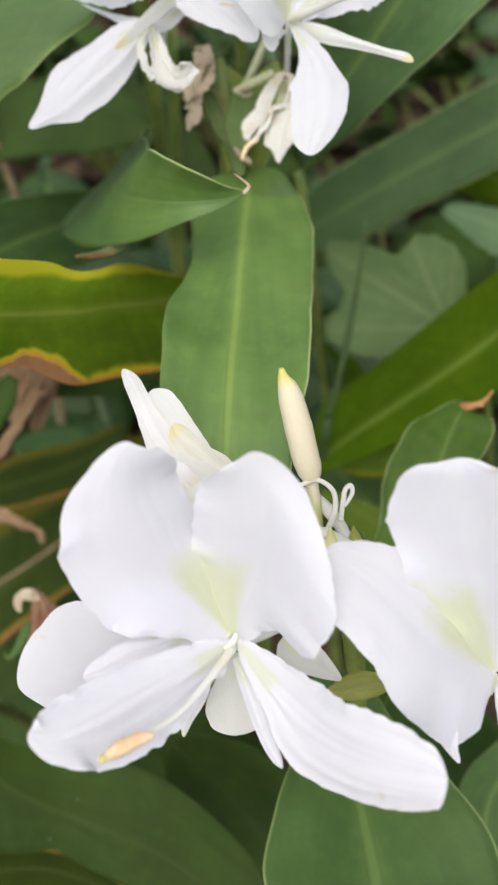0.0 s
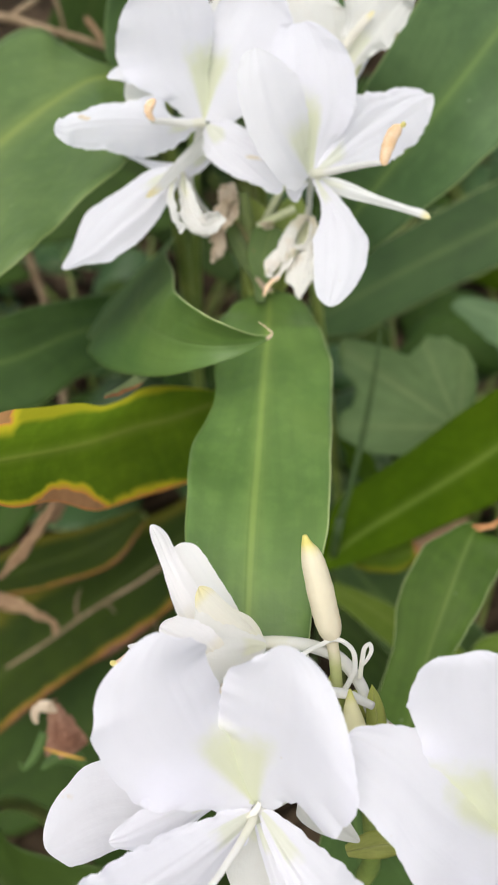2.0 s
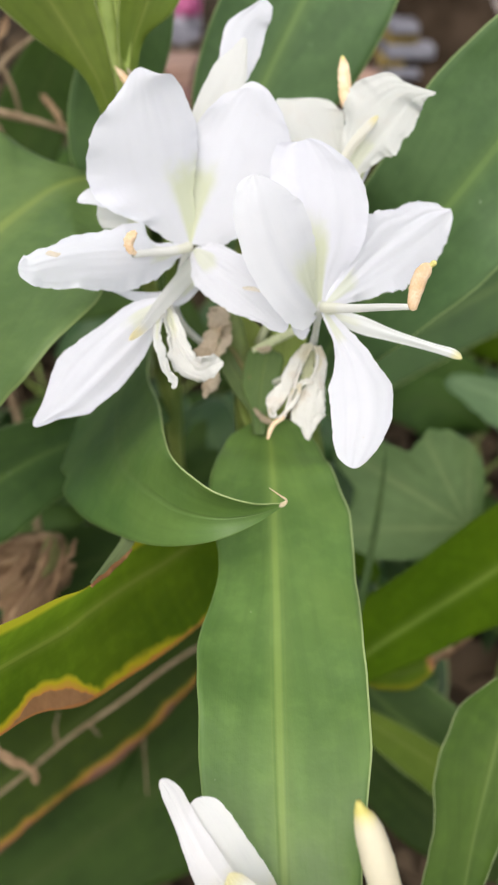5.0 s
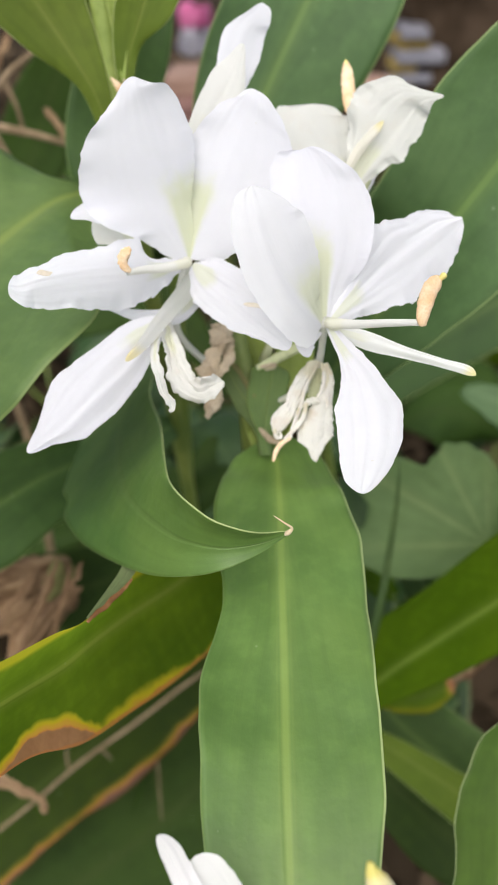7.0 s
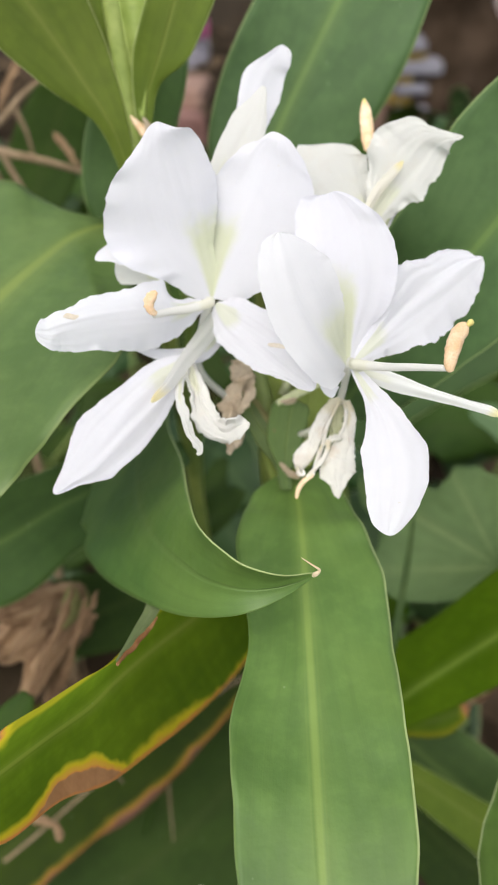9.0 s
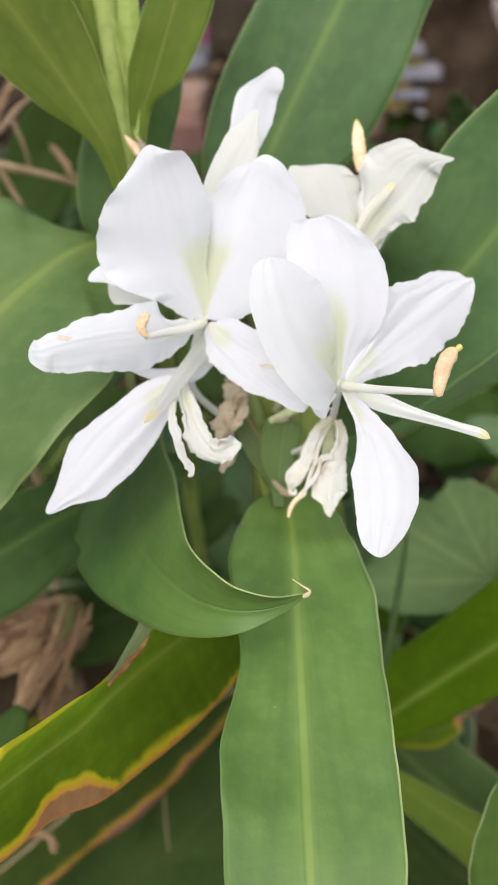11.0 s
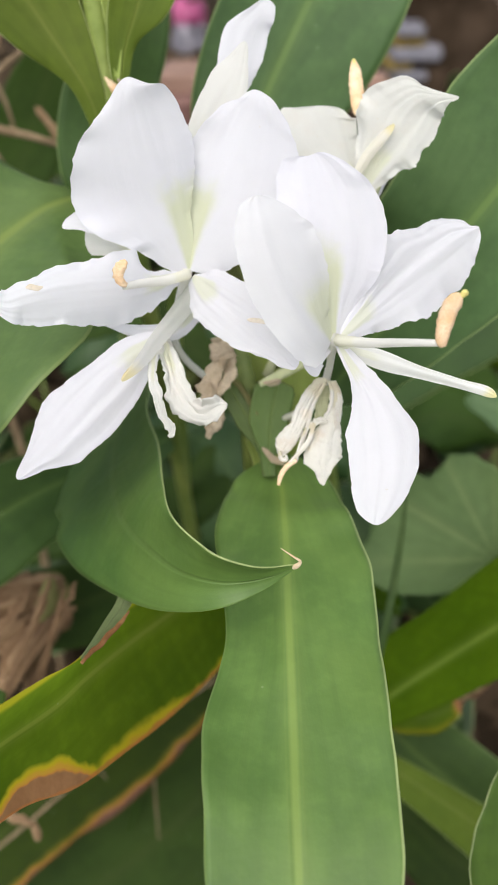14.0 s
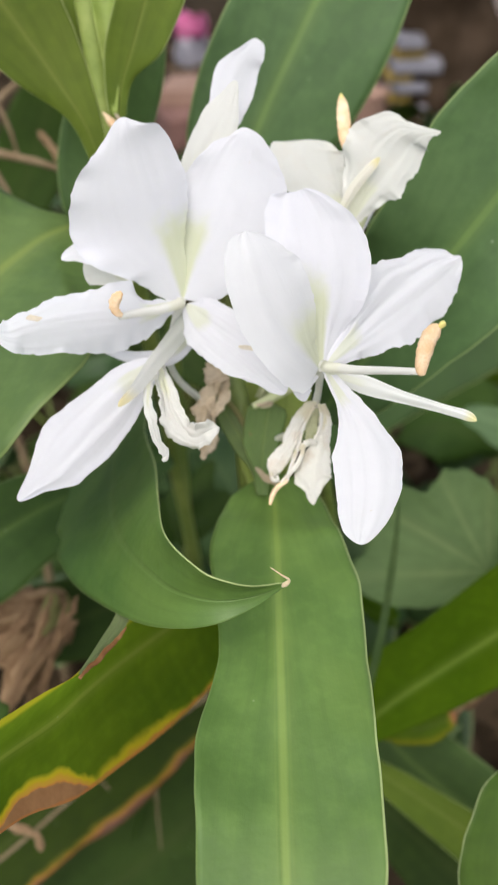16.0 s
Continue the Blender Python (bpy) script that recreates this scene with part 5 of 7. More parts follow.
blade("petal", PETAL, bloom, [(-0.0022, 0.1027, 0.479), (0.0064, 0.0905, 0.4776), (0.0139, 0.0814, 0.478), (0.0224, 0.0744, 0.4807), (0.0306, 0.0703, 0.4836), (0.0367, 0.0679, 0.486), (0.039, 0.0672, 0.4867)],
      (0.00094, 0.00753, 0.01058, 0.01105, 0.01011, 0.00659, 0), (0.00094, 0.0047, 0.00988, 0.01035, 0.00941, 0.00682, 0), (12, 12, 14, 10, 6, 4, 4), (-6, -6, -10, -8, -6, -4, -4), cup=0.08, seed=144, rows=70, cols=34, ripple=0.0007, wave=0.0008, crease=0.0008, ragged=0.05, thick=0.0)
blade("petal", PETAL, bloom, [(-0.0126, 0.1078, 0.4757), (-0.0212, 0.1038, 0.476), (-0.0291, 0.1004, 0.4753), (-0.0356, 0.0979, 0.4741), (-0.0391, 0.0973, 0.4736)],
      (0.0008, 0.0034, 0.0055, 0.0031, 0), (0.0008, 0.0023, 0.0044, 0.0032, 0), (4, 4, 2, 2, 2), (-3, -3, -2, -2, -2), cup=0.0675, wave=0.0008, seed=79, crease=0.0006, ragged=0.05, thick=0.0)
blade("bract", BRACT_PALE, lower, [(0.0211, 0.1059, 0.45), (0.0295, 0.1059, 0.4542), (0.0359, 0.106, 0.4558), (0.0378, 0.1062, 0.456)],
      (0.0015, 0.0038, 0.0018, 0), (0.0015, 0.0038, 0.0021, 0), (-4, -4, -1, -1), (3, 3, 1, 1), cup=0.2, rounded=True, rows=20, cols=12, seed=68)
tube("throat", TUBE, bloom, [(-0.0057, 0.1012, 0.4794), (-0.0044, 0.1019, 0.4802), (-0.0033, 0.1028, 0.4812), (-0.0029, 0.1037, 0.4821)], (0.00070, 0.00088, 0.00080, 0.00050))
tube("filament", TUBE, bloom, [(-0.0038, 0.1016, 0.4792), (-0.0089, 0.0912, 0.4827), (-0.0145, 0.0824, 0.4849), (-0.0212, 0.0748, 0.4886)], (0.00106, 0.00088, 0.00072, 0.00068))
tube("anther", ANTHER, bloom, [(-0.0193, 0.0755, 0.4886), (-0.0218, 0.0748, 0.4886), (-0.025, 0.0732, 0.4885), (-0.0277, 0.0717, 0.4882), (-0.0289, 0.0713, 0.4877)], (0.00069, 0.00148, 0.0017, 0.00124, 0.00056), flat=0.8, knob=0.25)
tube("stigma", POLLEN, bloom, [(-0.0282, 0.0712, 0.4882), (-0.0292, 0.0707, 0.4881), (-0.0299, 0.0705, 0.488)], (0.00056, 0.0009, 0.00045))
blade("petal", PETAL, bloom, [(-0.0031, 0.1022, 0.474), (-0.0001, 0.0952, 0.4708), (0.0031, 0.0873, 0.4682), (0.0063, 0.081, 0.4659), (0.0076, 0.0796, 0.4643)],
      (0.0011, 0.0022, 0.002, 0.0012, 0), (0.0011, 0.0018, 0.0018, 0.0012, 0), (0, 0, -4, -4, -4), (-2, -2, 3, 3, 3), cup=0.5, seed=86, rows=24, cols=10, crease=0.0006, ragged=0.05, thick=0.0)
blade("petal", CREAM, bloom, [(-0.0023, 0.108, 0.4671), (-0.0031, 0.1029, 0.4616), (-0.0036, 0.098, 0.4564), (-0.0036, 0.0949, 0.453), (-0.0036, 0.0937, 0.4517)],
      (0.00113, 0.00566, 0.00764, 0.00594, 0), (0.00113, 0.00537, 0.00735, 0.00566, 0), cup=0.12, seed=146, rows=36, cols=18, crease=0.0005, ragged=0.04, thick=0.0)
blade("petal", ROLLED, bloom, [(-0.01, 0.108, 0.4685), (-0.0134, 0.1003, 0.4631), (-0.0155, 0.094, 0.4579), (-0.0162, 0.0916, 0.4552)],
      (0.0014, 0.0038, 0.0014, 0), (0.0014, 0.0023, 0.0014, 0), (1, 1, 1, 1), (-9, -9, -9, -9), cup=0.4, seed=88, rows=20, cols=10, crease=0.0009, ragged=0.05, thick=0.0, sweep_l=(0, -0.0004, 0, 0), sweep_r=(0, 0.0021, 0, 0))
blade("petal", CREAM, bloom, [(0.0085, 0.1122, 0.4671), (0.0149, 0.1082, 0.4643), (0.0213, 0.1048, 0.462), (0.0234, 0.1038, 0.461)],
      (0.002, 0.0042, 0.0017, 0), (0.002, 0.0049, 0.0017, 0), (-1, -1, -1, -1), (8, 8, 8, 8), cup=0.09000000000000001, seed=89, rows=20, cols=10, crease=0.0009, ragged=0.05, thick=0.0, sweep_l=(0, -0.0002, 0, 0), sweep_r=(0, -0.0045, 0, 0))
# bloom beside it
bloom = tube("flower", TUBE, lower, [(0.0302, 0.1313, 0.4728), (0.046, 0.1162, 0.4713), (0.0567, 0.1044, 0.4705), (0.0602, 0.101, 0.4697)], (0.00167, 0.00159, 0.00152, 0.00164), label='open white ginger lily bloom with a broad lip')
blade("petal", LIP_A, bloom, [(0.0596, 0.101, 0.4697), (0.0495, 0.098, 0.4797), (0.0375, 0.0993, 0.4914), (0.0275, 0.1029, 0.5011), (0.0205, 0.105, 0.5063), (0.0171, 0.1056, 0.5084), (0.016, 0.1056, 0.5084)],
      (0.0011, 0.0194, 0.0179, 0.0144, 0.012, 0.0066, 0), (0.0011, 0.0115, 0.012, 0.0082, 0.0056, 0.0029, 0), (25, 25, 27, 21, 8, 2, 2), (-14, -14, -12, -9, -5, -1, -1), cup=0.06300000000000001, wave=0.001, ripple=0.0006, seed=91, crease=0.0011, ragged=0.05, thick=0.0, sweep_l=(0, -0.0046, -0.0122, -0.0107, -0.0059, -0.0006, 0), sweep_r=(0, 0.0094, 0.0101, 0.0045, 0.0013, -0.0008, 0))
blade("petal", LIP_B, bloom, [(0.0599, 0.1009, 0.4711), (0.056, 0.1024, 0.4845), (0.0511, 0.1056, 0.4996), (0.0469, 0.1093, 0.5124), (0.0436, 0.1123, 0.5214), (0.0423, 0.1141, 0.5263), (0.0417, 0.1155, 0.5277)],
      (0.0011, 0.008, 0.0151, 0.016, 0.0129, 0.0077, 0), (0.0011, 0.012, 0.0167, 0.0184, 0.014, 0.0084, 0), (2, 2, -2, -8, -7, -2, -2), (3, 3, -1, -2, 2, 1, 1), cup=0.054, wave=0.0008, ripple=0.0006, seed=92, crease=0.0009, ragged=0.05, thick=0.0, sweep_l=(0, 0.0068, 0.0071, 0.0064, 0.0039, 0.0028, 0), sweep_r=(0, -0.0013, -0.0043, -0.0065, -0.0018, -0.0024, 0))
blade("petal", PETAL, bloom, [(0.0423, 0.0969, 0.4741), (0.044, 0.09, 0.4711), (0.0455, 0.085, 0.4687), (0.0466, 0.0822, 0.4671), (0.0478, 0.0802, 0.4657)],
      (0.004, 0.005, 0.0025, 0.0011, 0), (0.004, 0.0051, 0.0028, 0.0013, 0), (5, 5, 3, 0, 0), (2, 2, 7, 4, 4), cup=0.09000000000000001, seed=93, rows=14, cols=8, crease=0.0006, ragged=0.05, thick=0.0, sweep_l=(0, -0.0013, -0.0005, -0.0001, 0), sweep_r=(0, -0.0002, -0.0009, -0.0003, 0))
blade("petal", CREAM, bloom, [(0.0609, 0.1001, 0.4687), (0.0541, 0.0958, 0.467), (0.0482, 0.0911, 0.465), (0.0468, 0.0902, 0.464)],
      (0.0011, 0.0028, 0.0013, 0), (0.0011, 0.0042, 0.0013, 0), (4, 4, 4, 4), (-6, -6, -6, -6), cup=0.09000000000000001, seed=94, rows=18, cols=8, crease=0.0009, ragged=0.05, thick=0.0)
blade("petal", LIP_B, bloom, [(0.061, 0.1005, 0.4706), (0.0665, 0.1024, 0.4845), (0.0739, 0.1053, 0.4978), (0.0784, 0.1096, 0.5083), (0.0811, 0.1133, 0.5151)],
      (0.0011, 0.0088, 0.0125, 0.0096, 0), (0.0011, 0.0112, 0.0155, 0.0107, 0), (0, 0, -10, -8, -8), (16, 16, 12, 6, 6), cup=0.054, seed=95, wave=0.001, crease=0.0009, ragged=0.05, thick=0.0, sweep_l=(0, -0.0003, 0.0046, 0.0041, 0), sweep_r=(0, -0.0052, -0.0072, -0.0036, 0))
blade("petal", PETAL, bloom, [(0.0609, 0.099, 0.4705), (0.0661, 0.0868, 0.4692), (0.0714, 0.0754, 0.4657), (0.0747, 0.0661, 0.4616)],
      (0.0011, 0.0093, 0.0101, 0), (0.0011, 0.0081, 0.0091, 0), (2, 2, 2, 2), (6, 6, 4, 4), cup=0.09000000000000001, seed=96, wave=0.001, crease=0.0006, ragged=0.05, thick=0.0)
blade("leaf", LEAF_BLUE, lower, [(0.0327, 0.1515, 0.3846), (0.0339, 0.1289, 0.3823), (0.0362, 0.103, 0.3809), (0.0385, 0.0832, 0.3802), (0.0399, 0.0601, 0.379), (0.0411, 0.0386, 0.3706), (0.0419, 0.0225, 0.3592)],
      (0.0082, 0.0167, 0.0299, 0.0375, 0.0339, 0.017, 0), (0.0082, 0.0167, 0.0271, 0.0337, 0.0305, 0.0138, 0), (1, 1, 4, 2, 2, 2, 2), (-1, -1, 6, 5, 1, 1, 1), cup=-0.12, wave=0.002, rounded=False, rows=60, cols=20, seed=97, sweep_l=(0, -0.0003, -0.0022, -0.0016, -0.002, -0.0021, 0), sweep_r=(0, 0.0003, -0.0028, -0.003, -0.0005, -0.0006, 0))
# ---- neighbouring shoots ----
# scorched shoot
scorched = thing("ginger_shoot", (0.02, 0.36, 0), "ginger shoot with yellowed and scorched strap leaves", "plant", "ginger shoots")
tube("stem", STEM, scorched, [(0.02, 0.36, 0), (0.0075, 0.3534, 0.175), (-0.0051, 0.3347, 0.35), (-0.0114, 0.3184, 0.4375)], (0.0045, 0.004, 0.0035, 0.003))
sheet("leaf", LEAF_BURNT, scorched, [(-0.0095, 0.35, 0.4183), (-0.023, 0.3211, 0.4377), (-0.0422, 0.2874, 0.454), (-0.0532, 0.265, 0.4671), (-0.0624, 0.2454, 0.4775), (-0.067, 0.2302, 0.487), (-0.0753, 0.2141, 0.497), (-0.0829, 0.1967, 0.5087), (-0.091, 0.1785, 0.5209), (-0.0939, 0.1705, 0.5268)],
      [(-0.0071, 0.348, 0.4157), (-0.0109, 0.318, 0.4173), (-0.0243, 0.2893, 0.4204), (-0.0401, 0.2554, 0.4414), (-0.051, 0.2377, 0.4526), (-0.0633, 0.2205, 0.4626), (-0.0723, 0.2038, 0.4835), (-0.0803, 0.1862, 0.498), (-0.0886, 0.174, 0.5183), (-0.0939, 0.1705, 0.5267)],
      [(-0.0119, 0.3517, 0.4204), (-0.0332, 0.3092, 0.4548), (-0.0492, 0.2715, 0.4825), (-0.055, 0.2511, 0.4918), (-0.0594, 0.2336, 0.5018), (-0.0637, 0.2215, 0.5121), (-0.0708, 0.208, 0.5207), (-0.0786, 0.1928, 0.5302), (-0.0879, 0.1771, 0.5324), (-0.0939, 0.1706, 0.5269)], rows=90, cols=28, ripple=0.0006, seed=101, thick=0.0, label='olive leaf with a scorched yellow and brown rim')
blade("leaf", LEAF_SHADED_SEARED, scorched, [(0.0075, 0.4614, 0.2662), (-0.0351, 0.435, 0.247), (-0.0753, 0.408, 0.2273), (-0.1217, 0.3825, 0.201), (-0.1642, 0.3597, 0.1784), (-0.207, 0.3312, 0.1565), (-0.2444, 0.3034, 0.1359)],
      (0.0058, 0.0276, 0.0339, 0.0385, 0.0323, 0.0324, 0), (0.0058, 0.0214, 0.0327, 0.0399, 0.0461, 0.0324, 0), (3, 3, 1, 0, 0, 0, 0), (-6, -6, -3, 0, -1, 0, 0), cup=-0.06, wave=0.004, ripple=0.002, rounded=False, rows=60, cols=20, seed=102, label='shaded dark leaf with an orange seared rim', sweep_l=(0, -0.0092, -0.0075, -0.0082, -0.0034, -0.0025, 0), sweep_r=(0, 0.014, 0.0155, 0.0101, 0.0085, 0.0025, 0))
blade("leaf", LEAF_SHADED_SEARED, scorched, [(-0.0812, 0.3918, 0.2867), (-0.1135, 0.379, 0.2691), (-0.1467, 0.3645, 0.2652), (-0.1785, 0.3524, 0.2644), (-0.2055, 0.3405, 0.2642)],
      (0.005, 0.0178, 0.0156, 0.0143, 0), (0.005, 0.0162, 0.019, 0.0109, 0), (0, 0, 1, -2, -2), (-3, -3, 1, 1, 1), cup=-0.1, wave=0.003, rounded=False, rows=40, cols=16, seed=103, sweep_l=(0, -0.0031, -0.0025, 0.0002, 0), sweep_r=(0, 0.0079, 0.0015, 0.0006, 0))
blade("leaf", LEAF_SHADED, scorched, [(0.0273, 0.4589, 0.1843), (-0.017, 0.4204, 0.1499), (-0.0729, 0.3804, 0.1131), (-0.1398, 0.3472, 0.0842), (-0.2085, 0.3177, 0.0597), (-0.2625, 0.2939, 0.0431)],
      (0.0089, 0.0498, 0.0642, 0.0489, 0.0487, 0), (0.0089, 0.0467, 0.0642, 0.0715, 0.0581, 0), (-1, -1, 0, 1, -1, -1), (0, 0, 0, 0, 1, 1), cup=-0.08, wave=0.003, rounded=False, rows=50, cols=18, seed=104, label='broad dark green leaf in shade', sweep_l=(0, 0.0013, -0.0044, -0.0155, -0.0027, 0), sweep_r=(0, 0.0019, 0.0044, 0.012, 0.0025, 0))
blade("leaf_margin", UNDERSIDE, scorched, [(-0.0562, 0.2269, 0.5113), (-0.0543, 0.2349, 0.5069), (-0.0521, 0.2457, 0.5014), (-0.0499, 0.2554, 0.4977), (-0.048, 0.2657, 0.4949), (-0.0469, 0.2708, 0.495)],
      (0.0003, 0.0011, 0.0018, 0.0021, 0.0029, 0), (0.0003, 0.0009, 0.0016, 0.0021, 0.0024, 0), (7, 7, 4, 5, -1, -1), (-7, -7, -7, -11, -10, -10), thick=0.0, cup=0.15, rounded=False, rows=24, cols=10, seed=127, label='pale folded-over leaf margin')
blade("leaf_margin", SCORCH, scorched, [(-0.0556, 0.2253, 0.5117), (-0.054, 0.232, 0.5078), (-0.0514, 0.2396, 0.5043), (-0.0492, 0.2469, 0.5006), (-0.0479, 0.2534, 0.4977)],
      (0.00033, 0.00058, 0.00074, 0.00049, 0), (0.00033, 0.00058, 0.00074, 0.00049, 0), cup=0.3, crumple=0.0004, ragged=0.25, seed=92, rows=30, cols=8, label='scorched brown edge')
blade("leaf", LEAF_SHADED, scorched, [(-0.0376, 0.1748, 0.285), (-0.0138, 0.1624, 0.2643), (0.008, 0.1459, 0.2393), (0.0247, 0.1251, 0.2096), (0.0391, 0.1056, 0.1814)],
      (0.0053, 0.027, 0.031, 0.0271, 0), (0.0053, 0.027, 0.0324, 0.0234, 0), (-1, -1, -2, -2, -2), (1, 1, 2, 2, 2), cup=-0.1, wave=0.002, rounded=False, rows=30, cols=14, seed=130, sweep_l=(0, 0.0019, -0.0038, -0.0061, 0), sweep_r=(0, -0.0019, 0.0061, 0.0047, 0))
# low shoot
low = thing("ginger_shoot", (-0.16, 0.3, 0), "low ginger shoot with broad dark leaves", "plant", "ginger shoots")
tube("stem", STEM, low, [(-0.16, 0.3, 0), (-0.1481, 0.2623, 0.1224), (-0.1361, 0.2126, 0.2448), (-0.1301, 0.1807, 0.306)], (0.0045, 0.004, 0.0035, 0.003))
blade("leaf", LEAF_SHADED, low, [(-0.1353, 0.1719, 0.2965), (-0.1048, 0.1486, 0.2935), (-0.0693, 0.1324, 0.2981), (-0.0343, 0.1163, 0.3028), (-0.0089, 0.099, 0.3062), (0.0162, 0.0772, 0.3049)],
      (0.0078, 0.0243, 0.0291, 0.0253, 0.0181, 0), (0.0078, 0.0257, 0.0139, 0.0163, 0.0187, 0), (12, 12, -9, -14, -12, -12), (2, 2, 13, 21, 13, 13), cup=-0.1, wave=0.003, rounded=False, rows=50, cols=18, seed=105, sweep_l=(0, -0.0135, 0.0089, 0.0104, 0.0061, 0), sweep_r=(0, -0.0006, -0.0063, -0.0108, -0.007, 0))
blade("leaf", LEAF_SHADED, low, [(-0.1019, 0.2101, 0.2201), (-0.0638, 0.2036, 0.2132), (-0.0289, 0.1954, 0.2043), (0.0029, 0.1841, 0.1923), (0.0314, 0.1668, 0.1737)],
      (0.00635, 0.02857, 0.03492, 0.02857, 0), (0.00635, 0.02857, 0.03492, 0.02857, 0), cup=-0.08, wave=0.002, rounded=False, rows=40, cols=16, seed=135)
blade("leaf", LEAF_SHADED_SEARED, low, [(-0.1561, 0.1398, 0.2034), (-0.1241, 0.1401, 0.2184), (-0.0962, 0.1366, 0.2293), (-0.0697, 0.1275, 0.2342), (-0.047, 0.1152, 0.2357)],
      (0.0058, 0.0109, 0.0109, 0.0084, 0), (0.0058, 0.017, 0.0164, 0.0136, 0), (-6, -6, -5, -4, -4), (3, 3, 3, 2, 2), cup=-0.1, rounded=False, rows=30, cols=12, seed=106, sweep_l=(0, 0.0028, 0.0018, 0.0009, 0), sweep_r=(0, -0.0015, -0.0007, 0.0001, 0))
blade("leaf", LEAF_BLUE, low, [(-0.0474, 0.4258, 0.4295), (-0.0792, 0.3911, 0.4406), (-0.1046, 0.3652, 0.4469), (-0.1267, 0.3459, 0.4456), (-0.1483, 0.3338, 0.4455), (-0.1754, 0.3258, 0.4423)],
      (0.0061, 0.0211, 0.0232, 0.0269, 0.019, 0), (0.0061, 0.0162, 0.0175, 0.0214, 0.019, 0), (-6, -6, -15, -12, -8, -8), (1, 1, 17, 14, 8, 8), cup=-0.08, wave=0.002, rounded=False, rows=50, cols=18, seed=107, label='dark green leaf in shade', sweep_l=(0, 0.0005, 0.0058, 0.007, 0.0042, 0), sweep_r=(0, 0.0012, -0.0055, -0.007, -0.0042, 0))
blade("leaf", LEAF_SHADED, low, [(-0.0442, 0.4316, 0.3374), (-0.0773, 0.409, 0.3396), (-0.1103, 0.3891, 0.3454), (-0.1425, 0.382, 0.3517), (-0.1759, 0.3787, 0.3629)],
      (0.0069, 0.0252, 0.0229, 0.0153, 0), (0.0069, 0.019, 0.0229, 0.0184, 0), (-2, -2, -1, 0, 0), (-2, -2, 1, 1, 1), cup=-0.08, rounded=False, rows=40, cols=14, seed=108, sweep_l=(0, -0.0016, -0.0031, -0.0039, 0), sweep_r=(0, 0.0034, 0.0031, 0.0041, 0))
blade("leaf", LEAF_SHADED, low, [(-0.2459, 0.6011, 0.3961), (-0.1835, 0.611, 0.406), (-0.1254, 0.6149, 0.4094), (-0.0626, 0.6068, 0.3995)],
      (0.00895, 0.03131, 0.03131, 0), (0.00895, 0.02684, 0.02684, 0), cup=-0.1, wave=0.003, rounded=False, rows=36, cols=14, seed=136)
blade("leaf", LEAF_SHADED, low, [(-0.023, 0.6139, 0.3472), (-0.0663, 0.6421, 0.3789), (-0.1095, 0.6639, 0.4035), (-0.1622, 0.6824, 0.4246)],
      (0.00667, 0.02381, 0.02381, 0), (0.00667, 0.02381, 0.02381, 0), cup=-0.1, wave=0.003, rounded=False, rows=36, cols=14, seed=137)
blade("leaf", LEAF_SHADED, low, [(-0.1853, 0.6929, 0.4478), (-0.1605, 0.6986, 0.4895), (-0.1412, 0.7029, 0.5291), (-0.1231, 0.7031, 0.5631), (-0.112, 0.7084, 0.5872)],
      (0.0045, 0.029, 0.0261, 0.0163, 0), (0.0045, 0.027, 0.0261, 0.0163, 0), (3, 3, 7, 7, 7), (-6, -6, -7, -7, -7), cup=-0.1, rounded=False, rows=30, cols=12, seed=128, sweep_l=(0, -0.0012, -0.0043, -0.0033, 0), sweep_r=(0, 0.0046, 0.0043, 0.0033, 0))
blade("leaf", LEAF_SHADED, low, [(-0.1531, 0.7298, 0.4312), (-0.1777, 0.7382, 0.4584), (-0.2023, 0.7378, 0.4737), (-0.2355, 0.7321, 0.4817)],
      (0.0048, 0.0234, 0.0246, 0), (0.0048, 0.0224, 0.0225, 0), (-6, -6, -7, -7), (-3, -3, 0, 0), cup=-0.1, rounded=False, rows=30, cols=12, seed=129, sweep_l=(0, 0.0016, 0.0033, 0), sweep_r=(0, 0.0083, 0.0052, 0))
# broad-leaved shoot at the left
broad = thing("ginger_shoot", (-0.06, 0.52, 0), "ginger shoot with a broad green leaf", "plant", "ginger shoots")
tube("stem", STEM, broad, [(-0.06, 0.52, 0), (-0.0517, 0.4938, 0.2138), (-0.0434, 0.4555, 0.4275), (-0.0393, 0.4294, 0.5344)], (0.0045, 0.004, 0.0035, 0.003))
blade("leaf", LEAF_BROAD, broad, [(-0.0626, 0.4165, 0.5581), (-0.0687, 0.4035, 0.5657), (-0.0776, 0.3876, 0.5691), (-0.0895, 0.3652, 0.5674), (-0.1083, 0.3389, 0.5584), (-0.1273, 0.3132, 0.5469), (-0.1447, 0.285, 0.5305), (-0.1572, 0.2671, 0.5147)],
      (0.0024, 0.0515, 0.0546, 0.0573, 0.0633, 0.0494, 0.0175, 0), (0.0024, 0.0019, 0.0075, 0.0287, 0.0501, 0.0471, 0.0144, 0), (6, 6, 12, 21, 28, 19, -11, -11), (22, 22, 7, -16, -23, -22, 14, 14), cup=-0.08, wave=0.003, ripple=0.0006, rounded=False, rows=60, cols=24, seed=109, label='broad green strap leaf', sweep_l=(0, 0.0454, 0.0534, 0.0538, 0.0489, 0.0361, 0.0109, 0), sweep_r=(0, -0.0003, -0.007, -0.0299, -0.0467, -0.0325, -0.0124, 0))
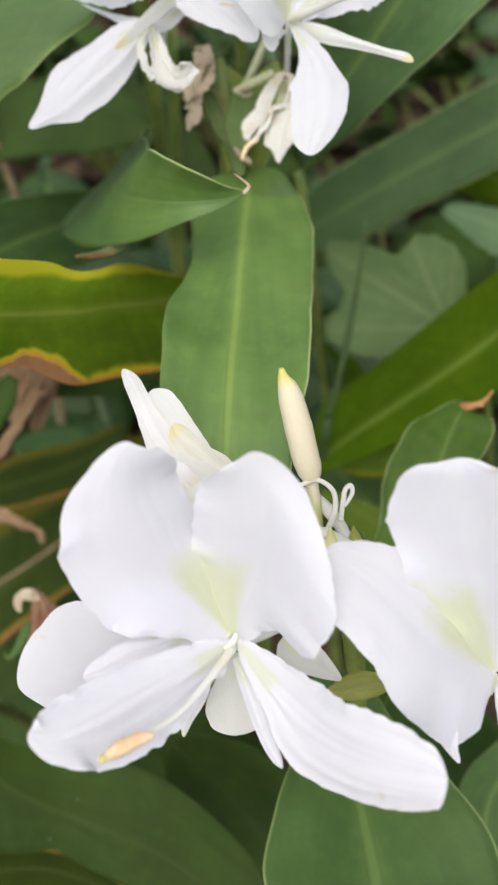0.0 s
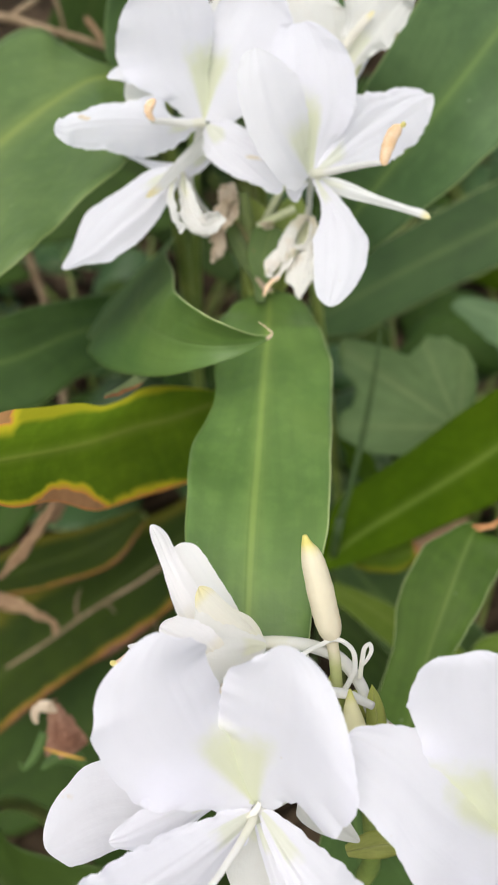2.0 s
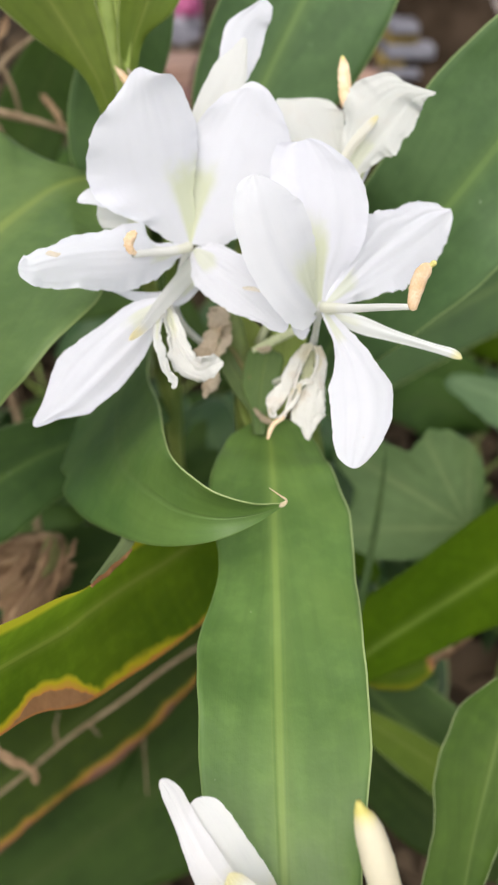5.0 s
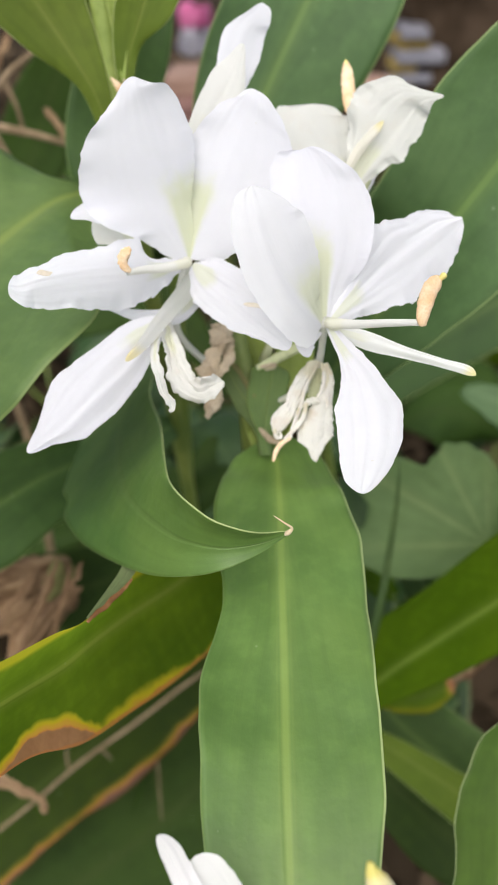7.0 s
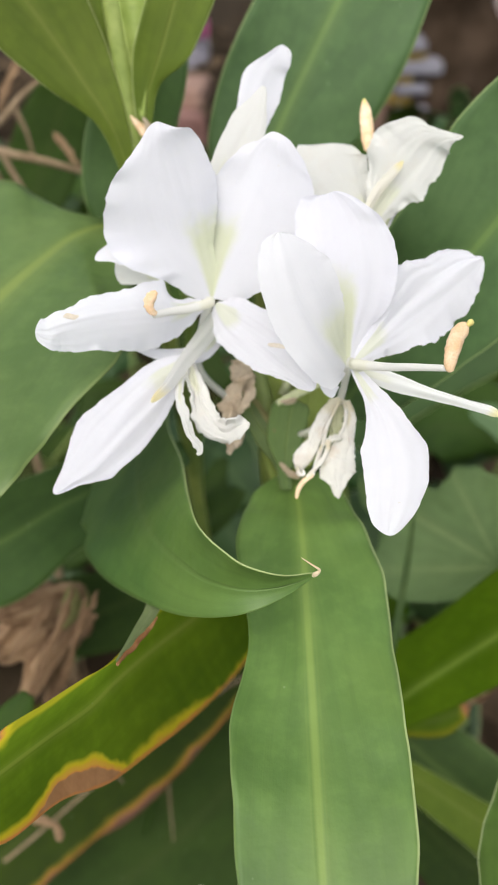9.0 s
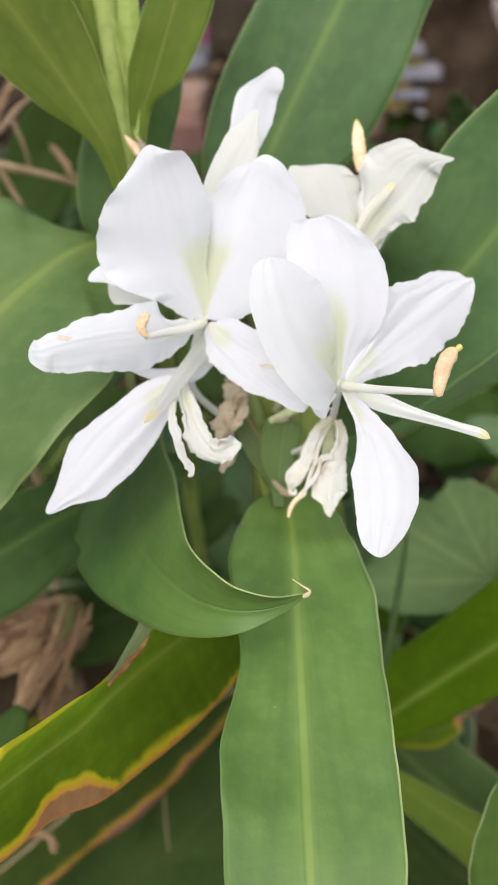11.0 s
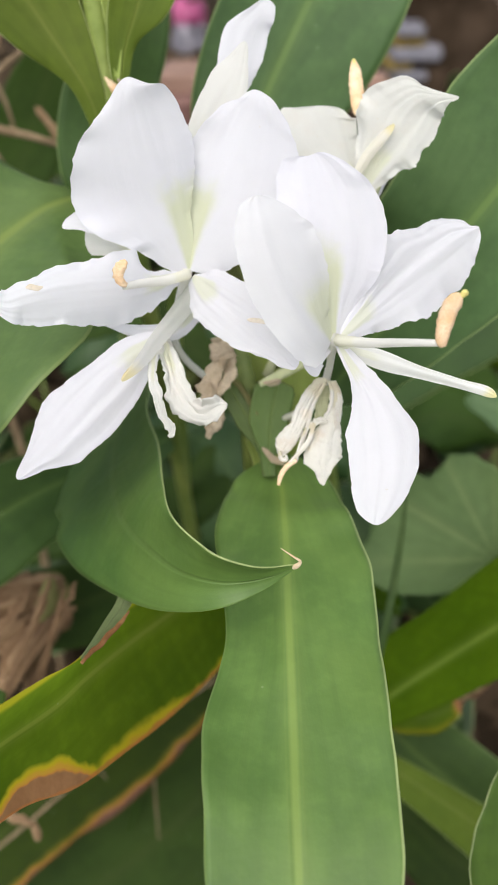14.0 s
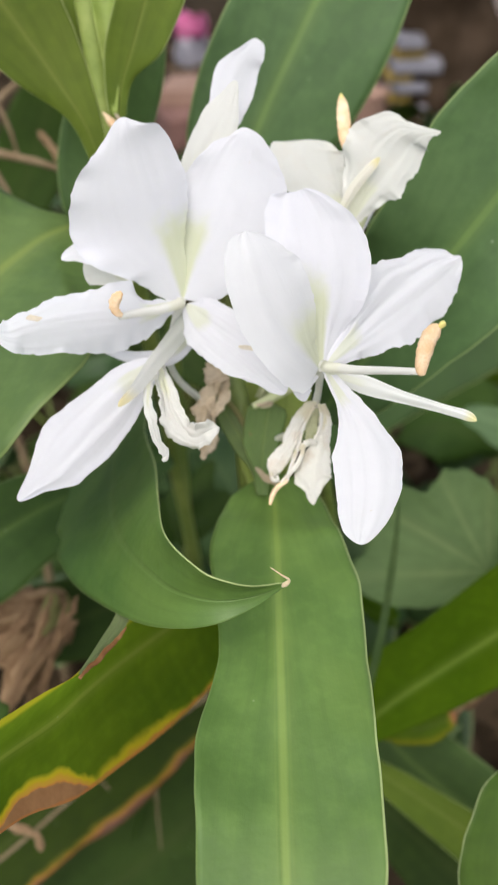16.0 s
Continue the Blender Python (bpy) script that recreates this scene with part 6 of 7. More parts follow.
# tall shoot behind the left bloom
tall = thing("ginger_shoot", (-0.03, 0.5, 0), "tall leafy ginger shoot with a pale stem", "plant", "ginger shoots")
tube("stem", STEM, tall, [(-0.03, 0.5, 0), (-0.0393, 0.4669, 0.2404), (-0.0486, 0.4217, 0.4808), (-0.0533, 0.3922, 0.601)], (0.005, 0.0045, 0.004, 0.004))
tube("stem", PETIOLE, tall, [(-0.0526, 0.387, 0.5859), (-0.0529, 0.3932, 0.6107), (-0.0549, 0.4004, 0.6318), (-0.0567, 0.4103, 0.655)], (0.00425, 0.00349, 0.00381, 0.00431), flat=0.6)
blade("leaf", LEAF_YOUNG, tall, [(-0.0544, 0.3841, 0.5869), (-0.0589, 0.3895, 0.604), (-0.0717, 0.3963, 0.6259), (-0.0829, 0.3998, 0.6435), (-0.0951, 0.4038, 0.6618), (-0.1069, 0.4117, 0.682)],
      (0.0025, 0.006, 0.0139, 0.0183, 0.0204, 0), (0.0025, 0.0051, 0.0152, 0.0189, 0.017, 0), (-28, -28, -10, -6, -4, -4), (11, 11, -2, -2, -1, -1), cup=-0.15, wave=0.001, rounded=False, rows=50, cols=18, seed=110, sweep_l=(0, 0.0077, 0.0045, 0.0017, 0.0006, 0), sweep_r=(0, -0.0022, 0.0038, 0.0048, 0.004, 0))
blade("leaf", LEAF_YOUNG, tall, [(-0.0475, 0.3828, 0.6053), (-0.0458, 0.3891, 0.6171), (-0.0399, 0.3919, 0.631), (-0.0339, 0.3954, 0.6458), (-0.0269, 0.4006, 0.663), (-0.0202, 0.4077, 0.6809)],
      (0.002, 0.0045, 0.009, 0.0093, 0.0077, 0), (0.002, 0.0039, 0.0111, 0.0133, 0.0113, 0), (7, 7, 4, 4, 2, 2), (-20, -20, -10, -10, -3, -3), cup=-0.15, wave=0.001, rounded=False, rows=40, cols=16, seed=111, sweep_l=(0, -0.0019, -0.0013, -0.0013, -0.0006, 0), sweep_r=(0, 0.0047, 0.004, 0.0056, 0.0017, 0))
blade("leaf", LEAF_BLUE, tall, [(-0.0616, 0.4143, 0.5552), (-0.0613, 0.4195, 0.5705), (-0.0559, 0.4298, 0.5927), (-0.0483, 0.4396, 0.6143), (-0.0421, 0.4489, 0.6352), (-0.0373, 0.4565, 0.6538)],
      (0.0024, 0.0165, 0.0201, 0.0168, 0.01, 0), (0.0024, 0.0154, 0.0164, 0.0141, 0.0116, 0), (5, 5, 3, 3, 3, 3), (-3, -3, -10, -9, 0, 0), cup=-0.1, rounded=False, rows=40, cols=14, seed=112, sweep_l=(0, -0.0054, -0.0045, -0.0041, -0.0021, 0), sweep_r=(0, 0.0031, 0.013, 0.0104, 0.0001, 0))
blade("leaf", LEAF_YOUNG, tall, [(-0.0549, 0.3956, 0.6121), (-0.0601, 0.4013, 0.6263), (-0.0634, 0.4057, 0.642), (-0.0648, 0.4107, 0.6586), (-0.065, 0.4141, 0.6698)],
      (0.0016, 0.0045, 0.0035, 0.0035, 0), (0.0016, 0.0032, 0.0043, 0.0034, 0), (0, 0, 0, -3, -3), (2, 2, -4, -3, -3), cup=-0.3, rounded=False, rows=30, cols=10, seed=113)
blade("leaf_scar", ANTHER, tall, [(-0.046, 0.3776, 0.6052), (-0.0481, 0.3796, 0.6086), (-0.0501, 0.3808, 0.611), (-0.0516, 0.3819, 0.6123)],
      (0.001, 0.0016, 0.001, 0), (0.001, 0.0016, 0.001, 0), (0, 0, 0, 0), (0, 0, 0, 0), cup=0.5, seed=114, rows=18, cols=10, crumple=0.0007, ragged=0.3, label='dry orange-brown leaf scar')
blade("leaf_scar", DRY, tall, [(-0.0454, 0.3776, 0.6051), (-0.0457, 0.3792, 0.6082), (-0.0469, 0.3807, 0.6109), (-0.0475, 0.3813, 0.6117)],
      (0.0008, 0.0012, 0.0006, 0), (0.0008, 0.0012, 0.0006, 0), (0, 0, 0, 0), (0, 0, 0, 0), cup=0.5, seed=115, rows=18, cols=10, crumple=0.0007, ragged=0.3)
blade("sheath", PETIOLE, tall, [(-0.0482, 0.3849, 0.6101), (-0.0481, 0.3928, 0.6222), (-0.0489, 0.4012, 0.6367), (-0.0496, 0.4094, 0.6509), (-0.0502, 0.4187, 0.6649)],
      (0.0008, 0.0025, 0.0042, 0.0054, 0), (0.0008, 0.0023, 0.0038, 0.005, 0), (-2, -2, -2, -2, -2), (2, 2, 2, 2, 2), cup=-0.5, rounded=False, rows=30, cols=12, seed=116, label='pale yellow-green leaf sheath')
# shoot behind the blooms
middle = thing("ginger_shoot", (0.02, 0.6, 0), "ginger shoot with an upright green leaf behind the blooms", "plant", "ginger shoots")
tube("stem", STEM, middle, [(0.02, 0.6, 0), (0.0092, 0.5439, 0.2271), (-0.0016, 0.4759, 0.4541), (-0.007, 0.4349, 0.5676)], (0.0045, 0.004, 0.0035, 0.003))
blade("leaf", LEAF_HAZED, middle, [(-0.0131, 0.4217, 0.5499), (-0.006, 0.4278, 0.57), (0.0036, 0.4337, 0.5914), (0.0166, 0.4409, 0.6147), (0.0296, 0.4484, 0.6367), (0.0432, 0.4558, 0.6587), (0.0559, 0.4627, 0.6815)],
      (0.0035, 0.0173, 0.0267, 0.0301, 0.0293, 0.0228, 0), (0.0035, 0.015, 0.035, 0.0364, 0.0333, 0.0287, 0), (7, 7, 8, 7, 6, 5, 5), (-7, -7, -9, -8, -10, -6, -6), cup=-0.12, wave=0.002, rounded=False, rows=50, cols=20, seed=115, label='upright green leaf with a pale midrib', sweep_l=(0, -0.0058, -0.0103, -0.0099, -0.0077, -0.0044, 0), sweep_r=(0, 0.005, 0.0138, 0.0155, 0.0172, 0.0074, 0))
# shoot at the right
right = thing("ginger_shoot", (0.1, 0.5, 0), "ginger shoot with long leaves rising beside the blooms", "plant", "ginger shoots")
tube("stem", STEM, right, [(0.1, 0.5, 0), (0.0702, 0.4657, 0.1865), (0.0405, 0.4194, 0.3731), (0.0256, 0.3893, 0.4663)], (0.0045, 0.004, 0.0035, 0.003))
blade("leaf", LEAF_HAZED, right, [(0.0252, 0.3884, 0.4735), (0.0368, 0.3742, 0.5049), (0.0532, 0.3638, 0.5365), (0.0688, 0.3609, 0.563), (0.0831, 0.3592, 0.5862), (0.0956, 0.3608, 0.6054), (0.1089, 0.3642, 0.627), (0.1239, 0.3733, 0.6478)],
      (0.0037, 0.0187, 0.0291, 0.0304, 0.0333, 0.0293, 0.0203, 0), (0.0037, 0.0199, 0.0264, 0.0311, 0.0288, 0.0255, 0.0178, 0), (-12, -12, -11, 3, -2, -3, -2, -2), (28, 28, 31, 24, 0, 1, 2, 2), cup=-0.12, wave=0.003, ripple=0.0005, rounded=False, rows=60, cols=22, seed=116, label='long green leaf rising beside the blooms', sweep_l=(0, 0.0039, 0.008, -0.0004, 0.0047, 0.0054, 0.0046, 0), sweep_r=(0, 0.0046, -0.0018, -0.0026, -0.0022, -0.0034, -0.004, 0))
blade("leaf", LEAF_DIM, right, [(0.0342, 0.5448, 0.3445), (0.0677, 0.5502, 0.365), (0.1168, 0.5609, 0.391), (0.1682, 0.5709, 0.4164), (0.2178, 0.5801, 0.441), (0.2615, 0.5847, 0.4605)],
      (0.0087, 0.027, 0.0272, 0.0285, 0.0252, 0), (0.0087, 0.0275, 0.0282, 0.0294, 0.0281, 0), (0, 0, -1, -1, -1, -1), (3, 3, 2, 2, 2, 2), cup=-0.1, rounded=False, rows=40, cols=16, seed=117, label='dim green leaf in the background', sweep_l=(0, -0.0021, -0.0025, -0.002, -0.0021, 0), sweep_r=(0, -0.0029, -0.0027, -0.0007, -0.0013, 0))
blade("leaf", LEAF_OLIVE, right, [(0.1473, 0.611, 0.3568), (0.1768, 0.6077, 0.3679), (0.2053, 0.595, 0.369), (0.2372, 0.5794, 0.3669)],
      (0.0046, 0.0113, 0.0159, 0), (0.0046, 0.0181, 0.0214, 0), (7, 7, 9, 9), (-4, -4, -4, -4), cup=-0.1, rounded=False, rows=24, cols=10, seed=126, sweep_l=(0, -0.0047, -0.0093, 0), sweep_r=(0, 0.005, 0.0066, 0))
# olive shoot
olive = thing("ginger_shoot", (0.08, 0.36, 0), "ginger shoot with an olive strap leaf", "plant", "ginger shoots")
tube("stem", STEM, olive, [(0.08, 0.36, 0), (0.0675, 0.3725, 0.1047), (0.055, 0.373, 0.2094), (0.0488, 0.3662, 0.2618)], (0.0045, 0.004, 0.0035, 0.003))
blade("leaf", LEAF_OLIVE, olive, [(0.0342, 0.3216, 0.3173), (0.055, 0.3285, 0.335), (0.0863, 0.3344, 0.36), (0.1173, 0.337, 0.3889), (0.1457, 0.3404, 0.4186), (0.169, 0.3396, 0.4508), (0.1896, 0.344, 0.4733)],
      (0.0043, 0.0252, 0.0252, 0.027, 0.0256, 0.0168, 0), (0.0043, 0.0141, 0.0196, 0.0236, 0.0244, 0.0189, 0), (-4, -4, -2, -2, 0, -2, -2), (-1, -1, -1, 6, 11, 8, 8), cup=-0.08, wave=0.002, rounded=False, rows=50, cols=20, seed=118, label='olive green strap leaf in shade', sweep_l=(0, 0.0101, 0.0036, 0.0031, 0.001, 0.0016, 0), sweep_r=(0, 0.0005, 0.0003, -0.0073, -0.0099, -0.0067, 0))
blade("leaf", LEAF_EDGED, olive, [(0.0551, 0.3289, 0.3162), (0.0661, 0.3277, 0.3186), (0.0784, 0.3272, 0.3202), (0.0869, 0.3283, 0.3237), (0.0932, 0.3301, 0.3263)],
      (0.00626, 0.01002, 0.01127, 0.00877, 0), (0.00438, 0.00877, 0.00939, 0.00689, 0), cup=0.2, wave=0.002, ripple=0.001, seed=120, rows=40, cols=18, label='small green leaf with a browned rim')
blade("leaf", LEAF_BLUE, olive, [(0.0487, 0.3798, 0.2786), (0.0724, 0.3383, 0.2762), (0.0949, 0.3114, 0.2758), (0.1182, 0.2837, 0.2746), (0.1426, 0.2607, 0.2631)],
      (0.0072, 0.024, 0.0253, 0.0242, 0), (0.0072, 0.0192, 0.0234, 0.0222, 0), (2, 2, 2, 4, 4), (-2, -2, -6, -7, -7), cup=-0.1, rounded=False, rows=40, cols=16, seed=120, sweep_l=(0, 0.0011, 0.001, -0.0004, 0), sweep_r=(0, -0.0009, 0.0012, 0.0025, 0))
blade("leaf", LEAF_YOUNG, olive, [(0.0374, 0.3351, 0.2863), (0.0607, 0.3139, 0.2932), (0.0787, 0.2933, 0.3003), (0.0976, 0.2715, 0.3062), (0.1203, 0.2532, 0.3005)],
      (0.004, 0.0071, 0.0084, 0.0099, 0), (0.004, 0.0088, 0.0122, 0.0144, 0), (-8, -8, -7, 1, 1), (9, 9, 2, 0, 0), cup=-0.1, rounded=False, rows=40, cols=14, seed=121, sweep_l=(0, 0.0016, 0.0017, 0.0007, 0), sweep_r=(0, -0.0022, -0.0015, -0.0014, 0))
blade("leaf", LEAF_SHADED, olive, [(0.0396, 0.3409, 0.2616), (0.0674, 0.3099, 0.2565), (0.0863, 0.2859, 0.2596), (0.1152, 0.2644, 0.2503), (0.1396, 0.2456, 0.2441)],
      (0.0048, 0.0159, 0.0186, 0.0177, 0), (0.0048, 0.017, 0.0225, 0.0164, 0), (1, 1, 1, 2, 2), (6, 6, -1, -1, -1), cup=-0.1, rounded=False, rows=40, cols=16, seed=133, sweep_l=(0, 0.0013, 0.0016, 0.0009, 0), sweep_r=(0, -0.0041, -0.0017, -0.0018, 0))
blade("leaf", LEAF_YOUNG, olive, [(0.1639, 0.2697, 0.3074), (0.1452, 0.2668, 0.3029), (0.1308, 0.2645, 0.2992), (0.1201, 0.2624, 0.296), (0.1167, 0.2617, 0.295)],
      (0.01789, 0.01905, 0.01847, 0.0127, 0), (0.01789, 0.01905, 0.01905, 0.01385, 0), cup=0.15, wave=0.003, seed=103, rows=40, cols=18)
# arching shoot
arching = thing("ginger_shoot", (0.09, 0.22, 0), "ginger shoot with a pale arching leaf", "plant", "ginger shoots")
tube("stem", STEM, arching, [(0.09, 0.22, 0), (0.0728, 0.2024, 0.1445), (0.0556, 0.1728, 0.2889), (0.047, 0.151, 0.3612)], (0.0045, 0.004, 0.0035, 0.003))
blade("leaf", LEAF_MID, arching, [(0.0453, 0.1457, 0.3673), (0.0508, 0.1615, 0.3808), (0.0566, 0.1785, 0.3928), (0.065, 0.1998, 0.4069), (0.0739, 0.2182, 0.4208), (0.082, 0.234, 0.4297), (0.0868, 0.2422, 0.4321), (0.0905, 0.2476, 0.4295), (0.0975, 0.2506, 0.424)],
      (0.0038, 0.0125, 0.0148, 0.0139, 0.0187, 0.0159, 0.0071, 0.0018, 0), (0.0038, 0.0087, 0.0044, 0.0083, 0.013, 0.015, 0.0084, 0.0018, 0), (-3, -3, -2, -7, -7, -12, -27, -27, -27), (5, 5, 2, 5, 4, 7, 24, 24, 24), cup=-0.12, wave=0.002, ripple=0.0006, rounded=False, rows=60, cols=20, seed=123, label='pale green arching leaf with a light rim', sweep_l=(0, -0.0015, -0.0004, -0.0049, -0.0067, -0.0061, -0.003, 0, 0), sweep_r=(0, 0.0023, 0.0003, 0.0019, 0.0022, 0.0035, 0.0032, 0, 0))
blade("leaf_tip", SCORCH, arching, [(0.0853, 0.2446, 0.4318), (0.0911, 0.2434, 0.4339), (0.0961, 0.244, 0.4365), (0.0993, 0.2462, 0.4394)],
      (0.0008, 0.0012, 0.0009, 0), (0.0008, 0.0012, 0.0009, 0), (0, 0, 0, 0), (0, 0, 0, 0), cup=0.3, seed=124, rows=16, cols=8, crumple=0.0015, label='withered orange-brown leaf tip')
blade("leaf", LEAF_BLUE, arching, [(0.1002, 0.1826, 0.3395), (0.09, 0.1874, 0.3528), (0.0837, 0.1919, 0.3629), (0.0803, 0.1964, 0.3716), (0.0794, 0.1989, 0.3746)],
      (0.0013, 0.0021, 0.0022, 0.0013, 0), (0.0013, 0.0026, 0.0021, 0.0013, 0), (2, 2, 1, 1, 1), (-6, -6, 0, 0, 0), cup=-0.2, rounded=False, rows=24, cols=10, seed=125, sweep_l=(0, -0.0007, -0.0007, 0, 0), sweep_r=(0, 0.0015, 0.0005, 0, 0))
blade("leaf", LEAF_BLUE, arching, [(0.1399, 0.1649, 0.3256), (0.1164, 0.1519, 0.319), (0.0994, 0.136, 0.3093), (0.0967, 0.1166, 0.2958), (0.1009, 0.0977, 0.2829)],
      (0.0048, 0.0188, 0.0198, 0.0172, 0), (0.0048, 0.0116, 0.014, 0.0123, 0), (1, 1, -3, -4, -4), (-13, -13, 0, 7, 7), cup=-0.1, rounded=False, rows=30, cols=14, seed=131, sweep_l=(0, 0.0013, 0.0063, 0.0051, 0), sweep_r=(0, 0.012, -0.0008, -0.0072, 0))
blade("leaf", LEAF_SHADED, arching, [(0.0747, 0.2146, 0.2836), (0.0898, 0.192, 0.274), (0.1067, 0.1683, 0.2633), (0.1225, 0.1439, 0.2518)],
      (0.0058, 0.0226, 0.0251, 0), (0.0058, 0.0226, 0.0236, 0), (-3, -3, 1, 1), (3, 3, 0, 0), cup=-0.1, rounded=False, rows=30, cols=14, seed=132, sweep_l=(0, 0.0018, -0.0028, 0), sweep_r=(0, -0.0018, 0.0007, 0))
# ---- vine with lobed leaves ----


def lobed_leaf(parent, node, tip, across, lobes, material, seed, label="", rows=16):
    """A lobed vine leaf: fans out from its node towards the tip; lobes: (angle in degrees, reach) pairs round it."""
    node, tip, across = Vector(node), Vector(tip), Vector(across)
    ahead = tip - node
    size = ahead.length
    ahead.normalize()
    side = (across - ahead * across.dot(ahead)).normalized()
    up = side.cross(ahead)
    ang = np.array([a for a, _ in lobes], float)
    reach = np.array([r for _, r in lobes], float)
    fine = np.linspace(ang[0], ang[-1], 72)
    rim = curve_at(ang, reach, fine, True)[:, 0]
    verts, uvs, faces = [], [], []
    for i in range(rows):
        r = (i + 0.02) / (rows - 1)
        for j, a in enumerate(fine):
            d = size * r * rim[j] * (1 + 0.02 * math.sin(j * 1.9 + seed) * r)
            p = node + ahead * (d * math.cos(radians(a))) + side * (d * math.sin(radians(a)))
            near = min(abs(a - c) for c in (-75, -48, -15, 20, 55))
            lift = -0.08 * size * r * r + 0.02 * size * r * min(near, 16) / 16 + 0.03 * size * noise.noise(p * 30 + Vector((seed, 0, 0)))
            verts.append(p + up * lift)
            uvs.append((0.5 + min(near, 18) / 40 * (0.25 + r * 0.7), r))
    n = len(fine)
    faces = [(i * n + j, i * n + j + 1, (i + 1) * n + j + 1, (i + 1) * n + j) for i in range(rows - 1) for j in range(n - 1)]
    return finish("leaf", verts, faces, uvs, material, parent, label, 0.0003)



vine = thing("vine", (0.1895, 0.4217, 0), "creeping vine with lobed grey-green leaves over the soil", "plant")
tube("stem", STEM, vine, [(0.1895, 0.4217, 0), (0.1567, 0.3999, 0.3094), (0.1316, 0.3853, 0.3619), (0.1164, 0.3809, 0.3764), (0.1396, 0.4153, 0.3757)], (0.002, 0.0018, 0.0018, 0.0015, 0.001))
LOBES = ((-140, 0.12), (-103, 0.2), (-75, 0.58), (-51, 0.72), (-35, 0.67), (-15, 1.11), (0, 0.82), (23, 0.91), (37, 0.68), (50, 0.42), (75, 0.2), (95, 0.1))
lobed_leaf(vine, (0.1158, 0.3777, 0.3788), (0.0432, 0.4066, 0.3885), (-0.0123, -0.03, -0.0333), LOBES, VINE, 1)
NARROW = tuple((a, r * (1.0 if abs(a) < 20 else 0.62)) for a, r in LOBES)
lobed_leaf(vine, (0.2013, 0.4598, 0.3865), (0.1338, 0.4932, 0.3766), (-0.0153, -0.0367, -0.0146), NARROW, VINE_PALE, 2)
lobed_leaf(vine, (-0.0551, 0.4571, 0.3376), (-0.0241, 0.4817, 0.3714), (0.0318, -0.0314, 0.0091), LOBES, LEAF_SHADED, 3)
lobed_leaf(vine, (-0.0664, 0.4879, 0.3451), (-0.0445, 0.4544, 0.3344), (-0.0134, -0.0475, 0.0196), LOBES, LEAF_SHADED, 4)
lobed_leaf(vine, (0.0809, 0.418, 0.296), (0.0484, 0.4182, 0.3265), (-0.0223, -0.0454, 0.0222), LOBES, LEAF_OLIVE, 5)
# ---- grass, dead leaves, twigs ----
grass = thing("grass_blade", (0.0392, 0.3662, 0), "single upright green blade of grass", "grass")
tube("blade", GRASS, grass, [(0.0425, 0.318, 0.3612), (0.0486, 0.3253, 0.3945), (0.0529, 0.335, 0.4229), (0.0553, 0.3422, 0.448), (0.0558, 0.3471, 0.4654)], (0.00202, 0.00194, 0.00162, 0.00105, 0.00021), flat=0.3)
tube("stalk", GRASS, grass, [(0.0392, 0.3662, 0), (0.0408, 0.3521, 0.1806), (0.0425, 0.318, 0.3612)], (0.0025, 0.0025, 0.0025))
branch = thing("dead_branch", (-0.197, 0.5949, 0), "dry brown leafless branch leaning over the soil", "branch")
tube("limb", TWIG, branch, [(-0.197, 0.5949, 0), (-0.1835, 0.6038, 0.2774), (-0.1683, 0.5672, 0.5557), (-0.1459, 0.5575, 0.5519), (-0.1228, 0.5507, 0.5485), (-0.0986, 0.5433, 0.5427)], (0.004, 0.0034, 0.003, 0.0026, 0.0022, 0.0016))
tube("twig", TWIG, branch, [(-0.1469, 0.558, 0.5524), (-0.1415, 0.5525, 0.542), (-0.1345, 0.5471, 0.53)], (0.00195, 0.00196, 0.00131))
tube("twig", TWIG, branch, [(-0.1654, 0.5675, 0.5546), (-0.1487, 0.5914, 0.5635), (-0.1411, 0.6088, 0.5703), (-0.1281, 0.6264, 0.5774)], (0.00197, 0.00203, 0.00173, 0.00106))
tube("twig", TWIG, branch, [(-0.1446, 0.5995, 0.5662), (-0.1397, 0.5963, 0.5537), (-0.1372, 0.5949, 0.5352)], (0.00171, 0.00138, 0.00106))
tube("twig", TWIG, branch, [(-0.1591, 0.5643, 0.5504), (-0.1527, 0.5601, 0.5384), (-0.1479, 0.5597, 0.5214)], (0.00164, 0.00199, 0.00136))
blade("leaf", DEAD, branch, [(-0.1267, 0.6154, 0.5462), (-0.12, 0.6056, 0.5417), (-0.1138, 0.5949, 0.536), (-0.1099, 0.5905, 0.5302)],
      (0.001, 0.0026, 0.002, 0), (0.001, 0.0026, 0.002, 0), (0, 0, 0, 0), (0, 0, 0, 0), cup=0.4, crumple=0.002, seed=201, rows=18, cols=10)
blade("leaf", DEAD, branch, [(-0.1603, 0.6245, 0.5573), (-0.1558, 0.6352, 0.5716), (-0.1498, 0.6414, 0.5801), (-0.1458, 0.6466, 0.5872)],
      (0.001, 0.0024, 0.002, 0), (0.001, 0.0024, 0.002, 0), (0, 0, 0, 0), (0, 0, 0, 0), cup=0.4, crumple=0.002, seed=202, rows=18, cols=10)
stalk = thing("dry_stalk", (-0.0156, 0.445, 0), "thin dry grey-brown stalk lying across leaves", "stalk")
tube("stem", TWIG, stalk, [(-0.0156, 0.445, 0), (-0.0256, 0.42, 0.2376), (-0.0505, 0.3937, 0.2508), (-0.0875, 0.3754, 0.2339), (-0.1201, 0.3598, 0.2208), (-0.147, 0.3408, 0.2117), (-0.1711, 0.3208, 0.2094)], (0.0016, 0.0014, 0.0013, 0.0013, 0.0012, 0.0011, 0.001))
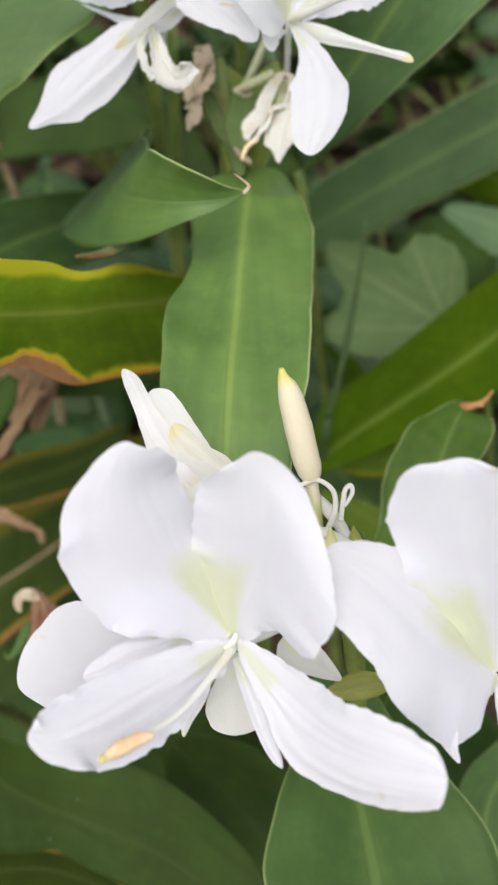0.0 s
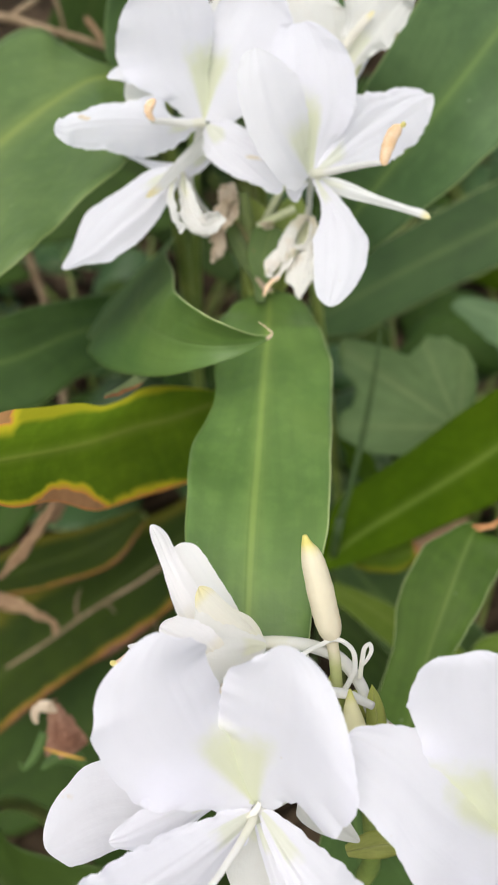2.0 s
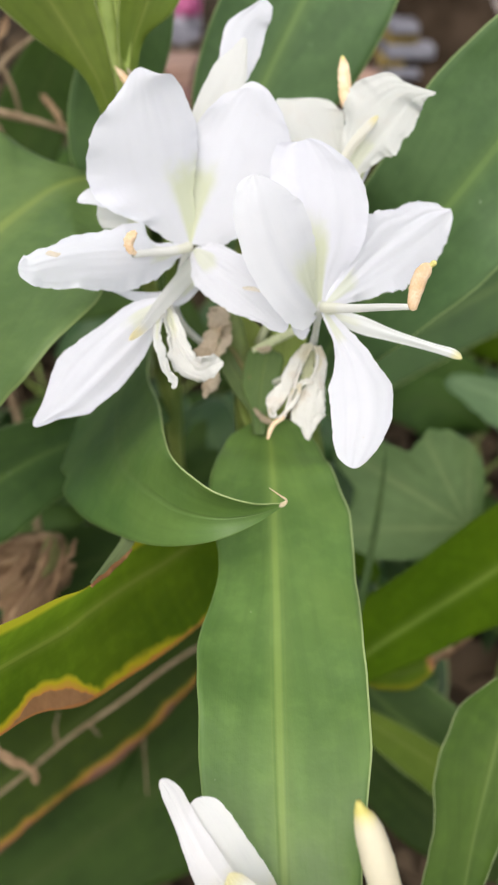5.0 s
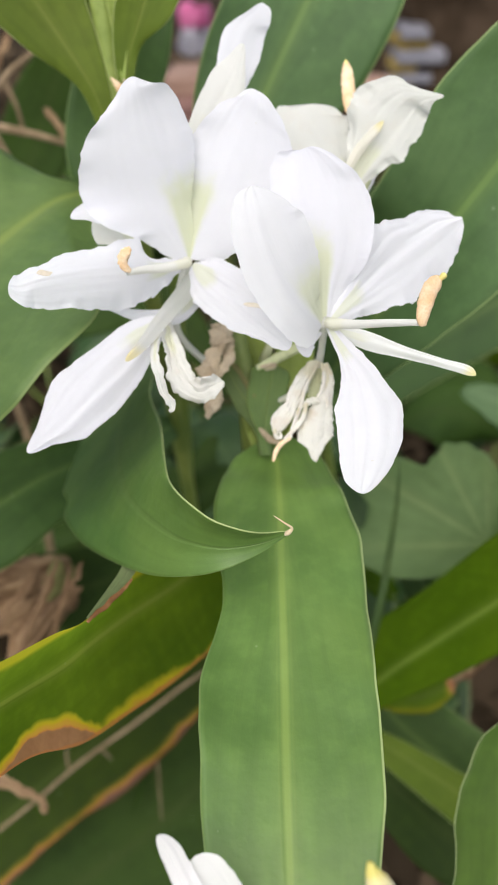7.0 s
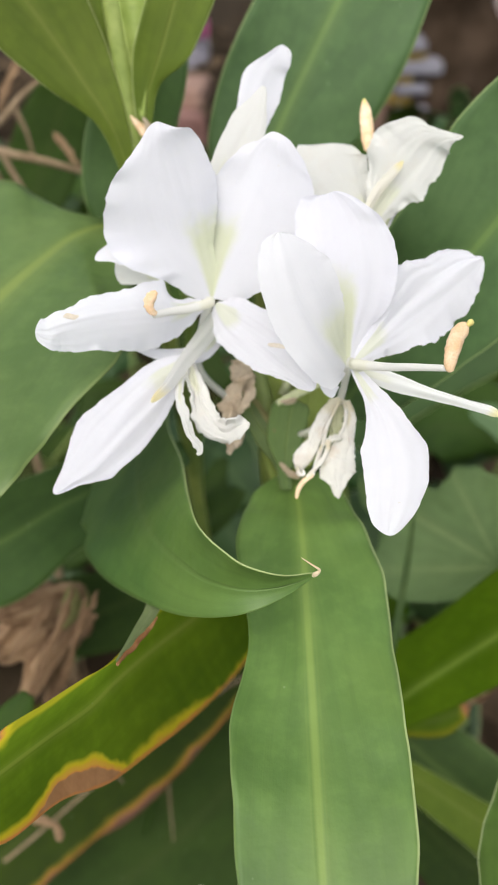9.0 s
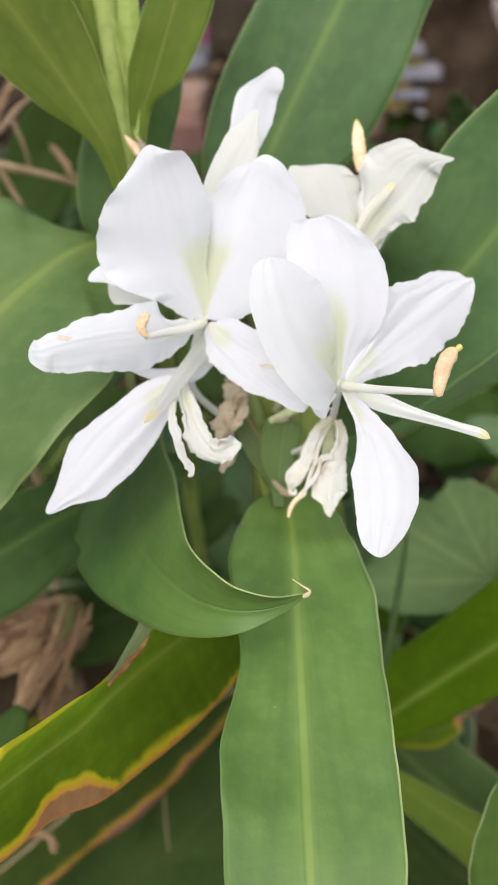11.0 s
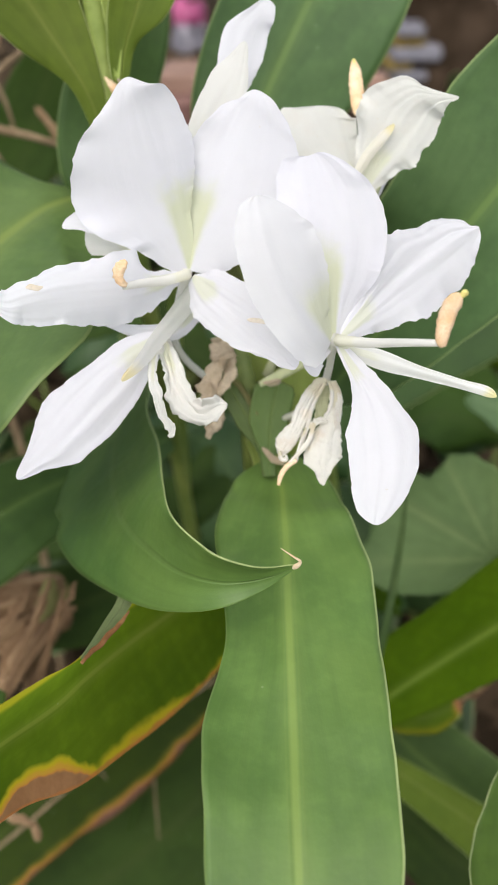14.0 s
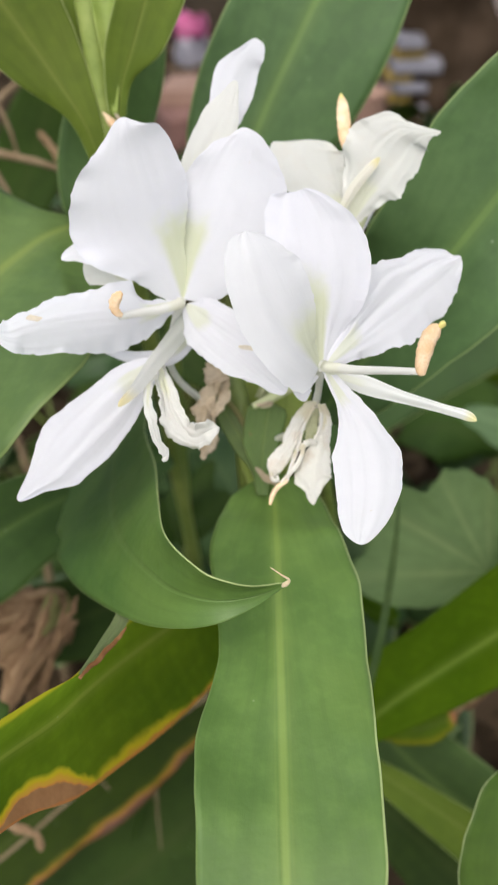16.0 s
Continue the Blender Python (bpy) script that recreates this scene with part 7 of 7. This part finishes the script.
tube("twig", TWIG, stalk, [(-0.1093, 0.3652, 0.2248), (-0.1049, 0.363, 0.2223), (-0.102, 0.3609, 0.2183)], (0.00075, 0.00075, 0.00037))
tube("twig", TWIG, stalk, [(-0.1275, 0.3543, 0.2183), (-0.1298, 0.3635, 0.2249), (-0.1275, 0.3723, 0.2311)], (0.00092, 0.00074, 0.00037))
tube("twig", TWIG, stalk, [(-0.077, 0.3896, 0.2029), (-0.077, 0.3726, 0.1804), (-0.076, 0.3534, 0.1548)], (0.00052, 0.00052, 0.00037))
crumpled = thing("dead_leaf", (-0.1137, 0.3739, 0.3808), "crumpled dry brown leaf hanging among the green", "leaf", "dead leaves")
blade("fold", DEAD, crumpled, [(-0.1092, 0.3755, 0.3829), (-0.1194, 0.3676, 0.3756), (-0.1334, 0.3594, 0.3692), (-0.1494, 0.3484, 0.3625)],
      (0.0023, 0.0111, 0.0142, 0), (0.0023, 0.0101, 0.0142, 0), (0, 0, -4, -4), (-3, -3, 4, 4), cup=0.3, wave=0.002, crumple=0.0012, crease=0.006, ragged=0.25, seed=210, rows=40, cols=20, thick=0.0003, sweep_l=(0, -0.0031, 0.0006, 0), sweep_r=(0, 0.0061, -0.0006, 0))
blade("fold", DEAD, crumpled, [(-0.1058, 0.3651, 0.3775), (-0.1128, 0.3549, 0.3687), (-0.1243, 0.3456, 0.3594), (-0.1359, 0.3331, 0.3458)],
      (0.0023, 0.0075, 0.0078, 0), (0.0023, 0.0087, 0.0074, 0), (0, 0, -3, -3), (0, 0, 1, 1), cup=0.3, wave=0.002, crumple=0.0012, crease=0.006, ragged=0.25, seed=211, rows=40, cols=20, thick=0.0003, sweep_l=(0, -0.0013, 0.0015, 0), sweep_r=(0, 0.002, 0.0016, 0))
blade("fold", DEAD, crumpled, [(-0.1087, 0.365, 0.3691), (-0.1182, 0.355, 0.3555), (-0.122, 0.3448, 0.3418), (-0.1255, 0.338, 0.3327)],
      (0.0023, 0.0064, 0.0054, 0), (0.0023, 0.0046, 0.0037, 0), (-1, -1, 0, 0), (1, 1, 0, 0), cup=0.3, wave=0.002, crumple=0.0012, crease=0.006, ragged=0.25, seed=212, rows=40, cols=20, thick=0.0003)
blade("fold", DEAD, crumpled, [(-0.1014, 0.3656, 0.37), (-0.1055, 0.3619, 0.3683), (-0.1112, 0.3556, 0.3632), (-0.1197, 0.3519, 0.3597)],
      (0.0017, 0.0067, 0.0034, 0), (0.0017, 0.0051, 0.0034, 0), (2, 2, 2, 2), (0, 0, 0, 0), cup=0.3, wave=0.002, crumple=0.0012, crease=0.006, ragged=0.25, seed=213, rows=40, cols=20, thick=0.0003, sweep_l=(0, -0.0018, 0, 0), sweep_r=(0, 0.0006, 0, 0))
blade("fold", DEAD, crumpled, [(-0.1206, 0.3803, 0.3807), (-0.1356, 0.3765, 0.3753), (-0.1545, 0.3705, 0.3751)],
      (0.0023, 0.012, 0), (0.0023, 0.0065, 0), (-5, -5, -5), (3, 3, 3), cup=0.3, wave=0.002, crumple=0.0012, crease=0.006, ragged=0.25, seed=214, rows=40, cols=20, thick=0.0003, sweep_l=(0, 0.0015, 0), sweep_r=(0, 0.0006, 0))
blade("fold", FADED, crumpled, [(-0.1065, 0.3678, 0.3961), (-0.1048, 0.361, 0.3904), (-0.1056, 0.3547, 0.3854), (-0.1009, 0.3509, 0.3821), (-0.0982, 0.3498, 0.3806)],
      (0.0017, 0.0067, 0.0076, 0.0022, 0), (0.0017, 0.0061, 0.0053, 0.0022, 0), (2, 2, -4, -4, -4), (-1, -1, 3, 3, 3), cup=0.2, crumple=0.0012, ragged=0.25, seed=216, rows=24, cols=12, sweep_l=(0, -0.0004, 0.0039, 0, 0), sweep_r=(0, 0, -0.0023, 0, 0))
blade("fold", DEAD, crumpled, [(-0.0929, 0.3515, 0.3881), (-0.0985, 0.3498, 0.3857), (-0.1094, 0.344, 0.3777), (-0.121, 0.3355, 0.3661), (-0.1315, 0.3253, 0.3522)],
      (0.0011, 0.0032, 0.0043, 0.0041, 0), (0.0011, 0.003, 0.0035, 0.0029, 0), (-3, -3, -2, -2, -2), (3, 3, 2, 2, 2), cup=0.5, crease=0.004, crumple=0.0012, ragged=0.3, seed=217, rows=30, cols=14)
blade("strand", DEAD, crumpled, [(-0.1005, 0.3503, 0.4115), (-0.1081, 0.3392, 0.3965), (-0.1169, 0.3282, 0.3815), (-0.1252, 0.3155, 0.3645)],
      (0.00053, 0.00184, 0.00158, 0), (0.00053, 0.00184, 0.00158, 0), cup=0.4, crumple=0.0012, ragged=0.3, crease=0.001, seed=230, rows=30, cols=8)
blade("strand", DEAD, crumpled, [(-0.0944, 0.3465, 0.4067), (-0.0993, 0.3369, 0.3938), (-0.1054, 0.326, 0.3792), (-0.1101, 0.3196, 0.3705)],
      (0.00053, 0.00158, 0.00132, 0), (0.00053, 0.00158, 0.00132, 0), cup=0.4, crumple=0.0012, ragged=0.3, crease=0.001, seed=231, rows=30, cols=8)
blade("strand", DEAD, crumpled, [(-0.1102, 0.3476, 0.4074), (-0.1192, 0.3401, 0.3971), (-0.1286, 0.3335, 0.388), (-0.1358, 0.3291, 0.3819)],
      (0.00079, 0.00237, 0.00184, 0), (0.00079, 0.00237, 0.00184, 0), cup=0.4, crumple=0.0012, ragged=0.3, crease=0.001, seed=232, rows=30, cols=8)
blade("strand", DEAD, crumpled, [(-0.0974, 0.3419, 0.4005), (-0.1035, 0.331, 0.3859), (-0.1123, 0.3181, 0.3684)],
      (0.00053, 0.00105, 0), (0.00053, 0.00105, 0), cup=0.4, crumple=0.0012, ragged=0.3, crease=0.001, seed=233, rows=30, cols=8)
blade("strand", DEAD, crumpled, [(-0.089, 0.3482, 0.4092), (-0.0936, 0.3427, 0.4017), (-0.0986, 0.3394, 0.3972)],
      (0.00053, 0.00132, 0), (0.00053, 0.00132, 0), cup=0.4, crumple=0.0012, ragged=0.3, crease=0.001, seed=234, rows=30, cols=8)
blade("fold", FADED, crumpled, [(-0.1031, 0.3567, 0.4027), (-0.1046, 0.3524, 0.397), (-0.1071, 0.3485, 0.3918), (-0.109, 0.3446, 0.3866)],
      (0.00137, 0.00412, 0.0044, 0), (0.00137, 0.00467, 0.00385, 0), cup=0.2, crumple=0.001, ragged=0.2, seed=236, rows=24, cols=12)
curled = thing("dead_leaf", (-0.0794, 0.182, 0.3527), "curled brown leaf end with a greenish base", "leaf", "dead leaves")
blade("fold", RUSSET, curled, [(-0.0879, 0.1945, 0.374), (-0.0866, 0.1902, 0.3687), (-0.0851, 0.1865, 0.3609), (-0.0838, 0.1841, 0.3554), (-0.0831, 0.1828, 0.3531)],
      (0.00206, 0.00459, 0.00826, 0.00964, 0.00918), (0.00229, 0.00459, 0.00688, 0.00872, 0.00872), cup=0.45, wave=0.002, crease=0.003, crumple=0.0008, ragged=0.12, rounded=False, seed=221, rows=36, cols=20, label='rolled russet blade')
blade("fold", DRY, curled, [(-0.0937, 0.1881, 0.3691), (-0.0955, 0.1901, 0.3716), (-0.0944, 0.1919, 0.3739), (-0.0906, 0.1926, 0.3749), (-0.0856, 0.1912, 0.3732)],
      (0.00091, 0.00159, 0.00182, 0.00227, 0), (0.00068, 0.00136, 0.00182, 0.00227, 0), cup=0.4, crumple=0.0012, ragged=0.25, crease=0.001, seed=222, rows=26, cols=12, label='bleached curled tip')
tube("rim", EMBER, curled, [(-0.0916, 0.1826, 0.3598), (-0.0884, 0.1818, 0.3589), (-0.0838, 0.181, 0.358), (-0.0783, 0.1801, 0.357), (-0.0742, 0.1797, 0.3565)], (0.00023, 0.00055, 0.00059, 0.00055, 0.00023), flat=0.5, label='orange rim between brown and green')
blade("fold", DEAD, curled, [(-0.0906, 0.1937, 0.3698), (-0.0892, 0.1955, 0.372), (-0.087, 0.1969, 0.3738)],
      (0.00092, 0.00115, 0), (0.00092, 0.00138, 0), cup=0.4, crumple=0.001, ragged=0.3, seed=225, rows=16, cols=8)
blade("fold", LEAF_BLUE, curled, [(-0.0928, 0.1889, 0.3605), (-0.0953, 0.1841, 0.3552), (-0.0984, 0.1804, 0.3513), (-0.1014, 0.1785, 0.3496), (-0.1027, 0.1803, 0.3527)],
      (0.00184, 0.00207, 0.00161, 0.00092, 0), (0.00184, 0.00207, 0.00138, 0.00092, 0), cup=0.3, ripple=0.0006, seed=226, rows=30, cols=12)
blade("fold", LEAF_BLUE, curled, [(-0.0754, 0.1816, 0.3459), (-0.0811, 0.183, 0.3507), (-0.0869, 0.1824, 0.3516), (-0.0941, 0.1793, 0.3478)],
      (0.002, 0.0034, 0.0029, 0), (0.002, 0.0034, 0.0029, 0), (0, 0, 0, 0), (0, 0, 0, 0), cup=0.2, seed=223, rows=16, cols=8)
dangling = thing("dead_leaf", (-0.154, 0.3078, 0.293), "narrow withered brown leaf piece", "leaf", "dead leaves")
blade("fold", DEAD, dangling, [(-0.1762, 0.315, 0.2938), (-0.154, 0.3089, 0.2943), (-0.1356, 0.3028, 0.2949), (-0.1201, 0.2936, 0.2916), (-0.1191, 0.2915, 0.289)],
      (0.0041, 0.005, 0.0025, 0.002, 0), (0.0041, 0.005, 0.0035, 0.002, 0), (5, 5, 8, 8, 8), (-5, -5, -3, -3, -3), cup=0.4, crumple=0.002, seed=224, rows=24, cols=10)
straw = thing("dead_leaf", (-0.1074, 0.2736, 0.4053), "withered straw-brown leaf behind the scorched leaf", "leaf", "dead leaves")
blade("fold", DEAD, straw, [(-0.0965, 0.2804, 0.4125), (-0.1035, 0.2727, 0.4043), (-0.1138, 0.262, 0.3929), (-0.1254, 0.2522, 0.3825)],
      (0.0013, 0.0027, 0.0026, 0), (0.0013, 0.0025, 0.0024, 0), (1, 1, 1, 1), (-1, -1, -1, -1), cup=0.3, crumple=0.001, seed=225, rows=24, cols=10)
blade("fold", LEAF_SHADED, straw, [(-0.1116, 0.2919, 0.4103), (-0.1182, 0.2846, 0.4025), (-0.1262, 0.2754, 0.3927), (-0.1341, 0.2699, 0.3869)],
      (0.0027, 0.0078, 0.0075, 0), (0.0027, 0.0078, 0.0085, 0), (1, 1, 1, 1), (-1, -1, -1, -1), cup=0.2, rounded=False, seed=228, rows=24, cols=10)
brown = thing("dead_leaf", (-0.1135, 0.3541, 0.3979), "dry brown leaf in the shade", "leaf", "dead leaves")
blade("fold", DEAD, brown, [(-0.0998, 0.3631, 0.3938), (-0.109, 0.3581, 0.3951), (-0.1251, 0.3535, 0.3965), (-0.1407, 0.3474, 0.3961)],
      (0.0024, 0.009, 0.0114, 0), (0.0024, 0.0066, 0.0071, 0), (-11, -11, -5, -5), (7, 7, 5, 5), cup=0.3, crumple=0.002, seed=226, rows=24, cols=10, sweep_l=(0, 0.0028, 0.002, 0), sweep_r=(0, -0.0011, -0.0012, 0))
orange = thing("dead_leaf", (0.1024, 0.349, 0.3151), "orange-brown withered leaf over the soil", "leaf", "dead leaves")
blade("fold", DEAD, orange, [(0.1318, 0.3627, 0.3338), (0.1173, 0.3515, 0.327), (0.1022, 0.344, 0.3201), (0.0873, 0.3385, 0.3155), (0.0744, 0.3367, 0.3127)],
      (0.002, 0.005, 0.008, 0.006, 0), (0.002, 0.005, 0.007, 0.005, 0), (0, 0, 0, -1, -1), (-1, -1, 0, 1, 1), cup=0.3, crumple=0.003, seed=227, rows=24, cols=10, sweep_l=(0, -0.0007, -0.0031, -0.0019, 0), sweep_r=(0, 0.0019, 0.0026, 0.0018, 0))
# ---- far things on the ground ----
TRAY_AT = Vector((0.5673, 2.6912, 0))
BAG_AT = Vector((-0.1098, 3.5535, 0))
BRICK_AT = Vector((-0.1322, 2.4937, 0))
TRUNK_AT = Vector((0.6741, 2.4838, 0))
PALE_AT = Vector((1.2123, 3.8339, 0))
CLAY_AT = Vector((0.4244, 2.5235, 0))


def grain(ob, bevel):
    m = ob.modifiers.new("edge", "BEVEL")
    m.width, m.segments = bevel, 3
    return ob


def block(name, material, parent, centre, size, turn=0.0, bevel=0.01, label="", rough=0.0, seed=0):
    """A box with softened edges and slightly uneven faces."""
    bm = bmesh.new()
    bmesh.ops.create_cube(bm, size=1.0)
    bmesh.ops.subdivide_edges(bm, edges=bm.edges[:], cuts=4, use_grid_fill=True)
    spin = Matrix.Rotation(radians(turn), 3, "Z")
    for v in bm.verts:
        p = Vector((v.co.x * size[0], v.co.y * size[1], v.co.z * size[2]))
        p += rough * noise.noise_vector(p * 20 + Vector((seed, 0, 0)))
        v.co = spin @ p + Vector(centre)
    verts = [tuple(v.co) for v in bm.verts]
    faces = [tuple(v.index for v in fc.verts) for fc in bm.faces]
    bm.free()
    return grain(finish(name, verts, faces, None, material, parent, label), bevel)


TRAY_WHITE = plain_material("tray_white", (0.17, 0.165, 0.19), (0.24, 0.235, 0.26), 8, 0.5)
TRAY_YELLOW = plain_material("tray_yellow", (0.28, 0.19, 0.03), (0.36, 0.25, 0.05), 8, 0.5)
PINK = plain_material("pink_plastic", (0.55, 0.10, 0.26), (0.65, 0.16, 0.34), 20, 0.4)
BAG = plain_material("white_plastic", (0.26, 0.245, 0.28), (0.34, 0.325, 0.36), 20, 0.4)
BRICK = plain_material("brick", (0.15, 0.075, 0.06), (0.22, 0.12, 0.10), 18, 0.85, 0.002)
CLAY = plain_material("clay", (0.30, 0.18, 0.13), (0.38, 0.24, 0.18), 14, 0.8, 0.002)
STONE = plain_material("stone", (0.34, 0.28, 0.26), (0.46, 0.39, 0.36), 12, 0.8, 0.003)
BARK = plain_material("bark", (0.030, 0.020, 0.012), (0.080, 0.055, 0.036), 10, 0.95, 0.01, spec=0.05)

# stacked trays
scale_px = 0.00051 * (TRAY_AT - Vector((0, 0, 0.74))).length
stack = thing("tray_stack", TRAY_AT, "stack of grey-white and yellow plastic trays", "tray")
level = 0.0
for i, (material, tall, wide, shift) in enumerate(((BAG, 34, 66, 10), (TRAY_YELLOW, 22, 44, -18), (TRAY_WHITE, 20, 70, 0), (TRAY_YELLOW, 18, 52, -16),
                                                   (TRAY_WHITE, 26, 100, 14), (TRAY_YELLOW, 20, 64, -6), (TRAY_WHITE, 20, 58, 0))):
    high = tall * scale_px
    block("tray", material, stack, TRAY_AT + Vector((shift * scale_px, 0.02 * (i % 2), level + high / 2)), (wide * scale_px, 0.16, high * 0.94), 4 * (i % 3) - 4, 0.006, seed=i)
    level += high

# crumpled bag
scale_px = 0.0006 * (BAG_AT - Vector((0, 0, 0.74))).length
sack = thing("plastic_bag", BAG_AT, "crumpled pink and white plastic bag on the soil", "bag")
for name, material, low, high, wide in (("body", BAG, 0, 56, 30), ("top", PINK, 48, 84, 27)):
    tube(name, material, sack, [BAG_AT + Vector((0.002 * k * (-1) ** k, 0, (low + (high - low) * k / 4) * scale_px)) for k in range(5)],
         [wide * scale_px * r for r in (0.75, 1.0, 1.05, 0.9, 0.35)], rows=24, sides=24, knob=0.35, seed=len(name))

brick = thing("brick", BRICK_AT, "weathered reddish brown brick on the soil", "brick")
block("body", BRICK, brick, BRICK_AT + Vector((0, 0, 0.05)), (0.10, 0.22, 0.10), 14, 0.006, rough=0.004)
block("cap", CLAY, brick, BRICK_AT + Vector((0.02, 0.10, 0.125)), (0.12, 0.20, 0.05), -8, 0.006, rough=0.004, seed=4)
pot = thing("clay_pot", CLAY_AT, "small weathered clay pot", "pot")
tube("body", CLAY, pot, [CLAY_AT + Vector((0, 0, h)) for h in (0, 0.03, 0.08, 0.12)], (0.035, 0.05, 0.055, 0.05), sides=24)
tube("rim", CLAY, pot, [CLAY_AT + Vector((0, 0, h)) for h in (0.105, 0.115, 0.125)], (0.058, 0.061, 0.058), sides=24)
stone = thing("stone", PALE_AT, "pale pinkish grey rounded stone", "stone")
tube("body", STONE, stone, [PALE_AT + Vector((0.04, 0, h)) for h in (-0.02, 0.05, 0.15, 0.28, 0.36)], (0.10, 0.16, 0.17, 0.14, 0.05), sides=24, rows=20, knob=0.25)

trunk = thing("tree", TRUNK_AT, "dark rough-barked tree trunk", "tree")
tube("trunk", BARK, trunk, [TRUNK_AT + Vector((0.02 * k, 0.35 + 0.02 * k, h)) for k, h in enumerate((-0.05, 0.3, 1.0, 2.2, 4.0))], (0.22, 0.16, 0.14, 0.12, 0.09), sides=28, rows=60, knob=0.5)
for a, up in ((0.6, 1.8), (2.6, 2.2), (4.3, 2.6)):
    foot = TRUNK_AT + Vector((0.04, 0.39, up))
    tube("limb", BARK, trunk, [foot, foot + Vector((0.5 * math.cos(a), 0.5 * math.sin(a), 0.4)), foot + Vector((1.1 * math.cos(a), 1.1 * math.sin(a), 0.9))], (0.06, 0.04, 0.015), knob=0.3)


# ---- low weeds on the soil ----
def weed(seed):
    """A low clump: short stalks with pointed oval leaves."""
    rng = random.Random(seed)
    clump = thing("weed", (0, 0, 0), "low clump of dark green weeds on the soil", "plant", "weeds")
    for k in range(9):
        a, lean, tall = rng.uniform(0, 6.28), rng.uniform(0.3, 1.0), rng.uniform(0.05, 0.16)
        out = Vector((math.cos(a), math.sin(a), 0))
        foot, head = Vector((0, 0, 0)), out * tall * lean + Vector((0, 0, tall))
        tube("stalk", STEM, clump, [foot, foot.lerp(head, 0.5) + Vector((0, 0, tall * 0.12)), head], (0.0018, 0.0015, 0.001), sides=6)
        long = rng.uniform(0.05, 0.11)
        wide = long * rng.uniform(0.22, 0.34)
        blade("leaf", WEED if k % 3 else LEAF_SHADED, clump, [head, head + out * long * 0.35 + Vector((0, 0, 0.012)), head + out * long * 0.7 + Vector((0, 0, 0.004)), head + out * long + Vector((0, 0, -0.015))],
              (0.001, wide, wide * 0.8, 0), (0.001, wide, wide * 0.8, 0), cup=0.15, wave=0.003, rounded=False, rows=14, cols=8, seed=seed * 10 + k)
    return clump


WEED = leaf_material("weed_leaf", (0.030, 0.070, 0.018), (0.055, 0.105, 0.030), (0.09, 0.15, 0.05), spec=0.3)
clumps = [weed(1), weed(2), weed(3)]
spots = random.Random(11)
for k in range(90):
    y = 0.55 + 1.3 * spots.random() if k < 70 else spots.gauss(1.4, 1.3)
    x = spots.uniform(-1.0, 1.0) if k < 70 else (-1) ** k * (1.0 + abs(spots.gauss(0.0, 0.8)))
    if y < 0.55:
        y = 1.1 - y
    turn, size = spots.uniform(0, 360), spots.uniform(0.8, 1.5)
    where = pose(x, y, 0.004, 0, 0, turn) @ Matrix.Diagonal((size, size, size, 1))
    if k < 3:
        clumps[k].matrix_basis = where
    else:
        copy_thing(clumps[k % 3], where)


# ---- ground ----
def height(x, y):
    return 0.02 * noise.noise(Vector((x * 3, y * 3, 0))) + 0.006 * noise.noise(Vector((x * 14, y * 14, 4)))


def ground():
    n, size = 110, 40.0
    g = np.linspace(-1, 1, n)
    g = np.sign(g) * np.abs(g) ** 3 * size
    verts = [(x, y + 0.8, height(x, y + 0.8)) for y in g for x in g]
    faces = [(i * n + j, i * n + j + 1, (i + 1) * n + j + 1, (i + 1) * n + j) for i in range(n - 1) for j in range(n - 1)]
    return finish("ground", verts, faces, None, SOIL, None)


tagged(ground(), "dark damp soil strewn with leaf litter", "ground", kind="structure")


def litter(count):
    """Dry leaf scraps, chips and short stalks lying on the soil, in one mesh."""
    rng = random.Random(7)
    verts, faces = [], []
    for k in range(count):
        x, y = rng.gauss(0.0, 1.25), rng.gauss(1.5, 1.45)
        long = rng.uniform(0.02, 0.09)
        wide = long * (rng.uniform(0.25, 0.5) if k % 3 else 0.05)
        a, tilt = rng.uniform(0, 6.28), rng.uniform(-0.4, 0.4)
        z0 = height(x, y) + rng.uniform(0.004, 0.02)
        start = len(verts)
        for i in range(6):
            s = i / 5 - 0.5
            w = wide * max(0.08, 1 - (2 * s) ** 2)
            for j in (-1, 0, 1):
                px, py = s * long, j * w
                pz = z0 + tilt * px + 0.25 * wide * abs(j) + 0.004 * noise.noise(Vector((s * 5, j, k)))
                verts.append((x + px * math.cos(a) - py * math.sin(a), y + px * math.sin(a) + py * math.cos(a), pz))
        faces += [(start + i * 3 + j, start + i * 3 + j + 1, start + i * 3 + j + 4, start + i * 3 + j + 3) for i in range(5) for j in (0, 1)]
    return finish("leaf_litter", verts, faces, None, LITTER, None)


tagged(litter(12000), "brown dry leaf litter and short stalks on the soil", "litter", kind="stuff")
